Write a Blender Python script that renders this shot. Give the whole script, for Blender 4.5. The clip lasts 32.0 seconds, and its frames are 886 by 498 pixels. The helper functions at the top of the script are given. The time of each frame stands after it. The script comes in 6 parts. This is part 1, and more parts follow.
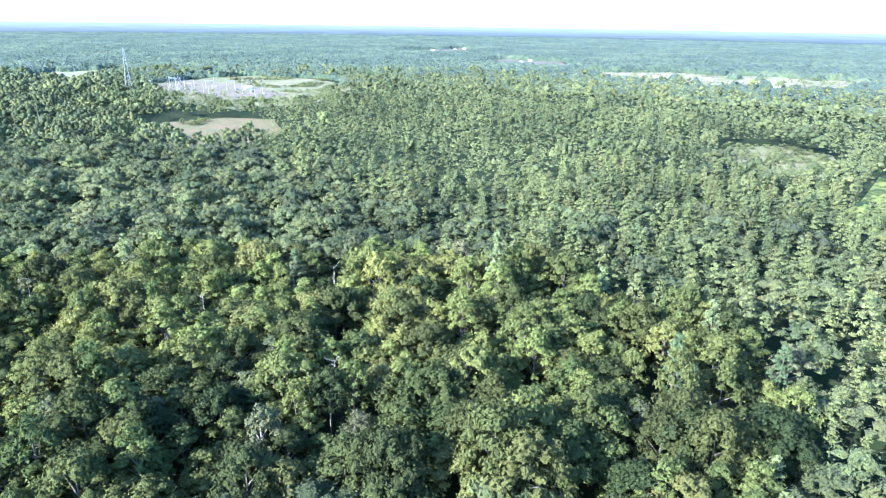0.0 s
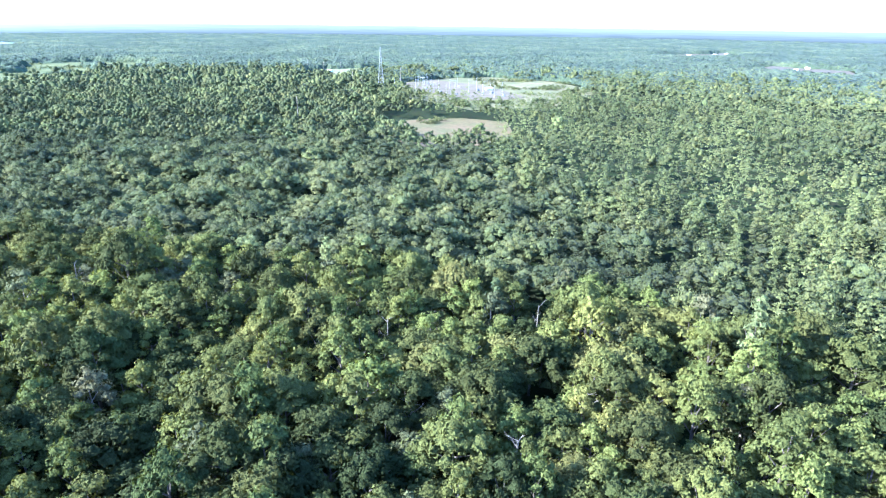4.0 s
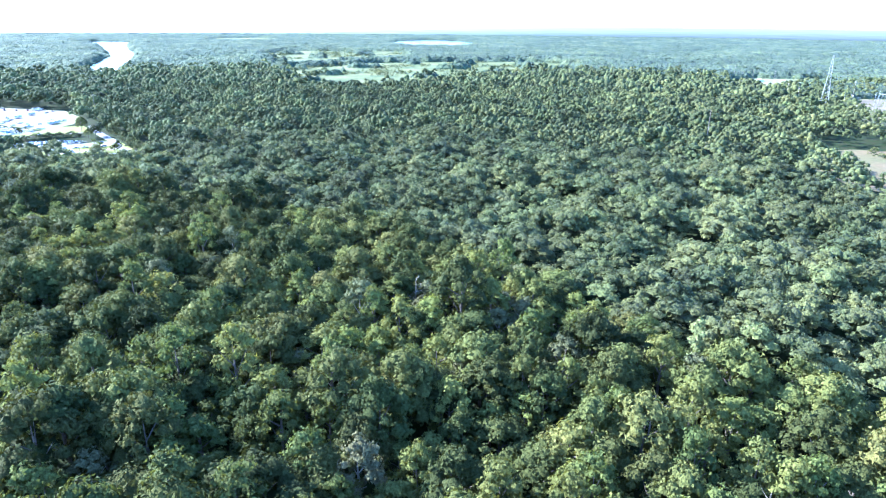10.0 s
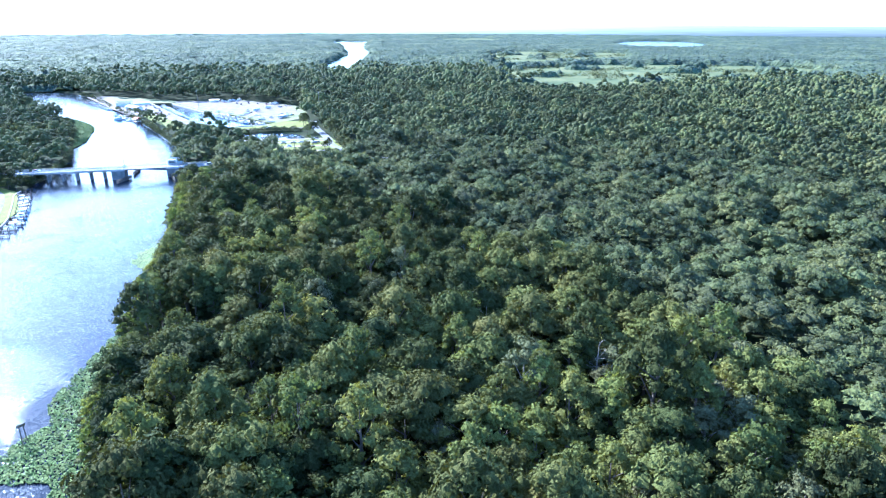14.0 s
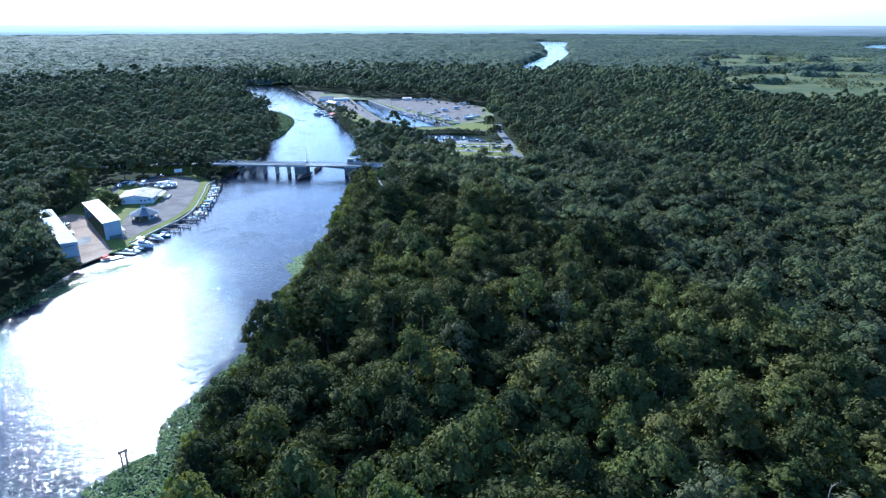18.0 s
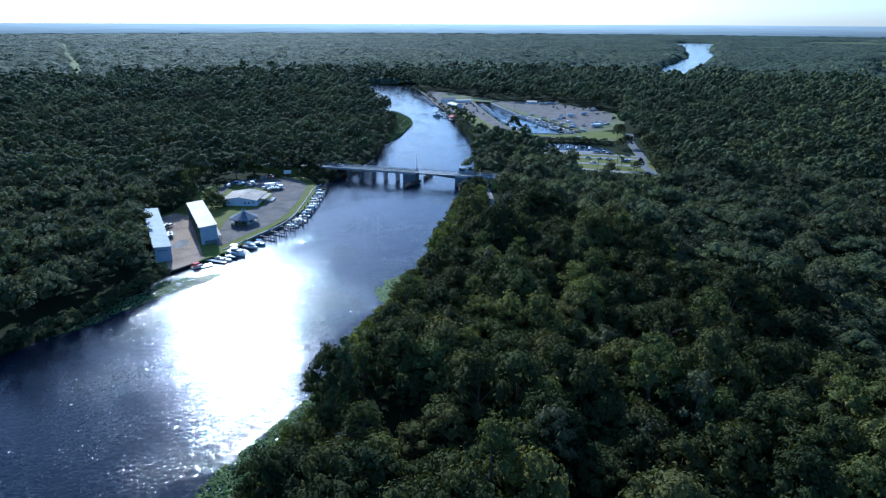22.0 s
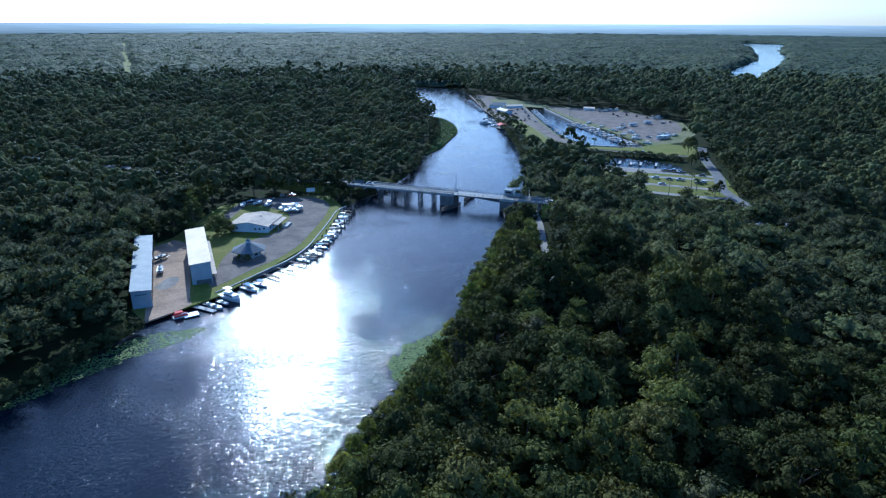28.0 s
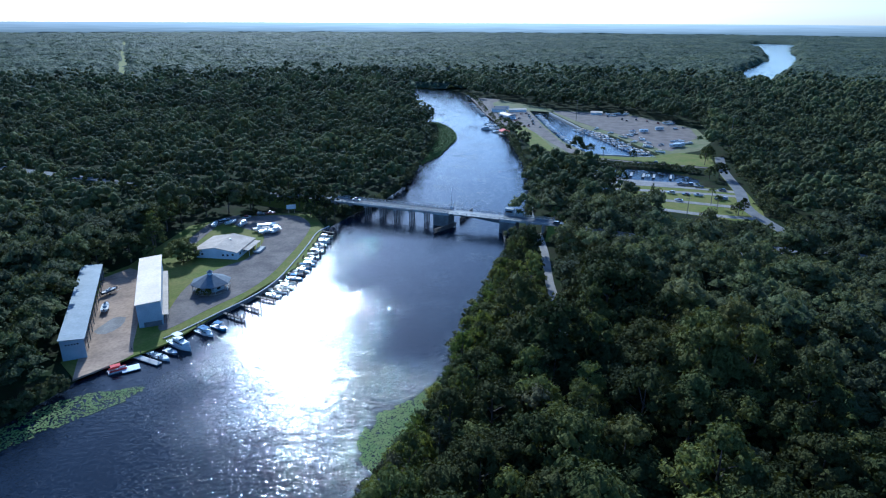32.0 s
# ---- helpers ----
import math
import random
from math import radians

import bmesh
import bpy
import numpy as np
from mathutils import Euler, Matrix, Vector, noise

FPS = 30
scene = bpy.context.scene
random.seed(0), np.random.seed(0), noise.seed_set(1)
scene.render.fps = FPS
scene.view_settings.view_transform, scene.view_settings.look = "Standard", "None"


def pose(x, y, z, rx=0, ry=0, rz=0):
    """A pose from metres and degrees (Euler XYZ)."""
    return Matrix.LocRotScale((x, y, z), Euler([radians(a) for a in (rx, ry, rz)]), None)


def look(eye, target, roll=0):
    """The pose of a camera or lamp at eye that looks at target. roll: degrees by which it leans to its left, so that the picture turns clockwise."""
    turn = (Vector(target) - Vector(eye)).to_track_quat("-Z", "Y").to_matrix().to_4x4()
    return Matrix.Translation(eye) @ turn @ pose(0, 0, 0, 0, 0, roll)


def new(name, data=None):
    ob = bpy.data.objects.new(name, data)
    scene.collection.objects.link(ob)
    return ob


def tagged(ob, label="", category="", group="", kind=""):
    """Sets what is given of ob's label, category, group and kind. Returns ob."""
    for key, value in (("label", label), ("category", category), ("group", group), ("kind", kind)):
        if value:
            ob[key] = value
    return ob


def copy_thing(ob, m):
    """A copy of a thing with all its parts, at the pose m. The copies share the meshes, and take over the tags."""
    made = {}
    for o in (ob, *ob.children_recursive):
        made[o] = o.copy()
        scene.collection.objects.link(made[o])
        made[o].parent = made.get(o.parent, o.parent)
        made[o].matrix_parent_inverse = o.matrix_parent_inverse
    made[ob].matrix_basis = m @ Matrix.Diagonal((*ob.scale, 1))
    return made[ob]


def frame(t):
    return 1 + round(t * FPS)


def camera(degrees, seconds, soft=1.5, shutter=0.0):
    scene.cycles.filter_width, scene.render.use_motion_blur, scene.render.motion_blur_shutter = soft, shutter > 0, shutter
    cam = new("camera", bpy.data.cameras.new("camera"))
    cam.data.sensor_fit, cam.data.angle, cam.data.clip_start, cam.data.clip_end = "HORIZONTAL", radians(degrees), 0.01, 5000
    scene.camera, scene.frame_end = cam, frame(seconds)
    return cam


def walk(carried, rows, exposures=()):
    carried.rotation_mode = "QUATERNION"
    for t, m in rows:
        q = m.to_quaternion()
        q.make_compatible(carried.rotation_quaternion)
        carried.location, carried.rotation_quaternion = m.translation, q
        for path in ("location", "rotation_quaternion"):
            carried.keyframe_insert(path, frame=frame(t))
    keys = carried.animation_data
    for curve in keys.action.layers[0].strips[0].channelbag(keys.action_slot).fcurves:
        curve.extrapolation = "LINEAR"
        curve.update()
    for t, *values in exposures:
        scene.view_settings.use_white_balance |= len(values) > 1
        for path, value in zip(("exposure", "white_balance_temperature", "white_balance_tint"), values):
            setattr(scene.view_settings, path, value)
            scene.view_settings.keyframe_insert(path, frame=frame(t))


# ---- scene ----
cam = camera(70.7, 32.0, soft=1.2)
PATH = [
    (0, (-183.65, -186.69, 107.61), (-95.95, -220.47, 73.44), 0.81),
    (0.5, (-179.05, -188.53, 107.30), (-90.03, -218.67, 73.13), 0.85),
    (1, (-174.38, -190.26, 106.96), (-84.21, -216.76, 72.78), 0.87),
    (1.5, (-169.61, -191.89, 106.56), (-78.46, -214.78, 72.38), 0.89),
    (2, (-164.73, -193.45, 106.11), (-72.68, -212.44, 71.96), 0.90),
    (2.5, (-159.71, -194.90, 105.63), (-66.91, -209.87, 71.51), 0.86),
    (4.5, (-138.24, -198.61, 103.63), (-44.47, -191.99, 69.52), 0.59),
    (5, (-133.32, -198.65, 103.32), (-40.12, -186.32, 69.23), 0.50),
    (5.5, (-128.48, -198.48, 103.09), (-36.06, -181.22, 69.03), 0.50),
    (6, (-123.63, -198.16, 102.95), (-32.23, -176.10, 68.91), 0.55),
    (6.5, (-118.74, -197.65, 102.90), (-28.60, -170.89, 68.86), 0.59),
    (7, (-113.80, -196.93, 102.86), (-25.15, -165.60, 68.81), 0.61),
    (7.5, (-108.87, -195.94, 102.83), (-21.90, -160.22, 68.75), 0.60),
    (8, (-103.96, -194.70, 102.80), (-18.81, -154.88, 68.71), 0.56),
    (8.5, (-99.10, -193.17, 102.80), (-15.95, -149.34, 68.68), 0.51),
    (9, (-94.29, -191.30, 102.76), (-13.38, -143.48, 68.61), 0.47),
    (9.5, (-89.55, -189.13, 102.66), (-11.24, -137.17, 68.49), 0.49),
    (10, (-84.88, -186.78, 102.52), (-9.38, -130.83, 68.33), 0.50),
    (10.5, (-80.27, -184.33, 102.44), (-7.59, -124.77, 68.22), 0.44),
    (11, (-75.74, -181.81, 102.48), (-5.96, -118.91, 68.21), 0.33),
    (11.5, (-71.38, -179.20, 102.59), (-4.41, -113.34, 68.28), 0.24),
    (12, (-67.22, -176.44, 102.64), (-2.94, -107.96, 68.31), 0.20),
    (12.5, (-63.21, -173.43, 102.60), (-1.53, -102.61, 68.27), 0.19),
    (13, (-59.27, -170.17, 102.49), (-0.47, -96.92, 68.19), 0.19),
    (13.5, (-55.38, -166.67, 102.36), (0.41, -91.09, 68.07), 0.17),
    (14, (-51.55, -162.97, 102.24), (1.11, -85.18, 67.96), 0.14),
    (14.5, (-47.86, -159.16, 102.19), (1.62, -79.31, 67.89), 0.12),
    (16.5, (-35.35, -143.80, 102.05), (1.24, -57.31, 67.71), 0.18),
    (17, (-32.56, -139.68, 101.85), (0.96, -51.95, 67.50), 0.17),
    (17.5, (-29.92, -135.40, 101.61), (0.13, -46.42, 67.27), 0.13),
    (18, (-27.45, -130.97, 101.39), (-0.72, -40.93, 67.06), 0.09),
    (18.5, (-25.19, -126.47, 101.23), (-1.65, -35.54, 66.90), 0.08),
    (19, (-23.14, -122.00, 101.10), (-2.71, -30.32, 66.77), 0.10),
    (19.5, (-21.30, -117.57, 100.98), (-3.96, -25.26, 66.66), 0.12),
    (20, (-19.64, -113.16, 100.91), (-5.43, -20.31, 66.58), 0.13),
    (20.5, (-18.16, -108.73, 100.85), (-6.58, -15.52, 66.52), 0.14),
    (21, (-16.84, -104.27, 100.76), (-6.95, -10.88, 66.42), 0.16),
    (21.5, (-15.67, -99.77, 100.66), (-6.67, -6.30, 66.30), 0.20),
    (22, (-14.60, -95.17, 100.56), (-6.21, -1.65, 66.18), 0.24),
    (22.5, (-13.61, -90.43, 100.46), (-5.71, 3.13, 66.06), 0.26),
    (23, (-12.70, -85.59, 100.35), (-5.08, 7.99, 65.92), 0.25),
    (23.5, (-11.81, -80.73, 100.24), (-7.35, 13.05, 65.79), 0.25),
    (24, (-10.91, -75.92, 100.11), (-9.85, 17.96, 65.67), 0.24),
    (24.5, (-10.04, -71.17, 99.98), (-9.36, 22.71, 65.56), 0.23),
    (25, (-9.31, -66.42, 99.90), (-8.24, 27.46, 65.48), 0.19),
    (25.5, (-8.70, -61.62, 99.86), (-7.73, 32.26, 65.42), 0.17),
    (27.5, (-6.29, -42.38, 99.66), (-5.58, 51.51, 65.24), 0.21),
    (28, (-5.68, -37.60, 99.71), (-5.01, 56.29, 65.28), 0.21),
    (28.5, (-5.05, -32.84, 99.74), (-4.43, 61.04, 65.28), 0.21),
    (29, (-4.38, -28.06, 99.74), (-3.81, 65.82, 65.27), 0.23),
    (29.5, (-3.68, -23.23, 99.74), (-3.18, 70.64, 65.28), 0.27),
    (30, (-2.92, -18.44, 99.76), (-2.54, 75.43, 65.29), 0.29),
    (30.5, (-2.10, -13.73, 99.78), (-1.87, 80.14, 65.30), 0.30),
    (31, (-1.29, -9.10, 99.83), (-1.17, 84.76, 65.33), 0.30),
    (31.5, (-0.58, -4.52, 99.90), (-0.52, 89.33, 65.39), 0.30),
    (32, (0.01, 0.00, 99.97), (0.02, 93.85, 65.43), 0.29),
]
walk(cam, [(t, look(eye, target, roll)) for t, eye, target, roll in PATH],
     exposures=[(0, 2.88, 4400, 13), (6, 3.04, 4330, 13), (10, 3.12, 4280, 13), (13, 2.82, 4250, 13), (16.5, 1.84, 4240, 11), (19, 0.87, 4180, 9), (23, 0.40, 4130, 8),
                (32, 0.40, 4130, 8)])

# ---- light ----
SUN_AZ, SUN_EL = radians(15.0), radians(27.5)  # left of +y, above the horizon
to_sun = Vector((-math.sin(SUN_AZ) * math.cos(SUN_EL), math.cos(SUN_AZ) * math.cos(SUN_EL), math.sin(SUN_EL)))
world = bpy.data.worlds.new("sky")
scene.world = world
world.use_nodes = True
wn = world.node_tree.nodes
sky = wn.new("ShaderNodeTexSky")
sky.sky_type, sky.sun_disc = "NISHITA", False
sky.sun_elevation, sky.sun_rotation = SUN_EL, -SUN_AZ
sky.air_density, sky.dust_density, sky.ozone_density = 1.0, 0.85, 2.0
wn["Background"].inputs["Strength"].default_value = 0.125
world.node_tree.links.new(sky.outputs[0], wn["Background"].inputs["Color"])
sun = new("sun", bpy.data.lights.new("sun", "SUN"))
sun.data.energy, sun.data.angle, sun.data.color = 5.0, radians(0.53), (1.0, 0.865, 0.625)
sun.matrix_world = look(to_sun * 200, (0, 0, 0))


# ---- materials ----
def mat(name, color, rough=0.6, metal=0.0, second=None, scale=1.0, detail=6.0, bump=0.0, bump_scale=None, spec=0.4, grain=0.12,
        random_tint=0.0, coords="Object"):
    """A procedural surface: two colours mixed by a large noise, fine grain, bump."""
    m = bpy.data.materials.new(name)
    m.use_nodes = True
    n, l = m.node_tree.nodes, m.node_tree.links
    b = n["Principled BSDF"]
    b.inputs["Roughness"].default_value, b.inputs["Metallic"].default_value = rough, metal
    b.inputs["Specular IOR Level"].default_value = spec
    tc = n.new("ShaderNodeTexCoord")
    big, fine = n.new("ShaderNodeTexNoise"), n.new("ShaderNodeTexNoise")
    big.inputs["Scale"].default_value, big.inputs["Detail"].default_value = scale, detail
    fine.inputs["Scale"].default_value, fine.inputs["Detail"].default_value = scale * 9, 4
    ramp = n.new("ShaderNodeValToRGB")
    ramp.color_ramp.elements[0].position, ramp.color_ramp.elements[1].position = 0.36, 0.64
    ramp.color_ramp.elements[0].color = (*color, 1)
    ramp.color_ramp.elements[1].color = (*(second or [c * 0.8 for c in color]), 1)
    hsv, mr = n.new("ShaderNodeHueSaturation"), n.new("ShaderNodeMapRange")
    mr.inputs["To Min"].default_value, mr.inputs["To Max"].default_value = 1 - grain * 2, 1 + grain * 2
    l.new(tc.outputs[coords], big.inputs["Vector"]), l.new(tc.outputs[coords], fine.inputs["Vector"])
    l.new(big.outputs["Fac"], ramp.inputs["Fac"]), l.new(ramp.outputs["Color"], hsv.inputs["Color"])
    l.new(fine.outputs["Fac"], mr.inputs["Value"])
    if random_tint:
        oi, ma = n.new("ShaderNodeObjectInfo"), n.new("ShaderNodeMath")
        ma.operation = "MULTIPLY_ADD"
        l.new(oi.outputs["Random"], ma.inputs[0])
        ma.inputs[1].default_value = random_tint
        l.new(mr.outputs["Result"], ma.inputs[2])
        l.new(ma.outputs[0], hsv.inputs["Value"])
    else:
        l.new(mr.outputs["Result"], hsv.inputs["Value"])
    l.new(hsv.outputs["Color"], b.inputs["Base Color"])
    if bump:
        bn, bt = n.new("ShaderNodeBump"), n.new("ShaderNodeTexNoise")
        bt.inputs["Scale"].default_value, bt.inputs["Detail"].default_value = bump_scale or scale * 6, 5
        bn.inputs["Strength"].default_value, bn.inputs["Distance"].default_value = bump, 0.1
        l.new(tc.outputs[coords], bt.inputs["Vector"]), l.new(bt.outputs["Fac"], bn.inputs["Height"])
        l.new(bn.outputs["Normal"], b.inputs["Normal"])
    return m


def leaf_mat(name, dark, mid, light, joined=False, through_light=0.09, patch=0.014, gloss=0.04, fine=1.6, warmth=1.0, haze_sheen=0.0):
    """Foliage: tint per tree, patches by noise, fine mottling, some light passing through, sheen as haze."""
    m = bpy.data.materials.new(name)
    m.use_nodes = True
    n, l = m.node_tree.nodes, m.node_tree.links
    b, out = n["Principled BSDF"], n["Material Output"]
    b.inputs["Roughness"].default_value, b.inputs["Specular IOR Level"].default_value = 0.8, gloss
    b.inputs["Sheen Weight"].default_value, b.inputs["Sheen Roughness"].default_value = haze_sheen, 0.45
    b.inputs["Sheen Tint"].default_value = (0.66, 0.86, 1.0, 1)  # bluish sheen standing in for distance haze
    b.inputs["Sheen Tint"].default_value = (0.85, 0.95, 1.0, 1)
    if joined:
        tint = n.new("ShaderNodeAttribute")
        tint.attribute_name = "tint"
        rnd = tint.outputs["Fac"]
    else:
        rnd = n.new("ShaderNodeObjectInfo").outputs["Random"]
    geo = n.new("ShaderNodeNewGeometry")
    noise_n = n.new("ShaderNodeTexNoise")
    noise_n.inputs["Scale"].default_value, noise_n.inputs["Detail"].default_value = patch, 3
    l.new(geo.outputs["Position"], noise_n.inputs["Vector"])
    fac = n.new("ShaderNodeMath")
    fac.operation = "MULTIPLY_ADD"
    l.new(rnd, fac.inputs[0])
    fac.inputs[1].default_value = 0.75
    shift = n.new("ShaderNodeMapRange")
    shift.inputs["From Min"].default_value, shift.inputs["From Max"].default_value = 0.3, 0.7
    shift.inputs["To Min"].default_value, shift.inputs["To Max"].default_value = -0.2, 0.42
    l.new(noise_n.outputs["Fac"], shift.inputs["Value"]), l.new(shift.outputs["Result"], fac.inputs[2])
    ramp = n.new("ShaderNodeValToRGB")
    e = ramp.color_ramp.elements
    e[0].color, e[1].color = (*dark, 1), (*light, 1)
    mid_e = e.new(0.55)
    mid_e.color = (*mid, 1)
    l.new(fac.outputs[0], ramp.inputs["Fac"])
    hsv, mr = n.new("ShaderNodeHueSaturation"), n.new("ShaderNodeMapRange")
    mr.inputs["To Min"].default_value, mr.inputs["To Max"].default_value = 0.58, 1.42
    mottle, sum_n = n.new("ShaderNodeTexNoise"), n.new("ShaderNodeMath")
    mottle.inputs["Scale"].default_value, mottle.inputs["Detail"].default_value = fine, 3
    l.new(geo.outputs["Position"], mottle.inputs["Vector"])
    sum_n.operation = "MULTIPLY_ADD"
    l.new(geo.outputs["Random Per Island"], sum_n.inputs[0])
    sum_n.inputs[1].default_value = 0.35
    soft_m = n.new("ShaderNodeMapRange")
    soft_m.inputs["From Min"].default_value, soft_m.inputs["From Max"].default_value = 0.3, 0.7
    soft_m.inputs["To Max"].default_value = 0.65
    l.new(mottle.outputs["Fac"], soft_m.inputs["Value"]), l.new(soft_m.outputs["Result"], sum_n.inputs[2])
    l.new(sum_n.outputs[0], mr.inputs["Value"])
    bmp = n.new("ShaderNodeBump")
    bmp.inputs["Strength"].default_value, bmp.inputs["Distance"].default_value = 1.0, 1.3 / fine
    l.new(mottle.outputs["Fac"], bmp.inputs["Height"]), l.new(bmp.outputs["Normal"], b.inputs["Normal"])
    hue = n.new("ShaderNodeMapRange")
    hue.inputs["To Min"].default_value, hue.inputs["To Max"].default_value = 0.520, 0.487
    twist = n.new("ShaderNodeMath")
    twist.operation = "FRACT"
    scaled = n.new("ShaderNodeMath")
    scaled.operation = "MULTIPLY"
    scaled.inputs[1].default_value = 7.31
    l.new(rnd, scaled.inputs[0]), l.new(scaled.outputs[0], twist.inputs[0]), l.new(twist.outputs[0], hue.inputs["Value"])
    l.new(hue.outputs["Result"], hsv.inputs["Hue"])
    hsv.inputs["Saturation"].default_value = 1.0
    l.new(mr.outputs["Result"], hsv.inputs["Value"]), l.new(ramp.outputs["Color"], hsv.inputs["Color"])
    l.new(hsv.outputs["Color"], b.inputs["Base Color"])
    tr, mix = n.new("ShaderNodeBsdfTranslucent"), n.new("ShaderNodeMixShader")
    warm = n.new("ShaderNodeMix")  # light that has passed through a leaf is yellower
    warm.data_type, warm.blend_type = "RGBA", "MULTIPLY"
    warm.inputs["Factor"].default_value = 1.0
    l.new(hsv.outputs["Color"], warm.inputs[6])
    warm.inputs[7].default_value = (1 + 0.4 * warmth, 1 + 0.32 * warmth, 1 - 0.45 * warmth, 1)
    l.new(warm.outputs[2], tr.inputs["Color"])
    mix.inputs["Fac"].default_value = through_light
    l.new(b.outputs[0], mix.inputs[1]), l.new(tr.outputs[0], mix.inputs[2]), l.new(mix.outputs[0], out.inputs["Surface"])
    return m


LEAF_DARK = leaf_mat("oak_leaves", (0.025, 0.030, 0.011), (0.058, 0.061, 0.018), (0.118, 0.114, 0.031), fine=3.0, through_light=0.12)
LEAF_MID = leaf_mat("gum_leaves", (0.060, 0.067, 0.021), (0.106, 0.112, 0.031), (0.160, 0.159, 0.040), fine=3.0, through_light=0.22)
LEAF_WILLOW = leaf_mat("willow_leaves", (0.072, 0.092, 0.022), (0.120, 0.138, 0.032), (0.185, 0.190, 0.046), fine=3.0, through_light=0.45)
LEAF_PALE = leaf_mat("moss_leaves", (0.062, 0.061, 0.028), (0.090, 0.087, 0.040), (0.128, 0.122, 0.056), fine=3.0)
LEAF_PINE = leaf_mat("pine_needles", (0.060, 0.074, 0.032), (0.104, 0.116, 0.046), (0.168, 0.174, 0.062), fine=3.0)
# sheen and extra light let through brighten these two, imitating distance haze
LEAF_FAR = leaf_mat("hazed_woodland_leaves", (0.039, 0.044, 0.018), (0.086, 0.091, 0.032), (0.156, 0.155, 0.050), joined=True, fine=1.6, gloss=0.05, through_light=0.26, warmth=0.2, haze_sheen=0.045)
LEAF_SHEET = leaf_mat("hazed_forest_leaves", (0.036, 0.049, 0.028), (0.066, 0.082, 0.040), (0.112, 0.124, 0.053), joined=True, fine=0.14, gloss=0.05, patch=0.0045, through_light=0.2, warmth=0.2, haze_sheen=0.065)
BARK = mat("bark", (0.080, 0.062, 0.047), 0.9, second=(0.115, 0.095, 0.076), scale=0.8, bump=0.5)
PALE_BARK = mat("pale_bark", (0.25, 0.21, 0.165), 0.9, second=(0.18, 0.155, 0.125), scale=0.8, bump=0.4)

# ---- plan: water, clearings ----
RIVER_R = [(-420, -560), (-250, -300), (-150, -150), (-84, -80), (-57, -32), (-50, 10), (-40, 38), (-31, 70), (-23, 96), (-10, 122),
           (2, 160), (8, 192), (22, 232), (31, 262), (35, 300), (50, 345), (57, 411), (59, 497), (57, 574), (45, 770), (34, 890), (10, 960), (-60, 1010)]
RIVER_L = [(-600, -460), (-420, -240), (-280, -60), (-190, 40), (-135, 95), (-118, 128), (-108, 154), (-102, 176), (-91, 184), (-76, 206), (-67, 231),
           (-63, 272), (-58, 301), (-48, 326), (-36, 352), (-25, 387), (-16, 453), (-7, 544), (-11, 620), (-30, 760), (-40, 850), (-60, 930), (-110, 960)]
INLET = [(498, 1060), (522, 1040), (606, 1165), (850, 1560), (1060, 1950), (1240, 2330), (1560, 2900), (1500, 3080), (1330, 2980), (1190, 2500),
         (1030, 2130), (850, 1730), (600, 1330)]
BASIN_A = [(100, 726), (119, 716), (133, 604), (150, 566), (162, 505), (166, 477), (142, 480), (118, 485), (106, 536), (103, 620)]
BASIN_B = [(100, 438), (129, 439), (157, 427), (170, 407), (163, 396), (140, 399), (120, 406), (100, 424)]


def smooth_line(pts, steps=6, closed=False):
    """A Catmull-Rom line through the points."""
    p = np.array(pts, float)
    q = np.vstack([p[-1:], p, p[:2]]) if closed else np.vstack([2 * p[0] - p[1], p, 2 * p[-1] - p[-2]])
    out = []
    for i in range(1, len(q) - 2):
        a, b, c, d = q[i - 1:i + 3]
        for s in np.arange(steps) / steps:
            out.append(0.5 * (2 * b + (c - a) * s + (2 * a - 5 * b + 4 * c - d) * s * s + (3 * b - a - 3 * c + d) * s ** 3))
    if not closed:
        out.append(p[-1])
    return np.array(out)


def inside(poly, x, y):
    """Whether points lie in a polygon."""
    r = np.zeros(np.shape(x), bool)
    px, py = poly[:, 0], poly[:, 1]
    qx, qy = np.roll(px, -1), np.roll(py, -1)
    for a, b, c, d in zip(px, py, qx, qy):
        if b != d:
            r ^= ((b > y) != (d > y)) & (x < (c - a) * (y - b) / (d - b) + a)
    return r


def edge_distance(poly, x, y, closed=True):
    best = np.full(np.shape(x), 1e9)
    q = np.roll(poly, -1, 0) if closed else poly[1:]
    for (a, b), (c, d) in zip(poly, q):
        dx, dy = c - a, d - b
        s = np.clip(((x - a) * dx + (y - b) * dy) / (dx * dx + dy * dy + 1e-9), 0, 1)
        best = np.minimum(best, np.hypot(x - a - s * dx, y - b - s * dy))
    return best


river_poly = np.vstack([smooth_line(RIVER_R, 5), smooth_line(RIVER_L, 5)[::-1]])
LAKE = [(2330, 1930), (2060, 1600), (2420, 1420), (3086, 2110), (2820, 2278)]
WATERS = [river_poly, smooth_line(INLET, 4, True), smooth_line(LAKE, 2, True), smooth_line(BASIN_A, 3, True), smooth_line(BASIN_B, 3, True)]


def poly(*pts):
    return np.array(pts, float)


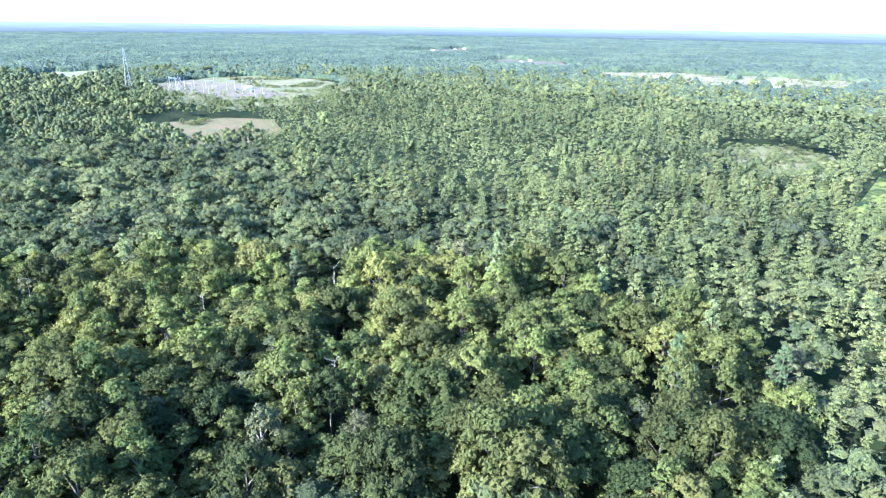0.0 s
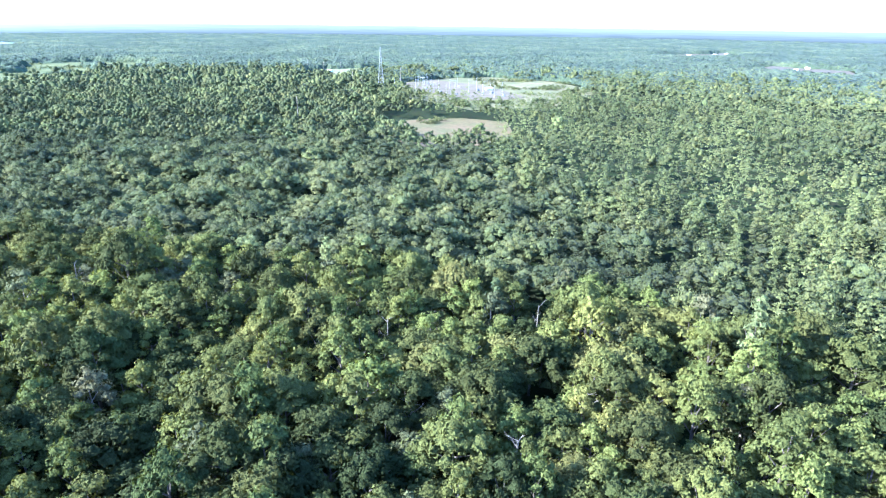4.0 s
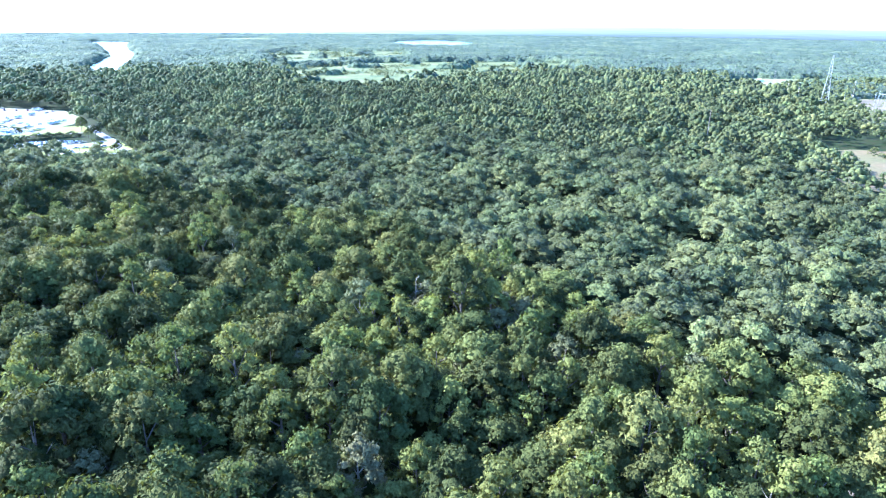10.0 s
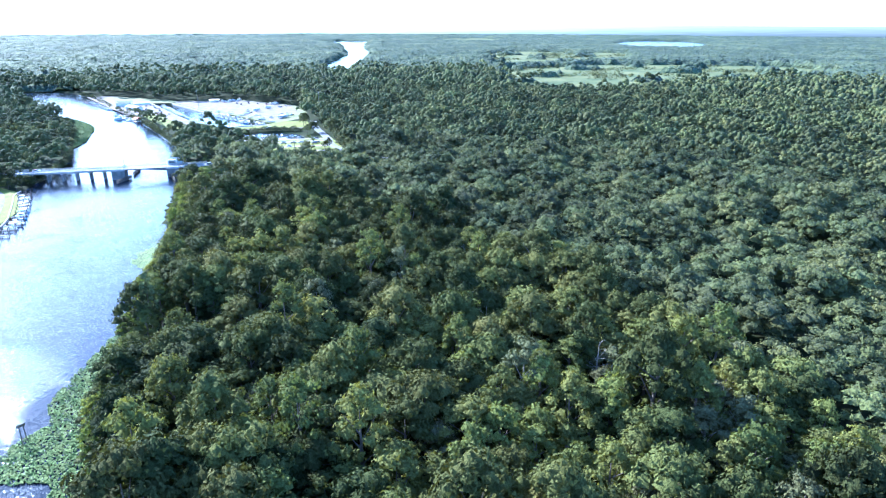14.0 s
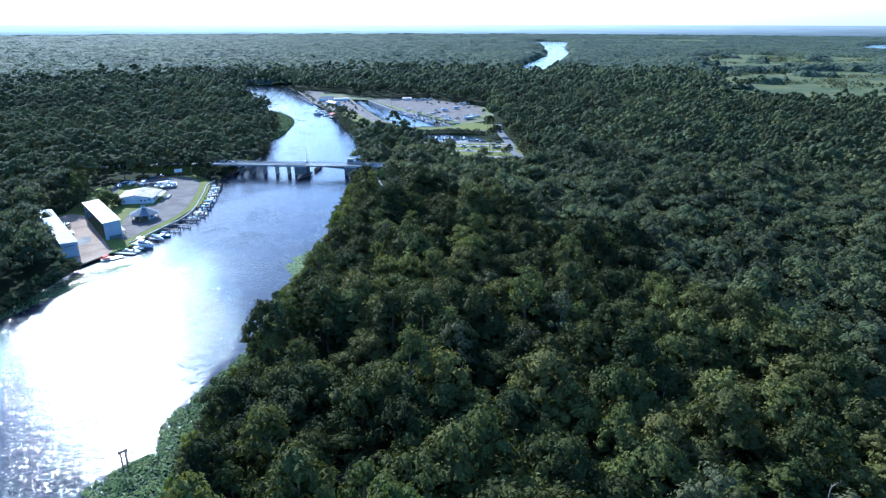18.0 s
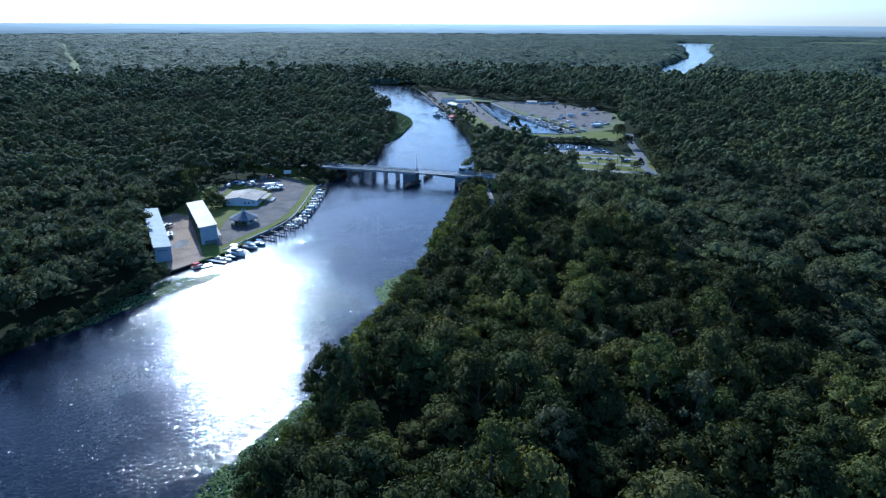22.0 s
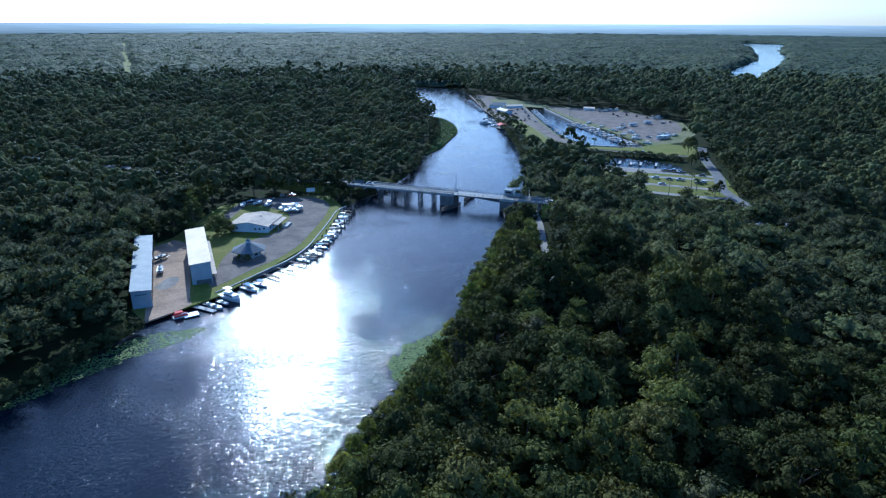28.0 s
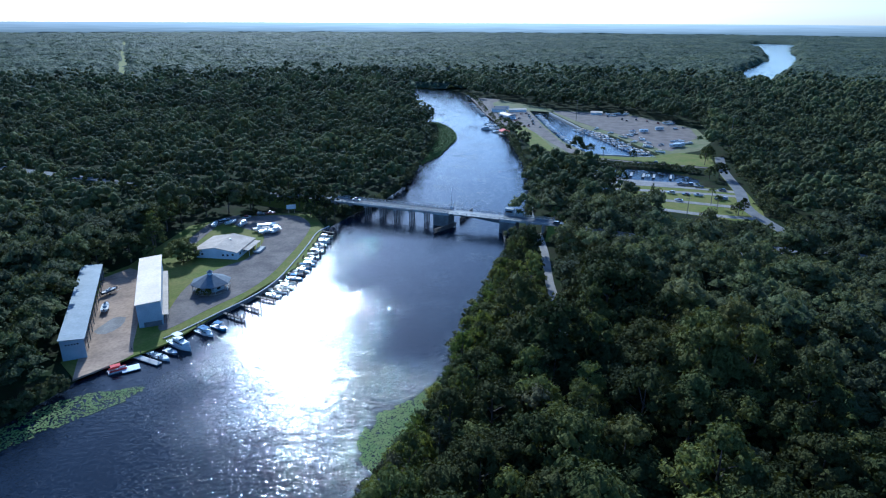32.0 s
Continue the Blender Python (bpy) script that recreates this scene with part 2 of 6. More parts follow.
# open ground: no trees grow here
YARD = poly((-107, 157), (-116, 166), (-142, 229), (-133, 246), (-128, 300), (-112, 314), (-92, 322), (-70, 322), (-60, 300), (-60, 250), (-88, 180))
MARINA = poly((58, 800), (75, 835), (131, 738), (207, 708), (245, 610), (232, 540), (205, 500), (212, 470), (197, 430), (184, 372), (176, 325), (168, 306), (160, 308),
              (122, 327), (116, 356), (100, 395), (96, 445), (75, 505), (66, 600), (62, 665))
SUBSTATION = poly((990, -95), (1090, -160), (1180, -270), (1060, -400), (900, -440), (790, -400), (690, -330), (650, -225), (780, -140))
MEADOW = poly((519, -120), (560, -150), (580, -212), (555, -262), (470, -262), (390, -212), (405, -165), (440, -135))
FIELD_N = poly((1330, 100), (1420, -20), (1180, -50), (1050, 20), (1080, 80))
FIELD_S = poly((1125, -1040), (1082, -1245), (955, -1300), (906, -1410), (800, -1480), (640, -1330), (600, -1160), (690, -1010), (860, -960), (1000, -965))
FIELD_E = poly((90, -588), (132, -662), (20, -720), (-40, -570), (22, -520), (52, -522), (74, -552))
LOTS = poly((1387, -880), (1650, -1080), (1500, -1200), (1180, -1060))
LOTS_FAR = poly((2150, -850), (2480, -1290), (2250, -1330), (1950, -1000))
MARSH = poly((570, 600), (650, 500), (800, 470), (920, 478), (1190, 470), (1330, 480), (1490, 560), (1510, 734), (1329, 864), (1150, 960), (900, 960), (760, 840))
MARSH_NORTH = poly((880, 1010), (1020, 1000), (1380, 1040), (1717, 1300), (1426, 1684), (1156, 1400))
MARSH_FAR = poly((1760, 2600), (2191, 3192), (2514, 3159), (2316, 2700), (2050, 2520))
OPEN_WOOD = poly((140, -604), (189, -592), (233, -586), (266, -640), (254, -692), (205, -704), (160, -660))
STRIP = poly((-532, 1090), (-560, 1090), (-1420, 2870), (-1376, 2870))
PARK_FRONT = poly((104, 345), (107, 292), (136, 268), (176, 258), (182, 330), (122, 330), (116, 358), (106, 385))  # low ground before the parking lanes
SPIT_FRONT = poly((67, 438), (94, 420), (106, 447), (102, 490), (76, 508), (66, 560), (63, 500))
BRIDGE_END = poly((40, 262), (58, 258), (64, 286), (62, 312), (46, 306))
SPIT_FAR = poly((67, 612), (54, 640), (47, 700), (42, 770), (36, 852), (60, 852), (75, 835), (62, 800), (60, 700), (66, 650))
LOW_BANK = poly((18, 216), (38, 216), (41, 262), (46, 292), (34, 292), (26, 258))
CLEARINGS = [LOW_BANK, YARD, MARINA, PARK_FRONT, SPIT_FRONT, BRIDGE_END, SPIT_FAR, FIELD_E, STRIP, SUBSTATION, MEADOW, FIELD_N, FIELD_S, LOTS, LOTS_FAR, MARSH, MARSH_NORTH, MARSH_FAR, OPEN_WOOD]
ROADS = [(smooth_line([(300, 180), (225, 226), (182, 262), (172, 285), (169, 312), (171, 340), (182, 372), (196, 430), (212, 475)], 5), 4.0),  # access road
         (smooth_line([(52, 290), (90, 277), (130, 262), (172, 268), (225, 226)], 5), 4.2),
         (smooth_line([(47, 292), (46, 265), (43, 233), (42, 214), (40, 194), (39, 182), (36, 168)], 5), 4.2),
         (smooth_line([(-62, 333), (-90, 343), (-200, 385), (-420, 470)], 5), 4.5)]


GAPS = [(smooth_line([(452, 190), (458, 164), (463, 121), (470, 70), (498, 14), (511, -29), (533, -67), (545, -107), (575, -124), (620, -136), (679, -185)], 3), 7.0),  # creeks that part the canopy
        (smooth_line([(499, 527), (589, 450), (683, 398), (810, 420)], 4), 10.0),
        (smooth_line([(330, -300), (260, -240), (215, -160), (190, -110)], 4), 5.0)]


def open_ground(x, y, margin=0.0):
    """True where no tree may stand: water, clearings, roads."""
    r = np.zeros(np.shape(x), bool)
    for w in WATERS:
        r |= inside(w, x, y)
        if margin > 0:
            r |= edge_distance(w, x, y) < margin
    wx = x + 16 * np.sin(y * 0.021 + 1.3) + 9 * np.sin(y * 0.057 + x * 0.013) + 5 * np.sin(x * 0.11)
    wy = y + 16 * np.sin(x * 0.019 + 0.4) + 9 * np.sin(x * 0.051 - y * 0.017) + 5 * np.sin(y * 0.13)
    for c in CLEARINGS[:9]:
        r |= inside(c, x, y)
    if margin > 0:
        r |= edge_distance(YARD, x, y) < margin
    for c in CLEARINGS[9:]:
        r |= inside(c, wx, wy)
    tufts = np.sin(x * 0.031 + 2 * np.sin(y * 0.017)) + np.sin(y * 0.037 + 2 * np.sin(x * 0.013)) + 0.7 * np.sin((x + y) * 0.081)
    r &= ~((tufts > 1.85) & (inside(MARSH, x, y) | inside(MARSH_NORTH, x, y) | inside(FIELD_S, x, y)))
    for line, half in GAPS:
        r |= edge_distance(line, x, y, False) < half
    for line, half in ROADS:
        r |= edge_distance(line, x, y, False) < half + margin * 0.5
    return r


def part(name, bm, material, parent=None, label="", smooth=False):
    """Links a bmesh as one mesh object under a thing or under a part."""
    me = bpy.data.meshes.new(name)
    bm.to_mesh(me)
    bm.free()
    me.materials.append(material)
    if smooth:
        for p in me.polygons:
            p.use_smooth = True
    ob = new(name, me)
    if parent is not None:
        ob.parent = parent
    if label:
        ob["label"] = label
    return ob


def mesh_np(name, verts, quads, material, tint=None, smooth=False, parent=None, data_only=False, tris=None):
    """A mesh from arrays of places, four-cornered faces and, where given, three-cornered ones."""
    me = bpy.data.meshes.new(name)
    nq, nt = len(quads), 0 if tris is None else len(tris)
    loops = np.asarray(quads, np.int32).ravel()
    starts = np.arange(0, nq * 4, 4, dtype=np.int32)
    if nt:
        loops = np.concatenate([loops, np.asarray(tris, np.int32).ravel()])
        starts = np.concatenate([starts, np.arange(nq * 4, nq * 4 + nt * 3, 3, dtype=np.int32)])
    me.vertices.add(len(verts))
    me.vertices.foreach_set("co", np.asarray(verts, np.float32).ravel())
    me.loops.add(len(loops))
    me.loops.foreach_set("vertex_index", loops)
    me.polygons.add(nq + nt)
    me.polygons.foreach_set("loop_start", starts)
    if smooth:
        me.polygons.foreach_set("use_smooth", np.ones(nq + nt, bool))
    if tint is not None:
        me.attributes.new("tint", "FLOAT", "POINT").data.foreach_set("value", np.asarray(tint, np.float32))
    me.update(calc_edges=True)
    me.materials.append(material)
    if data_only:
        return me
    ob = new(name, me)
    if parent is not None:
        ob.parent = parent
    return ob


def thing(name, x=0, y=0, z=0, rz=0, label="", category="", group="", kind=""):
    ob = new(name)
    ob.matrix_world = pose(x, y, z, 0, 0, rz)
    return tagged(ob, label, category, group, kind)


def box(bm, cx, cy, cz, sx, sy, sz, rz=0.0, rx=0.0, ry=0.0, bevel=0.0):
    m = pose(cx, cy, cz, rx, ry, rz) @ Matrix.Diagonal((sx, sy, sz, 1))
    r = bmesh.ops.create_cube(bm, size=1, matrix=m)
    if bevel:
        bmesh.ops.bevel(bm, geom=list({e for v in r["verts"] for e in v.link_edges}), offset=bevel, segments=2, affect="EDGES")
    return bm


def rod(bm, a, b, r0, r1=None, sides=8):
    """A tapered round bar from a to b."""
    a, b = Vector(a), Vector(b)
    m = Matrix.Translation((a + b) / 2) @ (b - a).to_track_quat("Z", "Y").to_matrix().to_4x4()
    bmesh.ops.create_cone(bm, cap_ends=True, segments=sides, radius1=r0, radius2=r0 if r1 is None else r1, depth=(b - a).length, matrix=m)
    return bm


def prism(bm, outline, z0, z1):
    """An upright body over an outline."""
    low = [bm.verts.new((x, y, z0)) for x, y in outline]
    top = [bm.verts.new((x, y, z1)) for x, y in outline]
    n = len(low)
    bm.faces.new(low[::-1]), bm.faces.new(top)
    for i in range(n):
        bm.faces.new((low[i], low[(i + 1) % n], top[(i + 1) % n], top[i]))
    bmesh.ops.recalc_face_normals(bm, faces=bm.faces[:])
    return bm


# ---- ground, water, distance ----
LAND = 1.2
FLOOR_MAT = mat("forest_floor", (0.026, 0.026, 0.013), 0.98, second=(0.020, 0.030, 0.010), scale=0.15, bump=0.4, grain=0.2, spec=0.03)


def axis_steps(lo, a, b, hi, fine, coarse):
    return np.unique(np.concatenate([np.arange(lo, a, coarse), np.arange(a, b, fine), np.arange(b, hi + coarse, coarse)]))


FAR = 4750.0
gx = axis_steps(-FAR - 50, -260, 300, FAR + 50, 5.0, 100.0)
gy = axis_steps(-FAR - 50, -220, 980, FAR + 50, 5.0, 100.0)
GX, GY = np.meshgrid(gx, gy)
sd = np.full(GX.shape, 50.0)
for w in WATERS:
    d = edge_distance(w, GX, GY)
    sd = np.minimum(sd, np.where(inside(w, GX, GY), -d, d))
GZ = np.clip(sd * 0.55 + 0.0, -3.0, LAND)
idx = np.arange(GX.size).reshape(GX.shape)
quads = np.stack([idx[:-1, :-1], idx[:-1, 1:], idx[1:, 1:], idx[1:, :-1]], -1).reshape(-1, 4)
ground = mesh_np("ground", np.stack([GX, GY, GZ], -1).reshape(-1, 3), quads, FLOOR_MAT, smooth=True)
tagged(ground, "dark leaf-littered forest floor with sloping river banks", "ground", kind="structure")

WATER = bpy.data.materials.new("river_water")
WATER.use_nodes = True
n, l = WATER.node_tree.nodes, WATER.node_tree.links
b = n["Principled BSDF"]
b.inputs["Base Color"].default_value = (0.008, 0.012, 0.020, 1)
b.inputs["Roughness"].default_value, b.inputs["IOR"].default_value = 0.062, 1.33
b.inputs["Specular IOR Level"].default_value = 0.29
geo = n.new("ShaderNodeNewGeometry")
w1, w2, add, bn = n.new("ShaderNodeTexNoise"), n.new("ShaderNodeTexNoise"), n.new("ShaderNodeMath"), n.new("ShaderNodeBump")
w1.inputs["Scale"].default_value, w1.inputs["Detail"].default_value = 3.3, 0.4
w2.inputs["Scale"].default_value, w2.inputs["Detail"].default_value = 0.75, 0.5
crest = n.new("ShaderNodeMapping")  # crests lie across the wind
crest.inputs["Rotation"].default_value = (0, 0, radians(-22))
crest.inputs["Scale"].default_value = (0.95, 1.08, 1)
l.new(geo.outputs["Position"], crest.inputs["Vector"])
l.new(crest.outputs[0], w1.inputs["Vector"]), l.new(crest.outputs[0], w2.inputs["Vector"])
add.operation = "MULTIPLY_ADD"
l.new(w2.outputs["Fac"], add.inputs[0])
add.inputs[1].default_value = 1.4
l.new(w1.outputs["Fac"], add.inputs[2])
gust, lull = n.new("ShaderNodeTexNoise"), n.new("ShaderNodeMapRange")  # gusts roughen the water in patches
gust.inputs["Scale"].default_value, gust.inputs["Detail"].default_value, gust.inputs["Distortion"].default_value = 0.045, 3, 0.5
lull.inputs["From Min"].default_value, lull.inputs["From Max"].default_value = 0.34, 0.62
lull.inputs["To Min"].default_value, lull.inputs["To Max"].default_value = 0.42, 1.35
l.new(geo.outputs["Position"], gust.inputs["Vector"])
where, lee, shelter = n.new("ShaderNodeSeparateXYZ"), n.new("ShaderNodeMapRange"), n.new("ShaderNodeMath")  # the reach before the bridge lies in the lee of the woods
lee.interpolation_type = "SMOOTHSTEP"
lee.inputs["From Min"].default_value, lee.inputs["From Max"].default_value = 150, 235
lee.inputs["To Min"].default_value, lee.inputs["To Max"].default_value = 0.0, 0.16
shelter.operation = "SUBTRACT"
l.new(geo.outputs["Position"], where.inputs[0]), l.new(where.outputs["Y"], lee.inputs["Value"])
l.new(gust.outputs["Fac"], shelter.inputs[0]), l.new(lee.outputs["Result"], shelter.inputs[1])
l.new(shelter.outputs[0], lull.inputs["Value"])
swell = n.new("ShaderNodeMath")
swell.operation = "MULTIPLY"
l.new(add.outputs[0], swell.inputs[0]), l.new(lull.outputs["Result"], swell.inputs[1])
l.new(swell.outputs[0], bn.inputs["Height"])
bn.inputs["Strength"].default_value = 1.0
bn.inputs["Distance"].default_value = 0.044
facet, spread, square, cube, upright, unit = (n.new("ShaderNodeTexVoronoi"), *[n.new("ShaderNodeVectorMath") for _ in range(5)])  # small steep wavelets that sparkle
facet.inputs["Scale"].default_value = 3.5
l.new(crest.outputs[0], facet.inputs["Vector"]), l.new(facet.outputs["Color"], spread.inputs[0])
spread.operation, spread.inputs[1].default_value, spread.inputs[2].default_value = "MULTIPLY_ADD", (2, 2, 2), (-1, -1, -1)
square.operation = cube.operation = "MULTIPLY"
l.new(spread.outputs[0], square.inputs[0]), l.new(spread.outputs[0], square.inputs[1])
l.new(square.outputs[0], cube.inputs[0]), l.new(spread.outputs[0], cube.inputs[1])
upright.operation, upright.inputs[1].default_value, upright.inputs[2].default_value = "MULTIPLY_ADD", (0.17, 0.17, 0), (0, 0, 1)
unit.operation = "NORMALIZE"
ease = n.new("ShaderNodeVectorMath")
ease.operation = "SCALE"
l.new(cube.outputs[0], ease.inputs[0]), l.new(lull.outputs["Result"], ease.inputs["Scale"])
l.new(ease.outputs[0], upright.inputs[0]), l.new(upright.outputs[0], unit.inputs[0]), l.new(unit.outputs[0], bn.inputs["Normal"])
l.new(bn.outputs["Normal"], b.inputs["Normal"])
bm = bmesh.new()
bmesh.ops.create_grid(bm, x_segments=8, y_segments=8, size=FAR)
water = part("water", bm, WATER)
tagged(water, "dark blue rippled river water glinting in low sun", "river", kind="structure")

# distance haze painted as a glowing ring: paler upwards, no real air in between
HAZE_GLOW = bpy.data.materials.new("far_haze_glow")
HAZE_GLOW.use_nodes = True
n, l = HAZE_GLOW.node_tree.nodes, HAZE_GLOW.node_tree.links
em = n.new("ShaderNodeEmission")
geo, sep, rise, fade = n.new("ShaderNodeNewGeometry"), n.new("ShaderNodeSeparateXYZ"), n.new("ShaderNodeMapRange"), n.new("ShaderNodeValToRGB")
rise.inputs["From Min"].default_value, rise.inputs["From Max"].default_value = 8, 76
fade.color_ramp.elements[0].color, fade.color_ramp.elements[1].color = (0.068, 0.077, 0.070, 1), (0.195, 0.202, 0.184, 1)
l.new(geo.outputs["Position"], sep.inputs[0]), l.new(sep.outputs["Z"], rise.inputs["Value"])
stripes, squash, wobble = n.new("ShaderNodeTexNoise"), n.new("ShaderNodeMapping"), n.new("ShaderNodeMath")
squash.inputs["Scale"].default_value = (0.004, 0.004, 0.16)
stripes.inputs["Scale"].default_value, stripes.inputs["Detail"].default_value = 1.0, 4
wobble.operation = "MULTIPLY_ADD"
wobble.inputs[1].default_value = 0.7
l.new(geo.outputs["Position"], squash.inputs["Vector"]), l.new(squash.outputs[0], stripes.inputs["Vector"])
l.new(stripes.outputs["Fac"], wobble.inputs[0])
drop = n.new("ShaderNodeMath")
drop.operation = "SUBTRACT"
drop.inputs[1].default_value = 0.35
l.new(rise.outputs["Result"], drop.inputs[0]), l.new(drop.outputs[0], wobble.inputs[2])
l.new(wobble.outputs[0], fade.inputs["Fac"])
sunward = n.new("ShaderNodeMapRange")  # painted haze glows stronger on the sun's side
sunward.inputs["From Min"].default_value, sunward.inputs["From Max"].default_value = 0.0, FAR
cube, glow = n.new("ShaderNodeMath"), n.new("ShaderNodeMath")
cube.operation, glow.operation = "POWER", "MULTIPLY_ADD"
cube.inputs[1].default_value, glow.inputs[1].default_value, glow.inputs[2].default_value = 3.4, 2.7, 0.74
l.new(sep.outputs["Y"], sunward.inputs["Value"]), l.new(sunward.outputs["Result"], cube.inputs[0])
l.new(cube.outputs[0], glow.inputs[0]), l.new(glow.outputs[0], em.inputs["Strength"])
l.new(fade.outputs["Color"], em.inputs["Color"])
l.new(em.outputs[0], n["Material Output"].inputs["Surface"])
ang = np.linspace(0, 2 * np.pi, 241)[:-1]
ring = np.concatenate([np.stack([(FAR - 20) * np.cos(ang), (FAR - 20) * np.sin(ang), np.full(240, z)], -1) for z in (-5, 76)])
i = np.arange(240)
backdrop = mesh_np("backdrop", ring, np.stack([i, (i + 1) % 240, 240 + (i + 1) % 240, 240 + i], -1), HAZE_GLOW)
tagged(backdrop, "glowing backdrop of hazy blue far woodland along the horizon", "distance", kind="structure")


# ---- trees ----
ring4 = [(math.cos(k * 1.5708), math.sin(k * 1.5708)) for k in range(4)]
CORE = np.array([(0, 0, 0.62)] + [(1.0 * x, 1.0 * y, -0.22) for x, y in ring4])
CORE_FACES = np.array([(0, 1 + k, 1 + (k + 1) % 4) for k in range(4)])
LUMP = np.array([(0, 0, 0.85)] + [(0.70 * x, 0.70 * y, 0.5) for x, y in ring4] + [(0.76 * x - 0.62 * y, 0.76 * y + 0.62 * x, -0.25) for x, y in ring4])
LUMP_FACES = np.array([(0, 1 + k, 1 + (k + 1) % 4) for k in range(4)] + [(1 + k, 5 + k, 1 + (k + 1) % 4) for k in range(4)] + [(1 + k, 5 + (k + 3) % 4, 5 + k) for k in range(4)])


def crown_cards(rng, clumps, per, radius, low, high, size, spire=0.0, lean=0.38, heart=0.85, puff=0.30, hug=(0.62, 1.2), round_=False):
    """A crown of many small leaf sprays, gathered in clumps round dim hearts over a dome or a spire. Returns places and three-cornered faces."""
    vs, ts, base = [], [], 0
    for k in range(clumps):
        zf = ((k + rng.random()) / clumps) ** 0.8
        if spire:
            ring_r, rr_f = radius * (1 - 0.93 * zf) ** 0.8, rng.uniform(0.45, 1.0)
            up = zf
        else:
            ring_r, rr_f = radius * math.sqrt(max(0.0, 1 - zf ** 2.4)), rng.uniform(0.66, 1.0) if zf < 0.7 else rng.uniform(0.3, 1.0)
            up = 0.03 + 0.92 * zf
        a = k * 2.39996 + rng.uniform(-0.5, 0.5)
        rr = ring_r * rr_f
        c = np.array([rr * math.cos(a), rr * math.sin(a), low + (high - low) * up + rng.uniform(-0.5, 0.5)])
        cr = radius * puff * rng.uniform(0.7, 1.3) * (1.15 - 0.6 * zf if spire else 1)
        a2 = rng.uniform(0, 6.283)
        turned = (LUMP if round_ else CORE) @ np.array([[math.cos(a2), math.sin(a2), 0], [-math.sin(a2), math.cos(a2), 0], [0, 0, 1]])
        vs.append(c + turned * cr * heart * rng.uniform(0.78, 1.22, (len(turned), 1))), ts.append((LUMP_FACES if round_ else CORE_FACES) + base)
        base += len(turned)
        d = rng.normal(size=(per, 3))
        d[:, 2] = np.abs(d[:, 2]) - 0.3
        d += 0.45 * np.array([math.cos(a), math.sin(a), 0])
        d /= np.linalg.norm(d, axis=1)[:, None]
        p = c + d * cr * rng.uniform(*hug, (per, 1)) * np.array([1, 1, 0.8])
        nrm = d + rng.normal(size=(per, 3)) * lean + np.array([0, 0, 0.25])
        nrm /= np.linalg.norm(nrm, axis=1)[:, None]
        t1 = np.cross(nrm, rng.normal(size=(per, 3)))
        t1 /= np.linalg.norm(t1, axis=1)[:, None]
        t2 = np.cross(nrm, t1)
        s = size * rng.uniform(0.6, 1.3, (per, 1))
        tri = []
        for turn in (0.0, 2.1, 4.2):
            w = turn + rng.uniform(-0.4, 0.4, (per, 1))
            tri.append(p + (t1 * np.cos(w) + t2 * np.sin(w)) * s * rng.uniform(0.7, 1.25, (per, 1)))
        vs.append(np.stack(tri, 1).reshape(-1, 3)), ts.append(np.arange(per * 3).reshape(-1, 3) + base)
        base += per * 3
    return np.concatenate(vs), np.empty((0, 4), int), np.concatenate(ts)


def trunk_bm(rng, height, r0, limbs, reach, start=0.35):
    bm = bmesh.new()
    bend = rng.uniform(-0.4, 0.4, 2)
    mid_p = (bend[0], bend[1], height * 0.5)
    rod(bm, (0, 0, -0.3), mid_p, r0, r0 * 0.7, 6)
    rod(bm, mid_p, (bend[0] * 1.5, bend[1] * 1.5, height * 0.93), r0 * 0.7, r0 * 0.18, 5)
    for k in range(limbs):
        a, z = k * 2.4 + rng.uniform(-0.4, 0.4), height * (start + 0.4 * k / limbs)
        e = (reach * math.cos(a), reach * math.sin(a), z + height * rng.uniform(0.15, 0.3))
        rod(bm, (bend[0] * z / height, bend[1] * z / height, z), e, r0 * 0.42, r0 * 0.1, 4)
    return bm


TREE_KINDS = [  # name, label, material, bark, clumps, sprays a clump, radius, low, high, spray size, spire
    ("live_oak", "broad dark green oak tree in dense woodland", LEAF_DARK, BARK, 46, 33, 6.9, 5.0, 13.5, 0.38, 0),
    ("water_oak", "rounded deep green oak in dense woodland", LEAF_DARK, BARK, 40, 32, 5.7, 5.0, 14.5, 0.36, 0),
    ("sweetgum_tree", "bright green upright gum tree in dense woodland", LEAF_MID, BARK, 34, 31, 4.3, 2.5, 15.5, 0.34, 0),
    ("maple_tree", "yellowish green rounded maple in dense woodland", LEAF_MID, BARK, 34, 31, 4.7, 2.5, 13.5, 0.35, 0),
    ("mossy_tree", "greyish tree draped with pale hanging moss", LEAF_PALE, PALE_BARK, 32, 32, 4.1, 2.5, 13.5, 0.29, 0),
    ("pine_tree", "slender green pine with a pointed crown", LEAF_PINE, BARK, 28, 24, 3.3, 4.0, 19.0, 0.40, 1),
    ("laurel_oak", "tall dark green oak in dense woodland", LEAF_DARK, BARK, 40, 32, 5.8, 5.0, 15.0, 0.36, 0),
    ("willow_tree", "bright green young willow leaning over the river bank", LEAF_WILLOW, BARK, 30, 30, 4.6, 1.6, 11.5, 0.36, 0),
]
models = []
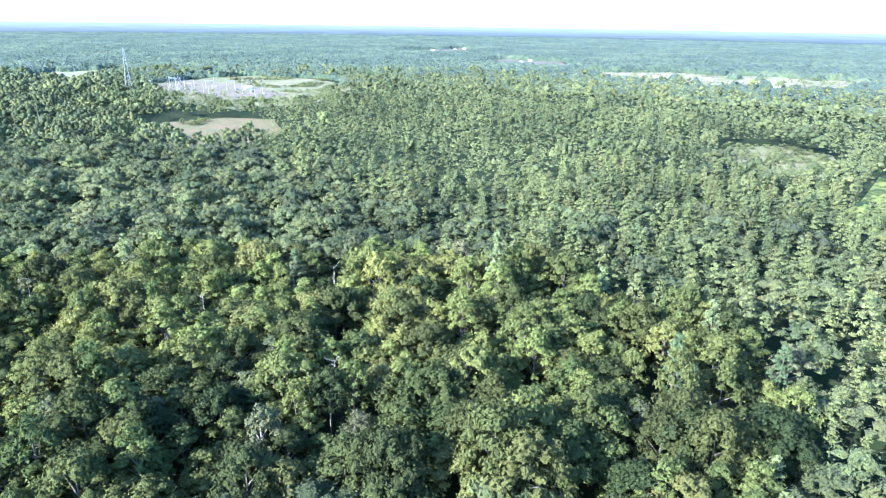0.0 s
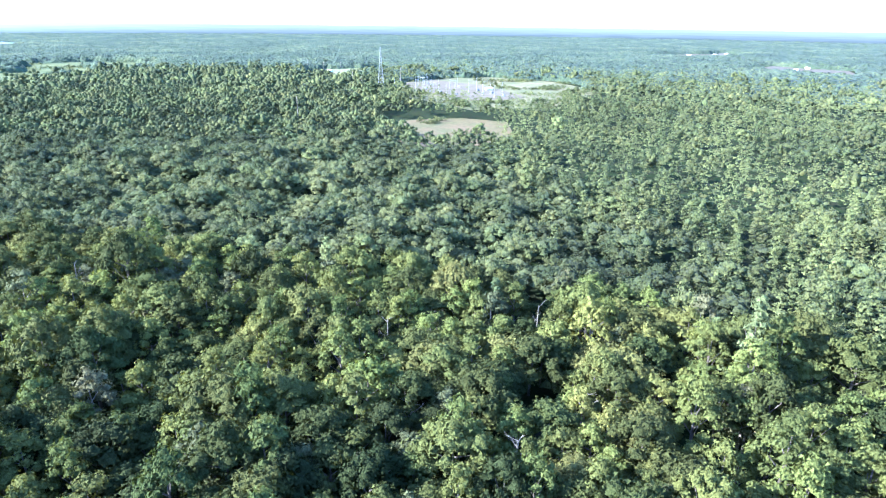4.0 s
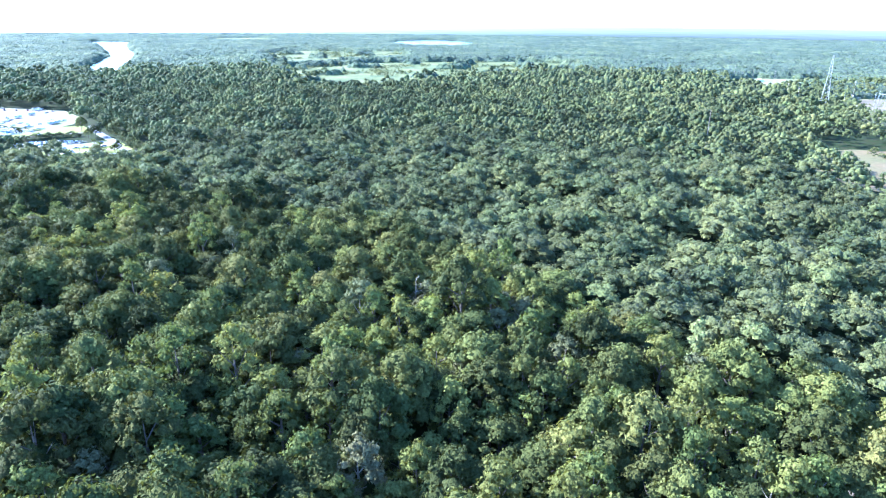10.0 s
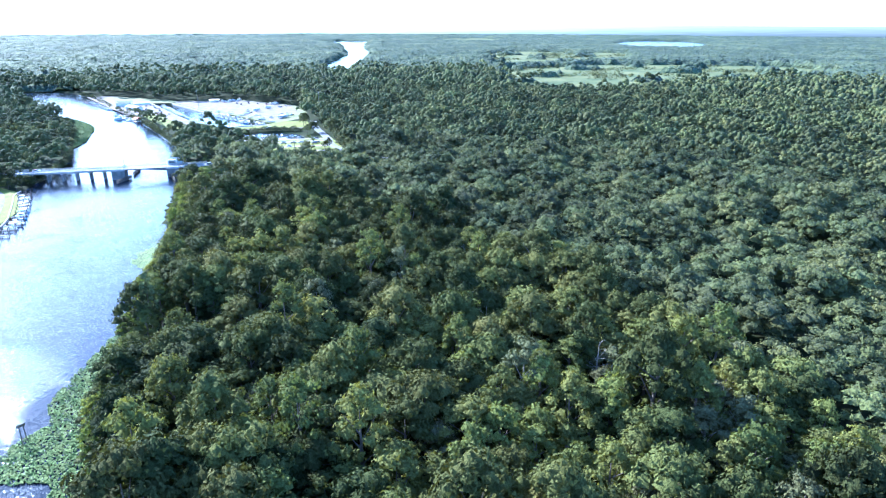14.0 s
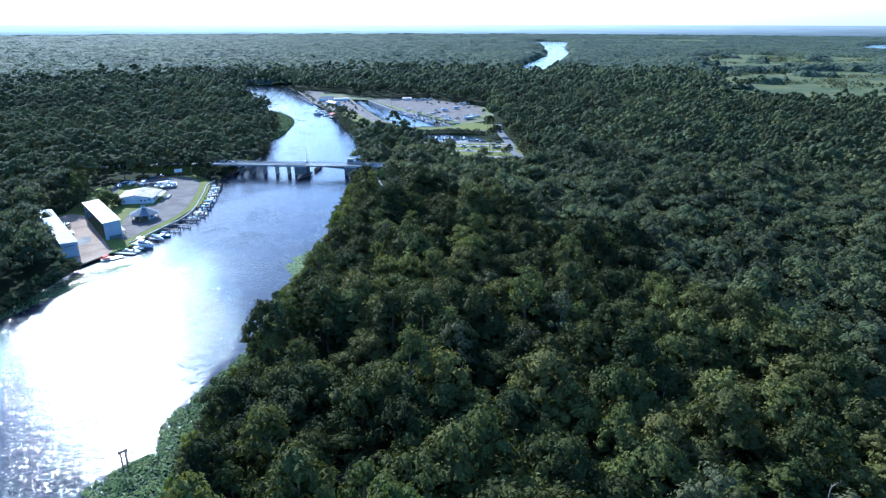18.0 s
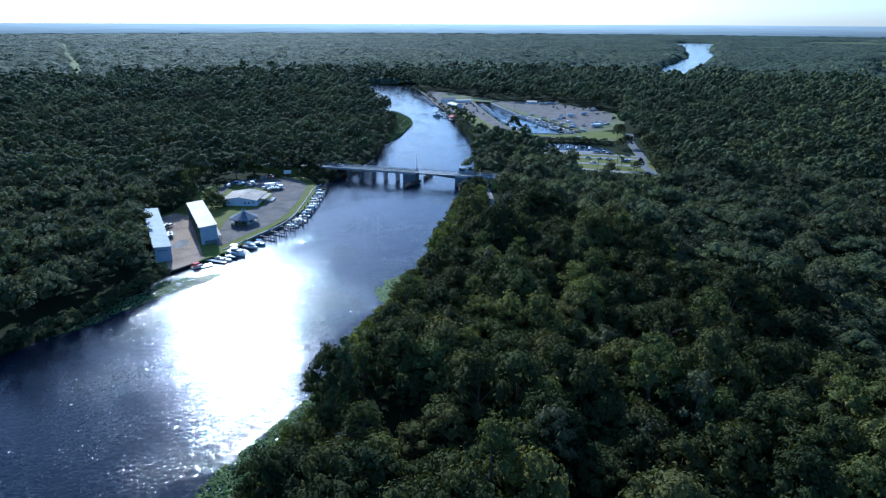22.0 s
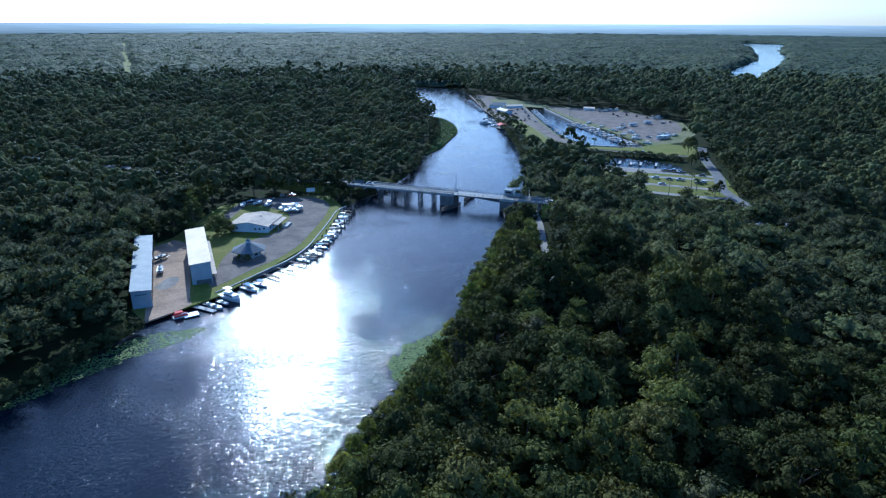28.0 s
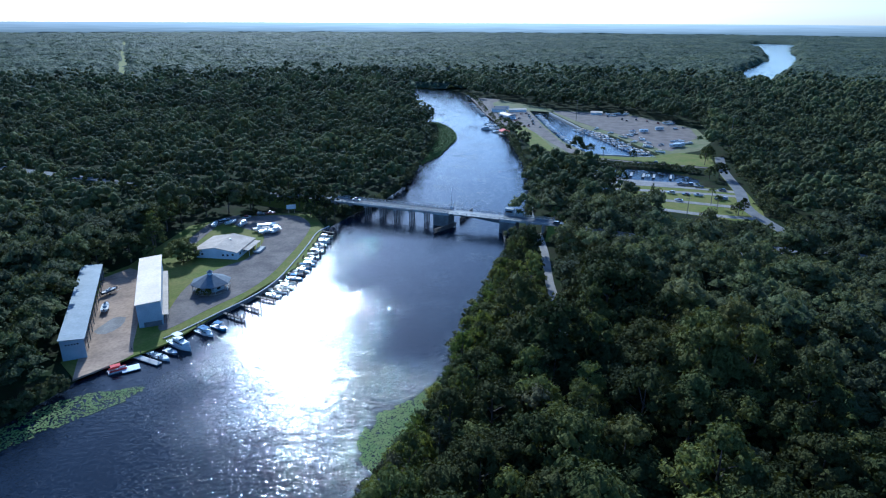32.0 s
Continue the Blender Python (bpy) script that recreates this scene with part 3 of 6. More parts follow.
for k, (name, label, leaf, bark, clumps, per, radius, low, high, size, spire) in enumerate(TREE_KINDS):
    for form in range(3):
        rng = np.random.default_rng(100 + 10 * k + form)
        v, f, f3 = crown_cards(rng, clumps, per, radius, low, high, size, spire, puff=0.27 if not spire else 0.36)
        crown = mesh_np("crown", v, f, leaf, smooth=True, data_only=True, tris=f3)
        bm = trunk_bm(rng, high * 0.84, 0.34 if not spire else 0.24, 5, radius * 0.55)
        tm = bpy.data.meshes.new("trunk")
        bm.to_mesh(tm)
        bm.free()
        tm.materials.append(bark)
        models.append((k, name, label, crown, tm))


def plant(k, form, x, y, z, scale, turn):
    _, name, label, crown, tm = models[k * 3 + form]
    t = thing(name, x, y, z, turn, label, "tree", "woodland trees")
    t.scale = (scale * random.uniform(0.92, 1.08), scale * random.uniform(0.92, 1.08), scale * random.uniform(0.74, 1.26))
    for nm, me in (("trunk", tm), ("crown", crown)):
        o = new(nm, me)
        o.parent = t
    return t


def scatter(x0, x1, y0, y1, step, seed):
    """Tree places on a shaken hexagonal net."""
    rng = np.random.default_rng(seed)
    rows = np.arange(y0, y1, step * 0.87)
    xs, ys = np.meshgrid(np.arange(x0, x1, step), rows)
    xs = xs + (np.arange(len(rows)) % 2)[:, None] * step / 2
    xs, ys = xs + rng.uniform(-0.36, 0.36, xs.shape) * step, ys + rng.uniform(-0.36, 0.36, ys.shape) * step
    return xs.ravel(), ys.ravel()


def pine_share(x, y):
    """Pines stand in the south-east, oaks along the river."""
    return np.clip((x * 0.25 - y * 1.0 - 270) / 120, 0, 0.75)


NEAR = poly((-118, -285), (-70, -345), (0, -330), (60, -260), (88, -180), (115, -60), (115, 80), (88, 180), (55, 215), (0, 225), (-30, 140), (-90, 20), (-80, -80), (-62, -150), (-75, -215))
tx, ty = scatter(-130, 200, -360, 255, 9.2, 5)
keep = inside(NEAR, tx, ty) & ~open_ground(tx, ty, 6.0)
tx, ty = tx[keep], ty[keep]
rng = np.random.default_rng(7)
count = [0] * 7
for x, y in zip(tx, ty):
    bank = edge_distance(river_poly, x, y)
    ps = float(pine_share(x, y))
    oak = 1.0 if y > -60 else 0.45
    w = np.array([1.0 * oak, 0.9 * oak, 0.85 if y < -60 else 0.5, 0.65 if y < -60 else 0.36, 0.26 if y < -60 else 0.10, 2.5 * ps + 0.02, 0.8 * oak])
    if bank < 18 and y > 30:
        w *= (0.35, 0.5, 2.0, 2.2, 0.5, 1.0, 0.3)
    k = int(rng.choice(7, p=w / w.sum()))
    tall = 0.5 + 0.9 * noise.noise((x * 0.03, y * 0.03, 3.0))
    if rng.random() < 0.04 or noise.noise((x * 0.07, y * 0.07, 9.0)) > 0.48:
        continue
    s = (rng.uniform(0.80, 1.28) + 0.36 * tall) * (0.74 if bank < 16 and y > 140 else 0.86 if bank < 14 else 1.0) * (1.03 if y < -60 else 1.04)
    plant(k, int(rng.integers(3)), x, y, LAND - 0.2, s, rng.uniform(0, 360))
    count[k] += 1
print("near trees", count, sum(count))


def joined_forest(name, x, y, forms, label, seed, pines=True):
    """Many trees too far to tell apart singly, as one mesh of leaf sprays."""
    rng = np.random.default_rng(seed)
    grow = np.array([0.8 * noise.noise((px * 0.016, py * 0.016, 4.0)) + 0.6 * noise.noise((px * 0.05, py * 0.05, 8.0)) for px, py in zip(x, y)])
    stays = np.array([noise.noise((px * 0.08, py * 0.08, 2.0)) > -0.58 for px, py in zip(x, y)])
    x, y, grow = x[stays], y[stays], grow[stays]
    kinds = rng.integers(len(forms) - 1, size=len(x))
    kinds = np.where(rng.random(len(x)) < pine_share(x, y), len(forms) - 1, kinds)
    vs, ts = [], []
    fs, f3s, base = [], [], 0
    for k, (v, f, f3) in enumerate(forms):
        m = kinds == k
        n = int(m.sum())
        if not n:
            continue
        a, s = rng.uniform(0, 6.283, n), rng.uniform(0.74, 1.30, n) * (1 + 0.3 * grow[m])
        ca, sa = np.cos(a), np.sin(a)
        sx = s * rng.uniform(0.9, 1.1, n)
        V = np.empty((n, len(v), 3), np.float32)
        V[..., 0] = (v[None, :, 0] * ca[:, None] - v[None, :, 1] * sa[:, None]) * sx[:, None] + x[m][:, None]
        V[..., 1] = (v[None, :, 0] * sa[:, None] + v[None, :, 1] * ca[:, None]) * sx[:, None] + y[m][:, None]
        V[..., 2] = v[None, :, 2] * s[:, None] * rng.uniform(0.82, 1.18, n)[:, None] + LAND
        vs.append(V.reshape(-1, 3))
        step_ = (base + np.arange(n) * len(v))[:, None, None]
        fs.append((f[None] + step_).reshape(-1, 4)), f3s.append((f3[None] + step_).reshape(-1, 3))
        base += n * len(v)
        ts.append(np.repeat(np.clip(rng.beta(2, 2, n) + (0.4 if k == len(forms) - 1 else 0), 0, 1), len(v)))
    V = np.concatenate(vs)
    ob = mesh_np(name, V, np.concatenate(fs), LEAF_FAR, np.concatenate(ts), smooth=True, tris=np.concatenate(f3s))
    return tagged(ob, label, "trees", kind="stuff")


def forms(clumps, per, size, seed, puff, heart=0.9):
    rng = np.random.default_rng(seed)
    out = [crown_cards(rng, clumps, per, r, h * 0.58, h, size, lean=0.28, heart=heart, puff=puff, hug=(0.70, 1.06), round_=per < 8) for r, h in ((6.6, 12.5), (5.4, 14.5), (4.8, 15.5), (6.0, 12.5), (5.2, 13.5), (6.3, 14.5))]
    return out + [crown_cards(rng, clumps, per, 3.3, 5.0, 19.0, size * 0.8, 1, lean=0.3, heart=heart * 0.8, puff=puff * 1.4)]


def seen_side(x, y):
    """The half of the land that lies ahead of the flight."""
    return (y > -0.82 * (x + 184) / 0.57 - 260) & ((x > -150) | (y > (-x - 75) / 0.85 - 15))


cx, cy = 20.0, -20.0
tx, ty = scatter(-420, 420, -620, 470, 9.0, 11)
r = np.hypot(tx - cx, ty - cy)
close = (r < 350) | (np.hypot(tx - 5, ty + 430) < 175)
keep = close & ~inside(NEAR, tx, ty) & seen_side(tx, ty) & ~open_ground(tx, ty, 4.5)
joined_forest("woodland", tx[keep], ty[keep], forms(16, 14, 0.55, 3, 0.37, 0.85), "dense mixed green woodland canopy round the river", 21)
print("mid trees", int(keep.sum()))
tx, ty = scatter(-800, 800, -800, 860, 11.6, 12)
r = np.hypot(tx - cx, ty - cy)
close = (r < 350) | (np.hypot(tx - 5, ty + 430) < 175)
keep = ~close & (r < 780) & seen_side(tx, ty) & ~open_ground(tx, ty, 2.0)
joined_forest("woodland", tx[keep], ty[keep], forms(9, 7, 0.68, 4, 0.42, 0.74), "distant mixed green woodland canopy", 22)
print("far trees", int(keep.sum()))

tx, ty = scatter(-1300, 1300, -1300, 1300, 13.0, 13)
r = np.hypot(tx - cx, ty - cy)
thin = np.random.default_rng(14).random(len(r)) < np.interp(r, [980, 1300], [1.0, 0.12])
keep = (r >= 775) & (r < 1300) & thin & seen_side(tx, ty) & ~open_ground(tx, ty, 0)
joined_forest("woodland", tx[keep], ty[keep], forms(4, 4, 1.1, 5, 0.60, 0.9), "woodland canopy towards the horizon", 23)

# the canopy farther off: one uneven sheet of crowns
rng = np.random.default_rng(31)
N_A = 1080
rad = [985.0]
while rad[-1] < FAR - 30:
    rad.append(rad[-1] * (1 + 2 * math.pi / N_A * 1.05))
rad = np.array(rad)
R, A = np.meshgrid(rad, np.arange(N_A) * 2 * math.pi / N_A, indexing="ij")
cell = R * 2 * math.pi / N_A
X = cx + R * np.cos(A) + rng.uniform(-0.42, 0.42, R.shape) * cell
Y = cy + R * np.sin(A) + rng.uniform(-0.42, 0.42, R.shape) * cell
Z = LAND + np.interp(R, [985, 1250], [5.0, 9.5]) + rng.uniform(-5.5, 5.5, R.shape) * np.interp(R, [985, 1250], [0.7, 1.0]) + 1.5 * np.sin(X * 0.013) * np.cos(Y * 0.011)
gap = open_ground(X, Y)
idx = np.arange(R.size).reshape(R.shape)
nxt = np.roll(idx, -1, 1)
quads = np.stack([idx[:-1], idx[1:], nxt[1:], nxt[:-1]], -1).reshape(-1, 4)
fx, fy = X.ravel()[quads[:, 0]], Y.ravel()[quads[:, 0]]
ok = ~gap.ravel()[quads].all(1) & seen_side(fx, fy)
Z = np.where(gap, LAND, Z)
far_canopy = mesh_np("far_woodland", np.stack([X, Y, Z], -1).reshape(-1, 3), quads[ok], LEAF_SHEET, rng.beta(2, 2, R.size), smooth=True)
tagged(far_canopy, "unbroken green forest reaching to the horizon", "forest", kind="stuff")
print("sheet", int(ok.sum()))

ux, uy = np.meshgrid(np.arange(-FAR, FAR, 34.0), np.arange(-FAR, FAR, 34.0))
ux, uy = ux + rng.uniform(-8, 8, ux.shape), uy + rng.uniform(-8, 8, uy.shape)
uz = LAND + 9 + rng.uniform(-5, 5, ux.shape)
idx = np.arange(ux.size).reshape(ux.shape)
quads = np.stack([idx[:-1, :-1], idx[:-1, 1:], idx[1:, 1:], idx[1:, :-1]], -1).reshape(-1, 4)
out_ = seen_side(ux, uy).ravel() | open_ground(ux, uy, 6).ravel() | (np.hypot(ux, uy).ravel() > FAR - 40)
ok = ~out_[quads].any(1)
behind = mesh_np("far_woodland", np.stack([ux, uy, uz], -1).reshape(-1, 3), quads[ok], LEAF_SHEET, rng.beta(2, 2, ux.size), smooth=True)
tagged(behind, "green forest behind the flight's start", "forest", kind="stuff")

# ---- open ground and paving ----
GRASS = mat("lawn_grass", (0.120, 0.138, 0.022), 0.95, second=(0.160, 0.148, 0.036), scale=0.12, bump=0.5, grain=0.2, spec=0.1)
DRY_GRASS = mat("dry_grass", (0.19, 0.170, 0.088), 0.95, second=(0.125, 0.140, 0.056), scale=0.03, bump=0.5, grain=0.2, spec=0.1)
FIELD_GRASS = mat("field_grass", (0.128, 0.090, 0.046), 0.95, second=(0.092, 0.086, 0.035), scale=0.03, bump=0.5, grain=0.2, spec=0.1)
MARSH_MAT = mat("marsh_grass", (0.118, 0.116, 0.040), 0.95, second=(0.060, 0.076, 0.026), scale=0.016, bump=0.5, grain=0.25, spec=0.1)
YELLOW_GRASS = mat("yellow_green_grass", (0.158, 0.134, 0.066), 0.95, second=(0.108, 0.105, 0.046), scale=0.02, bump=0.5, grain=0.2, spec=0.1)
PALE_FIELD = mat("pale_dry_field", (0.200, 0.165, 0.095), 0.95, second=(0.135, 0.122, 0.062), scale=0.02, bump=0.5, grain=0.2, spec=0.1)
GRAVEL = mat("grey_gravel", (0.196, 0.162, 0.135), 0.95, second=(0.128, 0.107, 0.092), scale=0.12, bump=0.6, grain=0.2, spec=0.1)
SAND = mat("sandy_hardstand", (0.38, 0.27, 0.18), 0.95, second=(0.25, 0.18, 0.125), scale=0.10, bump=0.5, grain=0.2, spec=0.1)
ASPHALT = mat("worn_asphalt", (0.16, 0.155, 0.15), 0.9, second=(0.12, 0.115, 0.11), scale=0.2, bump=0.4, grain=0.18, spec=0.2)
CONCRETE = mat("weathered_concrete", (0.42, 0.40, 0.37), 0.85, second=(0.31, 0.29, 0.265), scale=0.35, bump=0.3, grain=0.14)
LANE = mat("worn_lane_concrete", (0.27, 0.245, 0.215), 0.9, second=(0.20, 0.18, 0.16), scale=0.2, bump=0.4, grain=0.18, spec=0.15)
PALE_GRAVEL = mat("pale_gravel", (0.118, 0.094, 0.068), 0.9, second=(0.088, 0.076, 0.050), scale=0.05, bump=0.4, grain=0.14, spec=0.1)
YARD_GRAVEL = mat("crushed_limestone", (0.142, 0.110, 0.074), 0.9, second=(0.104, 0.085, 0.054), scale=0.05, bump=0.4, grain=0.14, spec=0.1)
TIMBER = mat("weathered_timber", (0.22, 0.18, 0.14), 0.9, second=(0.15, 0.12, 0.095), scale=1.5, bump=0.5, random_tint=0.25)
DARK_TIMBER = mat("tarred_timber", (0.07, 0.055, 0.045), 0.9, second=(0.11, 0.085, 0.065), scale=0.8, bump=0.5)
ROOF_BLUE = mat("blue_grey_sheet_roof", (0.24, 0.265, 0.28), 0.7, second=(0.185, 0.21, 0.225), scale=0.15, grain=0.12, spec=0.25)
ROOF_WHITE = mat("white_sheet_roof", (0.86, 0.67, 0.47), 0.75, second=(0.75, 0.58, 0.41), scale=0.15, grain=0.10, spec=0.2)
PIER_CONCRETE = mat("stained_pier_concrete", (0.23, 0.215, 0.195), 0.9, second=(0.13, 0.12, 0.11), scale=0.25, bump=0.4, grain=0.16)
WALL_WHITE = mat("white_metal_wall", (0.66, 0.68, 0.69), 0.5, second=(0.56, 0.58, 0.60), scale=0.3, grain=0.08)
WALL_BLUE = mat("pale_blue_wall", (0.34, 0.39, 0.43), 0.55, second=(0.29, 0.34, 0.38), scale=0.3, grain=0.08)
ROOF_TAN = mat("light_tan_roof", (0.52, 0.415, 0.31), 0.8, second=(0.40, 0.32, 0.24), scale=0.2, grain=0.16, spec=0.15)
ROOF_GREY = mat("grey_shingle_roof", (0.14, 0.155, 0.17), 0.85, second=(0.105, 0.115, 0.13), scale=0.6, bump=0.5, grain=0.15)
STEEL = mat("galvanised_steel", (0.50, 0.51, 0.52), 0.45, metal=0.6, second=(0.42, 0.43, 0.44), scale=0.6, grain=0.08)
DARK_STEEL = mat("painted_dark_steel", (0.10, 0.11, 0.115), 0.5, second=(0.15, 0.145, 0.14), scale=0.5, grain=0.12)
GEL_WHITE = mat("white_gelcoat", (0.64, 0.64, 0.62), 0.25, second=(0.68, 0.68, 0.66), scale=0.8, grain=0.05, spec=0.5)
GEL_BLUE = mat("blue_gelcoat", (0.10, 0.25, 0.42), 0.25, second=(0.08, 0.21, 0.37), scale=0.8, grain=0.05, spec=0.5)
GEL_DARK = mat("dark_gelcoat", (0.035, 0.045, 0.06), 0.25, second=(0.05, 0.06, 0.075), scale=0.8, grain=0.05, spec=0.5)
DECK_TAN = mat("boat_deck", (0.52, 0.49, 0.44), 0.6, second=(0.45, 0.42, 0.38), scale=0.8, grain=0.08)
CANVAS_RED = mat("red_canvas", (0.55, 0.055, 0.045), 0.8, second=(0.46, 0.045, 0.04), scale=0.8, grain=0.1)
CANVAS_BLUE = mat("blue_canvas", (0.06, 0.16, 0.30), 0.8, second=(0.05, 0.13, 0.25), scale=0.8, grain=0.1)
DARK_GLASS = mat("dark_glass", (0.02, 0.025, 0.03), 0.08, second=(0.025, 0.03, 0.035), scale=0.8, grain=0.03, spec=0.6)
RUBBER = mat("black_rubber", (0.02, 0.02, 0.02), 0.8, second=(0.03, 0.03, 0.03), scale=3, grain=0.1)
PAD_GREEN = mat("lily_pads", (0.095, 0.140, 0.034), 0.8, second=(0.135, 0.165, 0.048), scale=0.3, grain=0.25, spec=0.12)


def paint(name, colours):
    """Car paint: one of several colours by the object's own random number."""
    m = bpy.data.materials.new(name)
    m.use_nodes = True
    n, l = m.node_tree.nodes, m.node_tree.links
    oi, r = n.new("ShaderNodeObjectInfo"), n.new("ShaderNodeValToRGB")
    r.color_ramp.interpolation = "CONSTANT"
    e = r.color_ramp.elements
    e[0].color = (*colours[0], 1)
    e[1].position, e[1].color = 1 / len(colours), (*colours[1], 1)
    for k in range(2, len(colours)):
        e.new(k / len(colours)).color = (*colours[k], 1)
    l.new(oi.outputs["Random"], r.inputs["Fac"])
    b = n["Principled BSDF"]
    l.new(r.outputs["Color"], b.inputs["Base Color"])
    b.inputs["Roughness"].default_value, b.inputs["Coat Weight"].default_value = 0.3, 0.6
    return m


CAR_PAINT = paint("car_paint", [(0.03, 0.03, 0.035), (0.62, 0.62, 0.6), (0.09, 0.095, 0.1), (0.3, 0.31, 0.32), (0.05, 0.07, 0.12), (0.55, 0.55, 0.53), (0.22, 0.03, 0.025)])


def patch(name, outline, material, lift, label, category, smooth_steps=0):
    """A flat area of ground cover with its own low edge."""
    pts = smooth_line(outline, smooth_steps, True) if smooth_steps else np.array(outline, float)
    bm = bmesh.new()
    top = [bm.verts.new((x, y, LAND + lift)) for x, y in pts]
    low = [bm.verts.new((x, y, LAND - 0.4)) for x, y in pts]
    f = bm.faces.new(top)
    if f.normal.z < 0 or f.calc_area() == 0:
        f.normal_update()
        if f.normal.z < 0:
            f.normal_flip()
    for i in range(len(top)):
        j = (i + 1) % len(top)
        bm.faces.new((top[i], top[j], low[j], low[i]))
    bmesh.ops.triangulate(bm, faces=[f])
    bmesh.ops.recalc_face_normals(bm, faces=bm.faces[:])
    return tagged(part(name, bm, material), label, category, kind="structure")


def ribbon(name, line, half, material, label, z=None, lift=0.12, category="road", bank=None):
    """A road along a line, with shoulders down to the ground."""
    line = np.asarray(line, float)
    d = np.gradient(line, axis=0)
    d /= np.linalg.norm(d, axis=1)[:, None]
    nrm = np.stack([-d[:, 1], d[:, 0]], 1)
    zz = np.full(len(line), LAND + lift) if z is None else np.asarray(z, float)
    bm = bmesh.new()
    rows = []
    for p, n_, h in zip(line, nrm, zz):
        rows.append([bm.verts.new((*(p + n_ * s * half), h)) for s in (-1, 1)])
    for a, b in zip(rows, rows[1:]):
        bm.faces.new((a[0], b[0], b[1], a[1]))
    bmesh.ops.recalc_face_normals(bm, faces=bm.faces[:])
    for f in bm.faces:
        if f.normal.z < 0:
            f.normal_flip()
    road = tagged(part(name, bm, material), label, category, kind="structure")
    bm = bmesh.new()
    sides = []
    for p, n_, h in zip(line, nrm, zz):
        fall = max(0.3, h - LAND)
        sides.append([bm.verts.new((*(p + n_ * s * (half + k * fall * 1.3)), h - 0.02 if not k else LAND - 0.3)) for s, k in ((-1, 1), (-1, 0), (1, 0), (1, 1))])
    for a, b in zip(sides, sides[1:]):
        for i in (0, 1, 2):
            bm.faces.new((a[i], b[i], b[i + 1], a[i + 1]))
    bmesh.ops.recalc_face_normals(bm, faces=bm.faces[:])
    part("shoulder", bm, bank or GRASS, road, "grassy road shoulder")
    return road


patch("lawn", YARD[::-1], GRASS, 0.10, "mown green lawn of the riverside boatyard", "lawn")
patch("hardstand", [(-107.2, 156.5), (-111.5, 167), (-137, 232), (-131, 243), (-122, 237), (-104.5, 192), (-99.6, 178), (-96.5, 171.6), (-98, 168)], SAND, 0.16,
      "sandy concrete hardstand and slipway between two storage sheds", "pavement")
patch("gravel_yard", [(-97, 191), (-98, 200), (-100, 218), (-99, 232), (-92, 246), (-86, 254), (-84, 270), (-88, 288), (-104, 300), (-110, 312), (-96, 318), (-78, 318), (-68, 304),
                      (-66.5, 290), (-67, 272), (-68.8, 252), (-71, 235), (-76, 219), (-84, 205), (-93, 188)], GRAVEL, 0.16, "grey gravel yard round the boatyard buildings", "gravel yard", 3)
patch("marina_ground", SPIT_FAR[::-1], GRAVEL, 0.10, "trodden gravel shore beside the marina houses", "gravel")
patch("wet_slab", [(-116.5, 186), (-112, 184.5), (-109.5, 190), (-111, 197), (-115, 196.5), (-116, 191)], LANE, 0.19, "grey worn slab in the sandy hardstand", "pavement", 2)
patch("gravel_track", [(-120, 268), (-115.5, 270), (-114, 300), (-107, 316), (-112, 317), (-119.5, 303)], GRAVEL, 0.18, "grey gravel track behind the workshop", "track", 2)
patch("marina_ground", [(58, 790), (75, 835), (131, 738), (121, 722), (99, 732), (99, 690), (100, 620), (103, 540), (114, 487), (100, 487), (76, 505), (68, 600), (63, 665)], DRY_GRASS, 0.06,
      "patchy dry grass along the basin", "grass")
patch("marina_ground", [(131, 738), (207, 708), (245, 610), (232, 540), (206, 500), (170, 480), (166, 503), (154, 567), (137, 605), (123, 717)], DRY_GRASS, 0.06, "patchy dry grass round the storage lot", "grass")
patch("gravel_lot", [(126, 733), (203, 705), (240, 612), (228, 560), (206, 535), (184, 498), (177, 506), (169, 540), (162, 575), (149, 612), (139, 650), (126, 718)], GRAVEL, 0.13,
      "wide grey gravel storage lot with parked boats and cars", "gravel lot")
patch("lawn", [(165, 480), (188, 492), (206, 478), (196, 440), (170, 447), (140, 461), (112, 474), (116, 481), (145, 474)], GRASS, 0.14, "green grass causeway between two boat basins", "lawn")
patch("gravel_track", [(62, 640), (64, 668), (70, 720), (96, 728), (99, 690), (98, 620), (101, 540), (108, 490), (100, 487), (92, 530), (86, 580), (78, 620)], GRAVEL, 0.13,
      "grey gravel track along the basin", "track")
patch("lawn", [(73, 508), (91, 489), (88, 540), (84, 590), (79, 622), (69, 626), (67, 590), (70, 545)], GRASS, 0.15, "grass bank beside the river", "lawn")
patch("ramp_apron", [(100, 402), (103, 422), (120, 404), (140, 397), (163, 394), (160, 386), (120, 389)], LANE, 0.14, "pale concrete apron of the public boat ramp", "pavement")
patch("parking_ground", [(98, 388), (162, 384), (186, 372), (176, 330), (168, 308), (158, 311), (124, 329), (114, 352)], GRASS, 0.12, "green lawn strips between parking lanes", "lawn")
for pts in ([(97, 378), (127, 374), (162, 366), (178, 360)], [(113, 356), (136, 350), (158, 341), (172, 336)], [(122, 333), (139, 325), (156, 319), (168, 316)], [(106, 392), (130, 388), (160, 379), (180, 370)]):
    ribbon("parking_lane", smooth_line(pts, 4), 2.6, LANE, "pale concrete parking lane by the boat ramp", lift=0.2)
ribbon("access_road", ROADS[0][0], 3.4, ASPHALT, "worn grey two-lane access road past the boat ramp", lift=0.24)
ribbon("service_road", ROADS[2][0], 1.7, LANE, "narrow pale grey lane along the wooded river bank", lift=0.12)
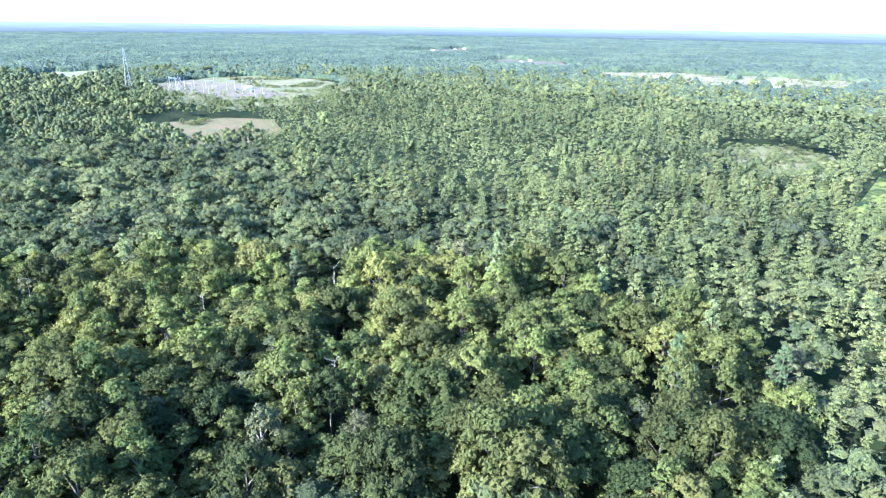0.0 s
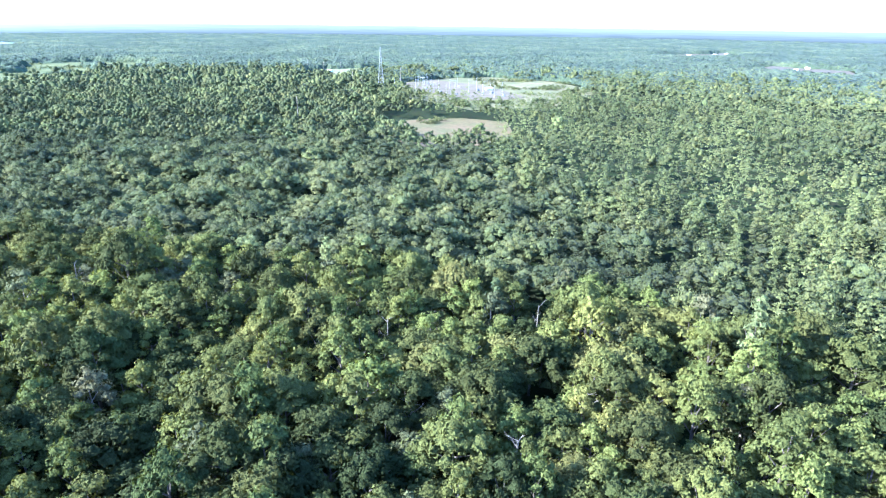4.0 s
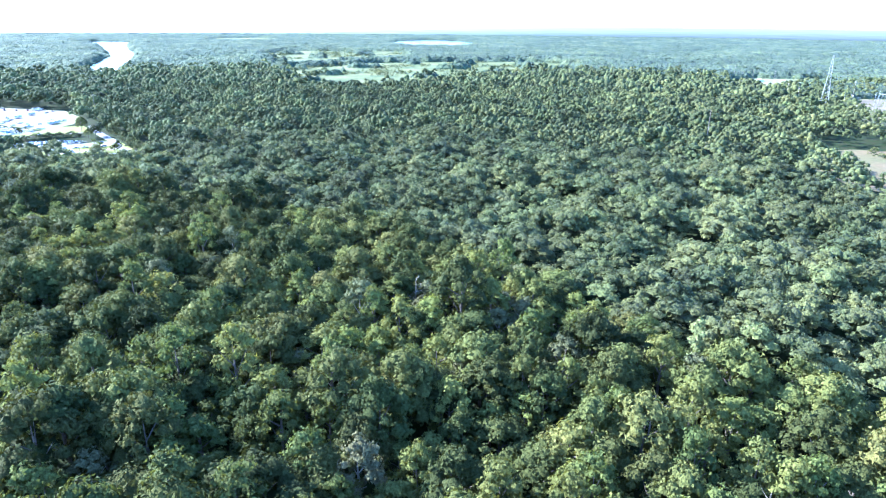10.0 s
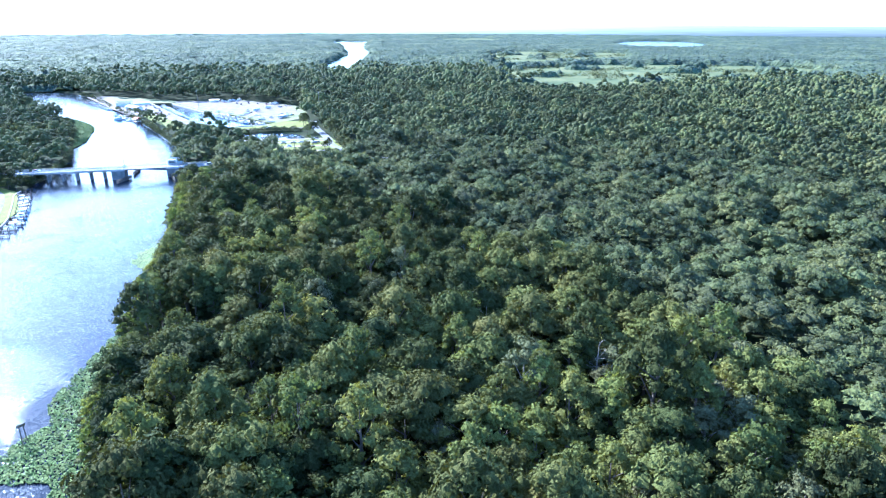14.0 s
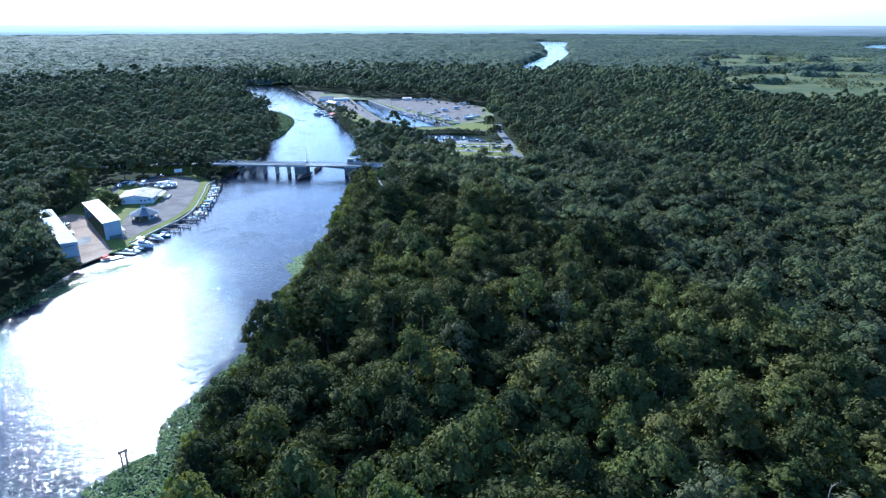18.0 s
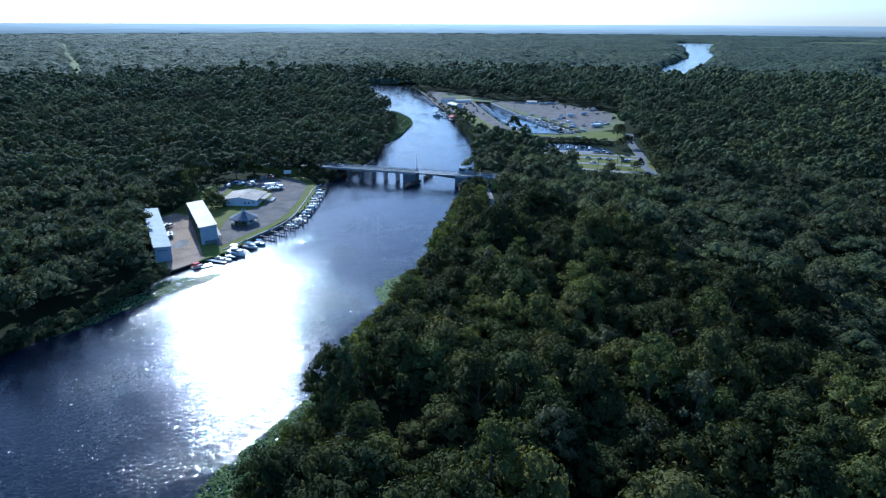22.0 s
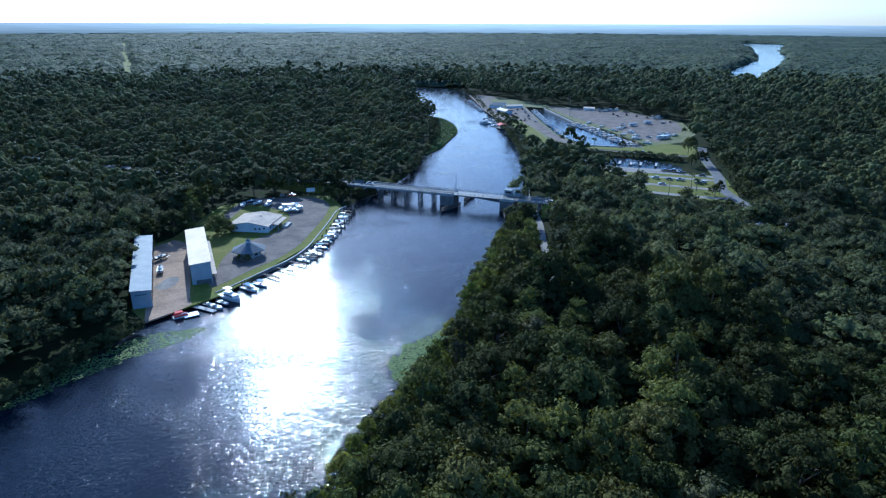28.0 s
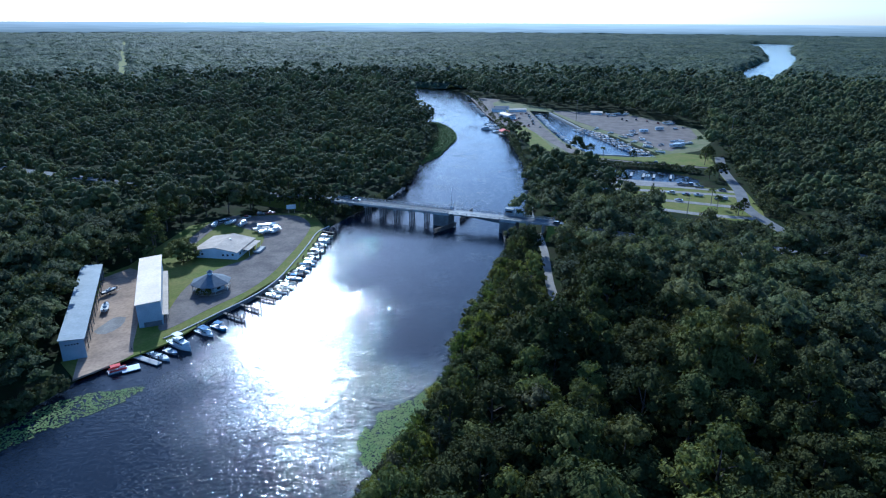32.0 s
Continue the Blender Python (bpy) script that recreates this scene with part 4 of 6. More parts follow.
ribbon("causeway_track", smooth_line([(112, 470), (140, 457), (168, 446), (190, 437)], 4), 2.0, GRAVEL, "gravel track over the grass causeway", lift=0.2)
west = ROADS[3][0]
ribbon("west_road", west, 4.0, ASPHALT, "grey two-lane road on an embankment west of the bridge", z=np.interp(np.hypot(west[:, 0] + 62, west[:, 1] - 333), [0, 12, 110, 999], [7.0, 6.7, 1.6, 1.6]))
east = ROADS[1][0]
ribbon("east_road", east, 4.0, ASPHALT, "grey two-lane road on an embankment east of the bridge", z=np.interp(np.hypot(east[:, 0] - 52, east[:, 1] - 290), [0, 8, 90, 999], [7.0, 6.7, 1.7, 1.7]))
patch("substation_yard", [(985, -105), (1080, -165), (980, -255), (800, -315), (745, -255), (760, -200)], YARD_GRAVEL, 0.15, "pale gravel yard of an electrical substation", "gravel yard")
patch("meadow", SUBSTATION[::-1], YELLOW_GRASS, 0.08, "dry grass field round the substation", "field")
patch("meadow", MEADOW[::-1], FIELD_GRASS, 0.08, "tan and green clearing in the woodland", "field")
for outline, m_, lab in ((FIELD_N, DRY_GRASS, "pale dry field beyond the woods"), (FIELD_S, PALE_FIELD, "long pale field with scattered houses"), (FIELD_E, GRASS, "bright green pasture at the wood's edge"),
                         (LOTS, PALE_GRAVEL, "distant pale building lots"), (LOTS_FAR, PALE_GRAVEL, "far pale building lots"), (MARSH, MARSH_MAT, "light green open marsh"), (MARSH_NORTH, MARSH_MAT, "light green marsh beyond a belt of trees"),
                         (MARSH_FAR, MARSH_MAT, "pale green marsh far across the river"), (OPEN_WOOD, YELLOW_GRASS, "rough yellow-green opening among the pines"),
                         (STRIP, GRASS, "straight mown power line strip")):
    patch("field", outline, m_, 0.08, lab, "field")


# ---- boatyard buildings ----
def gable(bm, w, d, z0, z1, over=0.0, thick=0.18):
    """A pitched roof of two slabs, ridge along y."""
    h = w / 2 + over
    slope = math.atan2(z1 - z0, w / 2)
    run = h / math.cos(slope)
    for s in (-1, 1):
        zc = z1 - (h / 2) * math.tan(slope)
        box(bm, s * h / 2, 0, zc, run, d + 2 * over, thick, ry=s * math.degrees(slope))
    return bm


def window(parent, x, y, z, w, h, side):
    """A framed window on a wall that faces side: 0 -y, 1 +x."""
    rz = 90 if side else 0
    fr = part("window", box(bmesh.new(), 0, 0, 0, w + 0.16, 0.10, h + 0.16), WALL_WHITE, parent)
    fr.matrix_parent_inverse = Matrix()
    fr.matrix_basis = pose(x, y, z, 0, 0, rz)
    part("pane", box(bmesh.new(), 0, -0.035, 0, w, 0.06, h), DARK_GLASS, fr)


def storage_shed(x, y, rz, w, d, h, roof_mat, wall_mat, label, open_side, lean_to):
    t = thing("storage_shed", x, y, LAND + 0.1, rz, label, "shed")
    part("end_wall", box(bmesh.new(), 0, -d / 2 + 0.1, h / 2, w, 0.2, h), wall_mat, t)
    part("end_wall", box(bmesh.new(), 0, d / 2 - 0.1, h / 2, w, 0.2, h), wall_mat, t)
    part("side_wall", box(bmesh.new(), -open_side * (w / 2 - 0.1), 0, h / 2, 0.2, d - 0.4, h), wall_mat, t)
    part("fascia", box(bmesh.new(), open_side * (w / 2 - 0.1), 0, h - 0.5, 0.18, d - 0.4, 1.0), wall_mat, t)
    bays = int(d / 6)
    for k in range(bays + 1):
        yy = -d / 2 + 0.4 + (d - 0.8) * k / bays
        part("post", box(bmesh.new(), open_side * (w / 2 - 0.15), yy, (h - 1) / 2, 0.24, 0.24, h - 1), DARK_STEEL, t)
        if k < bays:
            for zz in (0.35 * h, 0.65 * h):
                part("rack_beam", box(bmesh.new(), open_side * 0.2, yy + 3, zz, w - 0.9, 0.18, 0.22), DARK_STEEL, t)
    slope = math.degrees(math.atan2(0.5, w))
    part("roof", box(bmesh.new(), 0, 0, h + 0.25, w + 0.7, d + 0.7, 0.16, ry=open_side * slope), roof_mat, t)
    for k in range(int(d / 2.4)):
        yy = -d / 2 + 0.75 + k * 2.4
        part("roof_rib", box(bmesh.new(), 0, yy, h + 0.332, w + 0.7, 0.04, 0.014, ry=open_side * slope), roof_mat, t)
    if lean_to:
        part("lean_to_roof", box(bmesh.new(), lean_to * (w / 2 + 0.95), -1, 3.2, 1.9, d - 4, 0.12, ry=lean_to * 7), ROOF_TAN, t)
        for k in range(8):
            part("lean_to_post", box(bmesh.new(), lean_to * (w / 2 + 1.75), -d / 2 + 2 + (d - 6) * k / 7, 1.5, 0.14, 0.14, 3.0), DARK_STEEL, t)
    return t


shed_a = storage_shed(-125.6, 198.6, 22.9, 6.6, 66.0, 6.6, ROOF_BLUE, WALL_BLUE, "long blue-grey metal boat storage shed open along one side", 1, 0)
for k in range(5):
    part("sign_bar", box(bmesh.new(), -1.7 + k * 0.8, -33.12, 5.2, 0.5, 0.05, 0.42), GEL_DARK, shed_a, "dark unreadable sign lettering")
shed_b = storage_shed(-108.0, 211.8, 22.7, 7.6, 46.5, 8.6, ROOF_WHITE, WALL_BLUE, "tall metal boat storage shed with a white roof", -1, 1)
part("door", box(bmesh.new(), 0.6, -23.3, 0.9, 5.6, 0.1, 1.8), DARK_STEEL, shed_b, "dark low roller door")

hall = thing("workshop_building", -98, 263.8, LAND + 0.1, -7.4, "low pale workshop with a wide tan gable roof", "building")
W_, D_ = 19.6, 18.6
for nm, a in (("wall", (0, -D_ / 2 + 0.1, 1.7, W_, 0.2, 3.4)), ("wall", (0, D_ / 2 - 0.1, 1.7, W_, 0.2, 3.4)), ("wall", (-W_ / 2 + 0.1, 0, 1.7, 0.2, D_ - 0.4, 3.4)), ("wall", (W_ / 2 - 0.1, 0, 1.7, 0.2, D_ - 0.4, 3.4))):
    part(nm, box(bmesh.new(), *a), WALL_WHITE, hall)
for yy in (-D_ / 2 + 0.1, D_ / 2 - 0.1):
    bm = bmesh.new()
    tri = [bm.verts.new((x_, yy + o, z_)) for o in (-0.1, 0.1) for x_, z_ in ((-W_ / 2, 3.4), (W_ / 2, 3.4), (0, 5.0))]
    bm.faces.new(tri[:3]), bm.faces.new(tri[:2:-1])
    for i in range(3):
        j = (i + 1) % 3
        bm.faces.new((tri[i], tri[i + 3], tri[j + 3], tri[j]))
    bmesh.ops.recalc_face_normals(bm, faces=bm.faces[:])
    part("gable_wall", bm, WALL_WHITE, hall)
roof = part("roof", gable(bmesh.new(), W_, D_, 3.45, 5.1, 0.6), ROOF_TAN, hall)
for k in range(12):
    for s in (-1, 1):
        part("roof_seam", box(bmesh.new(), s * W_ / 4, -D_ / 2 - 0.4 + k * 1.75, 4.385, W_ / 2 + 0.5, 0.05, 0.04, ry=s * 9.6), ROOF_TAN, hall)
for x_, z_ in ((3.5, 1.8), (5.6, 1.8), (8.0, 2.2), (-6.0, 1.8)):
    window(hall, x_, -D_ / 2 - 0.02, z_, 0.9, 0.9, 0)
for y_ in (-6, -2, 2, 6):
    window(hall, W_ / 2 + 0.02, y_, 1.8, 1.2, 1.0, 1)
part("porch_roof", box(bmesh.new(), W_ / 2 + 1.8, 2, 2.9, 3.4, 13, 0.12, ry=5), ROOF_TAN, hall)
for k in range(4):
    part("porch_post", box(bmesh.new(), W_ / 2 + 3.3, -4 + k * 4, 1.4, 0.14, 0.14, 2.8), WALL_WHITE, hall)
part("loading_deck", box(bmesh.new(), W_ / 2 + 5.2, 3, 0.45, 2.6, 7, 0.9), CONCRETE, hall)
part("side_step", box(bmesh.new(), -W_ / 2 - 1.0, -3, 0.5, 1.6, 4, 1.0), WALL_WHITE, hall)
part("roof_vent", rod(bmesh.new(), (2, 2, 4.7), (2, 2, 5.5), 0.3, 0.3, 10), STEEL, hall)

house = thing("octagonal_house", -89.6, 222.0, LAND + 0.1, 8, "octagonal house with a grey hipped roof and a veranda", "house")


def octagon(r, n_=8, turn=22.5):
    return [(r * math.cos(radians(turn + 360 * k / n_)), r * math.sin(radians(turn + 360 * k / n_))) for k in range(n_)]


part("veranda_floor", prism(bmesh.new(), octagon(7.2), 0, 0.5), TIMBER, house)
part("wall", prism(bmesh.new(), octagon(5.2), 0.5, 3.6), WALL_BLUE, house)
bm = bmesh.new()
eave, neck = [bm.verts.new((*p, 3.3)) for p in octagon(7.6)], [bm.verts.new((*p, 6.2)) for p in octagon(1.1)]
under = [bm.verts.new((*p, 3.1)) for p in octagon(7.6)]
for i in range(8):
    j = (i + 1) % 8
    bm.faces.new((eave[i], eave[j], neck[j], neck[i])), bm.faces.new((under[i], under[j], eave[j], eave[i]))
bm.faces.new(neck), bm.faces.new(under[::-1])
bmesh.ops.recalc_face_normals(bm, faces=bm.faces[:])
part("roof", bm, ROOF_GREY, house)
part("cupola", prism(bmesh.new(), octagon(0.95), 6.1, 7.1), WALL_WHITE, house)
part("cupola_roof", rod(bmesh.new(), (0, 0, 7.1), (0, 0, 8.0), 1.3, 0.05, 8), ROOF_GREY, house)
for p, q in zip(octagon(6.9), octagon(6.9)[1:] + octagon(6.9)[:1]):
    part("veranda_post", box(bmesh.new(), p[0], p[1], 1.8, 0.16, 0.16, 2.7), WALL_WHITE, house)
    part("rail", rod(bmesh.new(), (*p, 1.45), (*q, 1.45), 0.05, 0.05, 6), WALL_WHITE, house)
for k in range(8):
    a = radians(45 * k)
    w_ = part("window", box(bmesh.new(), 4.84 * math.cos(a), 4.84 * math.sin(a), 2.0, 0.08, 1.5, 1.5, rz=45 * k), DARK_GLASS, house)

sign = thing("billboard", -82, 324, LAND, 20, "small white roadside billboard on two posts", "sign")
for x_ in (-1.6, 1.6):
    part("post", rod(bmesh.new(), (x_, 0, 0), (x_, 0, 4.2), 0.12), TIMBER, sign)
part("panel", box(bmesh.new(), 0, -0.15, 3.4, 5.0, 0.12, 2.4), GEL_WHITE, sign)

# ---- river wall, docks ----
WALL_LINE = smooth_line([(-101.5, 175.5), (-91.5, 181.5), (-79.5, 201.5), (-71, 217), (-66.5, 232), (-64.5, 250), (-62.8, 272), (-61.8, 290), (-57.5, 301)], 5)
d = np.gradient(WALL_LINE, axis=0)
d /= np.linalg.norm(d, axis=1)[:, None]
WALL_OUT = np.stack([d[:, 1], -d[:, 0]], 1)  # towards the water
seg = np.concatenate([[0], np.cumsum(np.hypot(*np.diff(WALL_LINE, axis=0).T))])


def along_wall(s, out=0.0):
    """A place s metres along the river wall and so far out from it, and the angle that points out."""
    p = np.array([np.interp(s, seg, WALL_LINE[:, k]) for k in (0, 1)])
    o = np.array([np.interp(s, seg, WALL_OUT[:, k]) for k in (0, 1)])
    o /= np.linalg.norm(o)
    return p + o * out, math.degrees(math.atan2(o[1], o[0]))


river_wall = thing("river_wall", label="pale concrete river wall with a timber capping", category="river wall", kind="structure")
for s in np.arange(12, seg[-1] - 1, 3.0):
    p, a = along_wall(s + 1.5, 0.15)
    part("wall_panel", box(bmesh.new(), p[0], p[1], 0.35, 0.4, 3.04, 2.3, rz=a), PIER_CONCRETE, river_wall)
    part("capping", box(bmesh.new(), p[0], p[1], 1.56, 0.5, 3.02, 0.16, rz=a), CONCRETE, river_wall)


def finger_pier(s, length, width=1.1):
    p, a = along_wall(s, 0.5)
    t = thing("finger_pier", p[0], p[1], 0, a, "weathered timber finger pier with mooring posts", "pier", "finger piers")
    n_ = int(length / 0.9)
    for k in range(n_):
        part("plank", box(bmesh.new(), 0.45 + k * 0.9, 0, 1.0, 0.84, width, 0.08), TIMBER, t)
    for sgn in (-1, 1):
        part("stringer", box(bmesh.new(), length / 2, sgn * width * 0.4, 0.85, length, 0.12, 0.2), DARK_TIMBER, t)
    for k in range(3):
        for sgn in (-1, 1):
            part("mooring_post", rod(bmesh.new(), (length * (0.3 + 0.34 * k), sgn * (width / 2 + 0.16), -2), (length * (0.3 + 0.34 * k), sgn * (width / 2 + 0.16), 2.6), 0.2, 0.18, 7), DARK_TIMBER, t)
    return t


for s, L_ in ((24, 5), (36, 10), (44, 10), (52, 9), (60, 9), (68, 8), (76, 8), (84, 8), (92, 8), (100, 8), (108, 8), (116, 9), (124, 9), (131, 8)):
    if s < seg[-1]:
        finger_pier(s, L_)
ramp_dock = thing("floating_dock", -94.2, 164.6, 0, 32, "white floating dock beside the slipway", "dock")
part("deck", box(bmesh.new(), 0, 0, 0.45, 5.0, 3.4, 0.25), GEL_WHITE, ramp_dock)
for x_ in (-1.7, 0, 1.7):
    part("float", box(bmesh.new(), x_, 0, 0.12, 1.6, 2.6, 0.45), GEL_DARK, ramp_dock)
slip_dock = thing("floating_dock", -93.3, 170.4, 0, -26, "long grey floating dock by the slipway", "dock")
part("deck", box(bmesh.new(), 0, 0, 0.5, 15, 2.0, 0.25), CONCRETE, slip_dock)
for x_ in (-6, -2, 2, 6):
    part("mooring_post", rod(bmesh.new(), (x_, 1.2, -2), (x_, 1.2, 2.2), 0.16), DARK_TIMBER, slip_dock)


# ---- boats ----
def hull_mesh(L, W, free, bow=0.45, fine=0.8):
    """A boat's hull with a flared bow and a flat stern, along x, keel at z = -0.35."""
    bm = bmesh.new()
    st = []
    for i in range(9):
        u = i / 8
        w = W / 2 * (1 - max(0, (u - 0.5) / 0.5) ** 2.2 * 0.97) * (0.92 + 0.08 * min(1, u * 4))
        zg = free + bow * max(0, u - 0.4) ** 2 * 2
        x = -L / 2 + u * L * (0.97 if i < 8 else 1.0)
        keel = -0.35 + (0.5 * max(0, (u - 0.75) / 0.25) ** 2)
        st.append([bm.verts.new(c) for c in ((x, -w, zg), (x, -w * fine, 0.05), (x, 0, keel), (x, w * fine, 0.05), (x, w, zg), (x, w * 0.86, zg - 0.02), (x, -w * 0.86, zg - 0.02))])
    for a, b in zip(st, st[1:]):
        for i, j in ((0, 1), (1, 2), (2, 3), (3, 4), (4, 5), (6, 0)):
            bm.faces.new((a[i], b[i], b[j], a[j]))
    bm.faces.new(st[0][:5])
    bmesh.ops.recalc_face_normals(bm, faces=bm.faces[:])
    return bm


def deck_mesh(L, W, z, x0=-0.48, x1=0.44):
    bm = bmesh.new()
    pts = []
    for sgn in (-1, 1):
        side = []
        for i in range(7):
            u = 0.02 + (x1 - x0) * i / 6 + (x0 + 0.48)
            w = W / 2 * (1 - max(0, (u - 0.5) / 0.5) ** 2.2 * 0.97) * 0.87
            side.append(((x0 + (x1 - x0) * i / 6) * L, sgn * w))
        pts += side if sgn < 0 else side[::-1]
    return prism(bm, pts, z - 0.12, z)


def outboard(parent, L, z, y=0.0):
    m_ = part("outboard_motor", box(bmesh.new(), -L / 2 - 0.25, y, z + 0.25, 0.55, 0.42, 0.6, bevel=0.1), GEL_DARK, parent)
    part("shaft", box(bmesh.new(), -L / 2 - 0.3, y, z - 0.55, 0.2, 0.14, 1.1), DARK_STEEL, m_)


def motorboat(L, W, hull_mat, top, label, group, canvas=None):
    t = thing("motorboat", 0, 0, 0, 0, label, "boat", group)
    part("hull", hull_mesh(L, W, 0.75), hull_mat, t)
    part("deck", deck_mesh(L, W, 0.6), DECK_TAN, t)
    if top == "cabin":
        part("cabin", box(bmesh.new(), L * 0.08, 0, 1.1, L * 0.38, W * 0.62, 0.95, bevel=0.14), GEL_WHITE, t)
        part("cabin_window", box(bmesh.new(), L * 0.08, 0, 1.25, L * 0.30, W * 0.64, 0.32), DARK_GLASS, t)
        part("cabin_top", box(bmesh.new(), L * 0.05, 0, 1.66, L * 0.42, W * 0.68, 0.1, bevel=0.04), GEL_WHITE, t)
        part("bow_deck", deck_mesh(L, W, 0.86, 0.18, 0.45), GEL_WHITE, t)
    else:
        part("console", box(bmesh.new(), 0, 0, 1.0, 0.8, 0.7, 0.9, bevel=0.08), GEL_WHITE, t)
        part("windscreen", box(bmesh.new(), 0.42, 0, 1.6, 0.06, 0.7, 0.4, ry=-20), DARK_GLASS, t)
        part("seat", box(bmesh.new(), -0.9, 0, 0.9, 0.6, W * 0.55, 0.6, bevel=0.08), GEL_WHITE, t)
        part("bow_deck", deck_mesh(L, W, 0.82, 0.16, 0.45), GEL_WHITE, t)
    if canvas:
        part("canopy", box(bmesh.new(), -L * 0.05, 0, 2.35, L * 0.42, W * 0.85, 0.1, bevel=0.04), canvas, t)
        for x_ in (-L * 0.22, L * 0.12):
            for s in (-1, 1):
                part("canopy_pole", rod(bmesh.new(), (x_, s * W * 0.36, 0.7), (x_, s * W * 0.38, 2.3), 0.03, 0.03, 5), STEEL, t)
    outboard(t, L, 0.6)
    return t


def cruiser(L, W, label, trim):
    t = thing("cabin_cruiser", 0, 0, 0, 0, label, "boat", "moored boats")
    part("hull", hull_mesh(L, W, 1.25, 0.6), GEL_WHITE, t)
    part("deck", deck_mesh(L, W, 1.2), GEL_WHITE, t)
    part("cabin", box(bmesh.new(), L * 0.04, 0, 1.8, L * 0.52, W * 0.72, 1.2, bevel=0.2), GEL_WHITE, t)
    part("cabin_window", box(bmesh.new(), L * 0.04, 0, 2.0, L * 0.44, W * 0.74, 0.4), DARK_GLASS, t)
    part("flybridge", box(bmesh.new(), -L * 0.06, 0, 2.7, L * 0.30, W * 0.62, 0.6, bevel=0.12), GEL_WHITE, t)
    part("windscreen", box(bmesh.new(), L * 0.10, 0, 3.1, 0.08, W * 0.55, 0.45, ry=-25), DARK_GLASS, t)
    part("canopy", box(bmesh.new(), -L * 0.10, 0, 4.3, L * 0.28, W * 0.66, 0.1, bevel=0.04), trim, t)
    for x_ in (-L * 0.22, L * 0.02):
        for s in (-1, 1):
            part("canopy_pole", rod(bmesh.new(), (x_, s * W * 0.28, 2.9), (x_, s * W * 0.30, 4.3), 0.035, 0.035, 5), STEEL, t)
    part("cockpit", box(bmesh.new(), -L * 0.36, 0, 1.24, L * 0.2, W * 0.66, 0.1), DECK_TAN, t)
    for s in (-1, 1):
        part("bow_rail", rod(bmesh.new(), (L * 0.12, s * W * 0.42, 1.95), (L * 0.44, s * W * 0.12, 2.2), 0.03, 0.03, 5), STEEL, t)
    return t


def pontoon_boat(label, canvas):
    t = thing("pontoon_boat", 0, 0, 0, 0, label, "boat", "moored boats")
    for s in (-1, 1):
        part("pontoon", rod(bmesh.new(), (-3.4, s * 0.95, 0.1), (3.4, s * 0.95, 0.1), 0.34, 0.3, 10), STEEL, t)
        part("side_panel", box(bmesh.new(), 0, s * 1.2, 0.95, 5.8, 0.06, 0.7), CANVAS_RED, t)
    part("deck", box(bmesh.new(), 0, 0, 0.52, 6.6, 2.5, 0.12), DECK_TAN, t)
    part("seat", box(bmesh.new(), 1.6, 0.8, 0.85, 1.8, 0.6, 0.55, bevel=0.08), GEL_WHITE, t)
    part("console", box(bmesh.new(), -0.2, -0.7, 0.95, 0.6, 0.6, 0.8, bevel=0.08), GEL_WHITE, t)
    part("canopy", box(bmesh.new(), -0.6, 0, 2.5, 3.4, 2.4, 0.12, bevel=0.05), canvas, t)
    for x_ in (-2.1, 0.9):
        for s in (-1, 1):
            part("canopy_pole", rod(bmesh.new(), (x_, s * 1.15, 0.6), (x_, s * 1.1, 2.5), 0.03, 0.03, 5), STEEL, t)
    outboard(t, 6.6, 0.5)
    return t


MB = [motorboat(7.0, 2.5, GEL_WHITE, "console", "white open motorboat with an outboard engine", "moored boats"),
      motorboat(7.6, 2.6, GEL_WHITE, "cabin", "white cabin motorboat with dark windows", "moored boats"),
      motorboat(6.6, 2.4, GEL_BLUE, "console", "blue-hulled open motorboat with a canvas top", "moored boats", CANVAS_BLUE),
      motorboat(6.4, 2.4, GEL_DARK, "console", "dark-hulled open motorboat with an outboard engine", "moored boats"),
      motorboat(7.8, 2.6, GEL_WHITE, "console", "white motorboat with a pale canvas top", "moored boats", ROOF_TAN)]
big = cruiser(11.0, 3.7, "large white cabin cruiser with a flybridge", GEL_WHITE)
big.matrix_world = pose(-84.6, 178.6, 0.1, 0, 0, -35)
sail_blue = motorboat(8.4, 2.9, GEL_WHITE, "cabin", "white cabin motorboat with a blue canvas top", "moored boats", CANVAS_BLUE)
sail_blue.matrix_world = pose(-80.0, 187.5, 0.05, 0, 0, -32)
red = pontoon_boat("red pontoon boat with a red canopy", CANVAS_RED)
red.matrix_world = pose(-97.6, 163.6, 0.1, 0, 0, 35) @ Matrix.Scale(0.82, 4)
first_used = set()
place_rng = random.Random(4)


def moor(k, x, y, rz, z=0.0):
    """The first call of a kind moves the model itself; the next ones copy it."""
    m_ = pose(x, y, z, 0, 0, rz)
    if k not in first_used:
        first_used.add(k)
        MB[k].matrix_world = m_
        return MB[k]
    return copy_thing(MB[k], m_)


moor(2, -76.5, 191.5, -30), moor(0, -87.6, 171.2, -28), moor(3, -90.6, 172.8, -27), moor(3, -86.0, 174.6, -32)
s = 56.0
while s < 132:
    p, a = along_wall(s, 5.2 + place_rng.uniform(-0.4, 0.6))
    if s < 118 or place_rng.random() < 0.7:
        moor(place_rng.choice([0, 0, 1, 1, 2, 3, 4, 4]), p[0], p[1], a + place_rng.choice([0, 0, 180]) + place_rng.uniform(-6, 6))
    s += place_rng.uniform(3.6, 4.4)


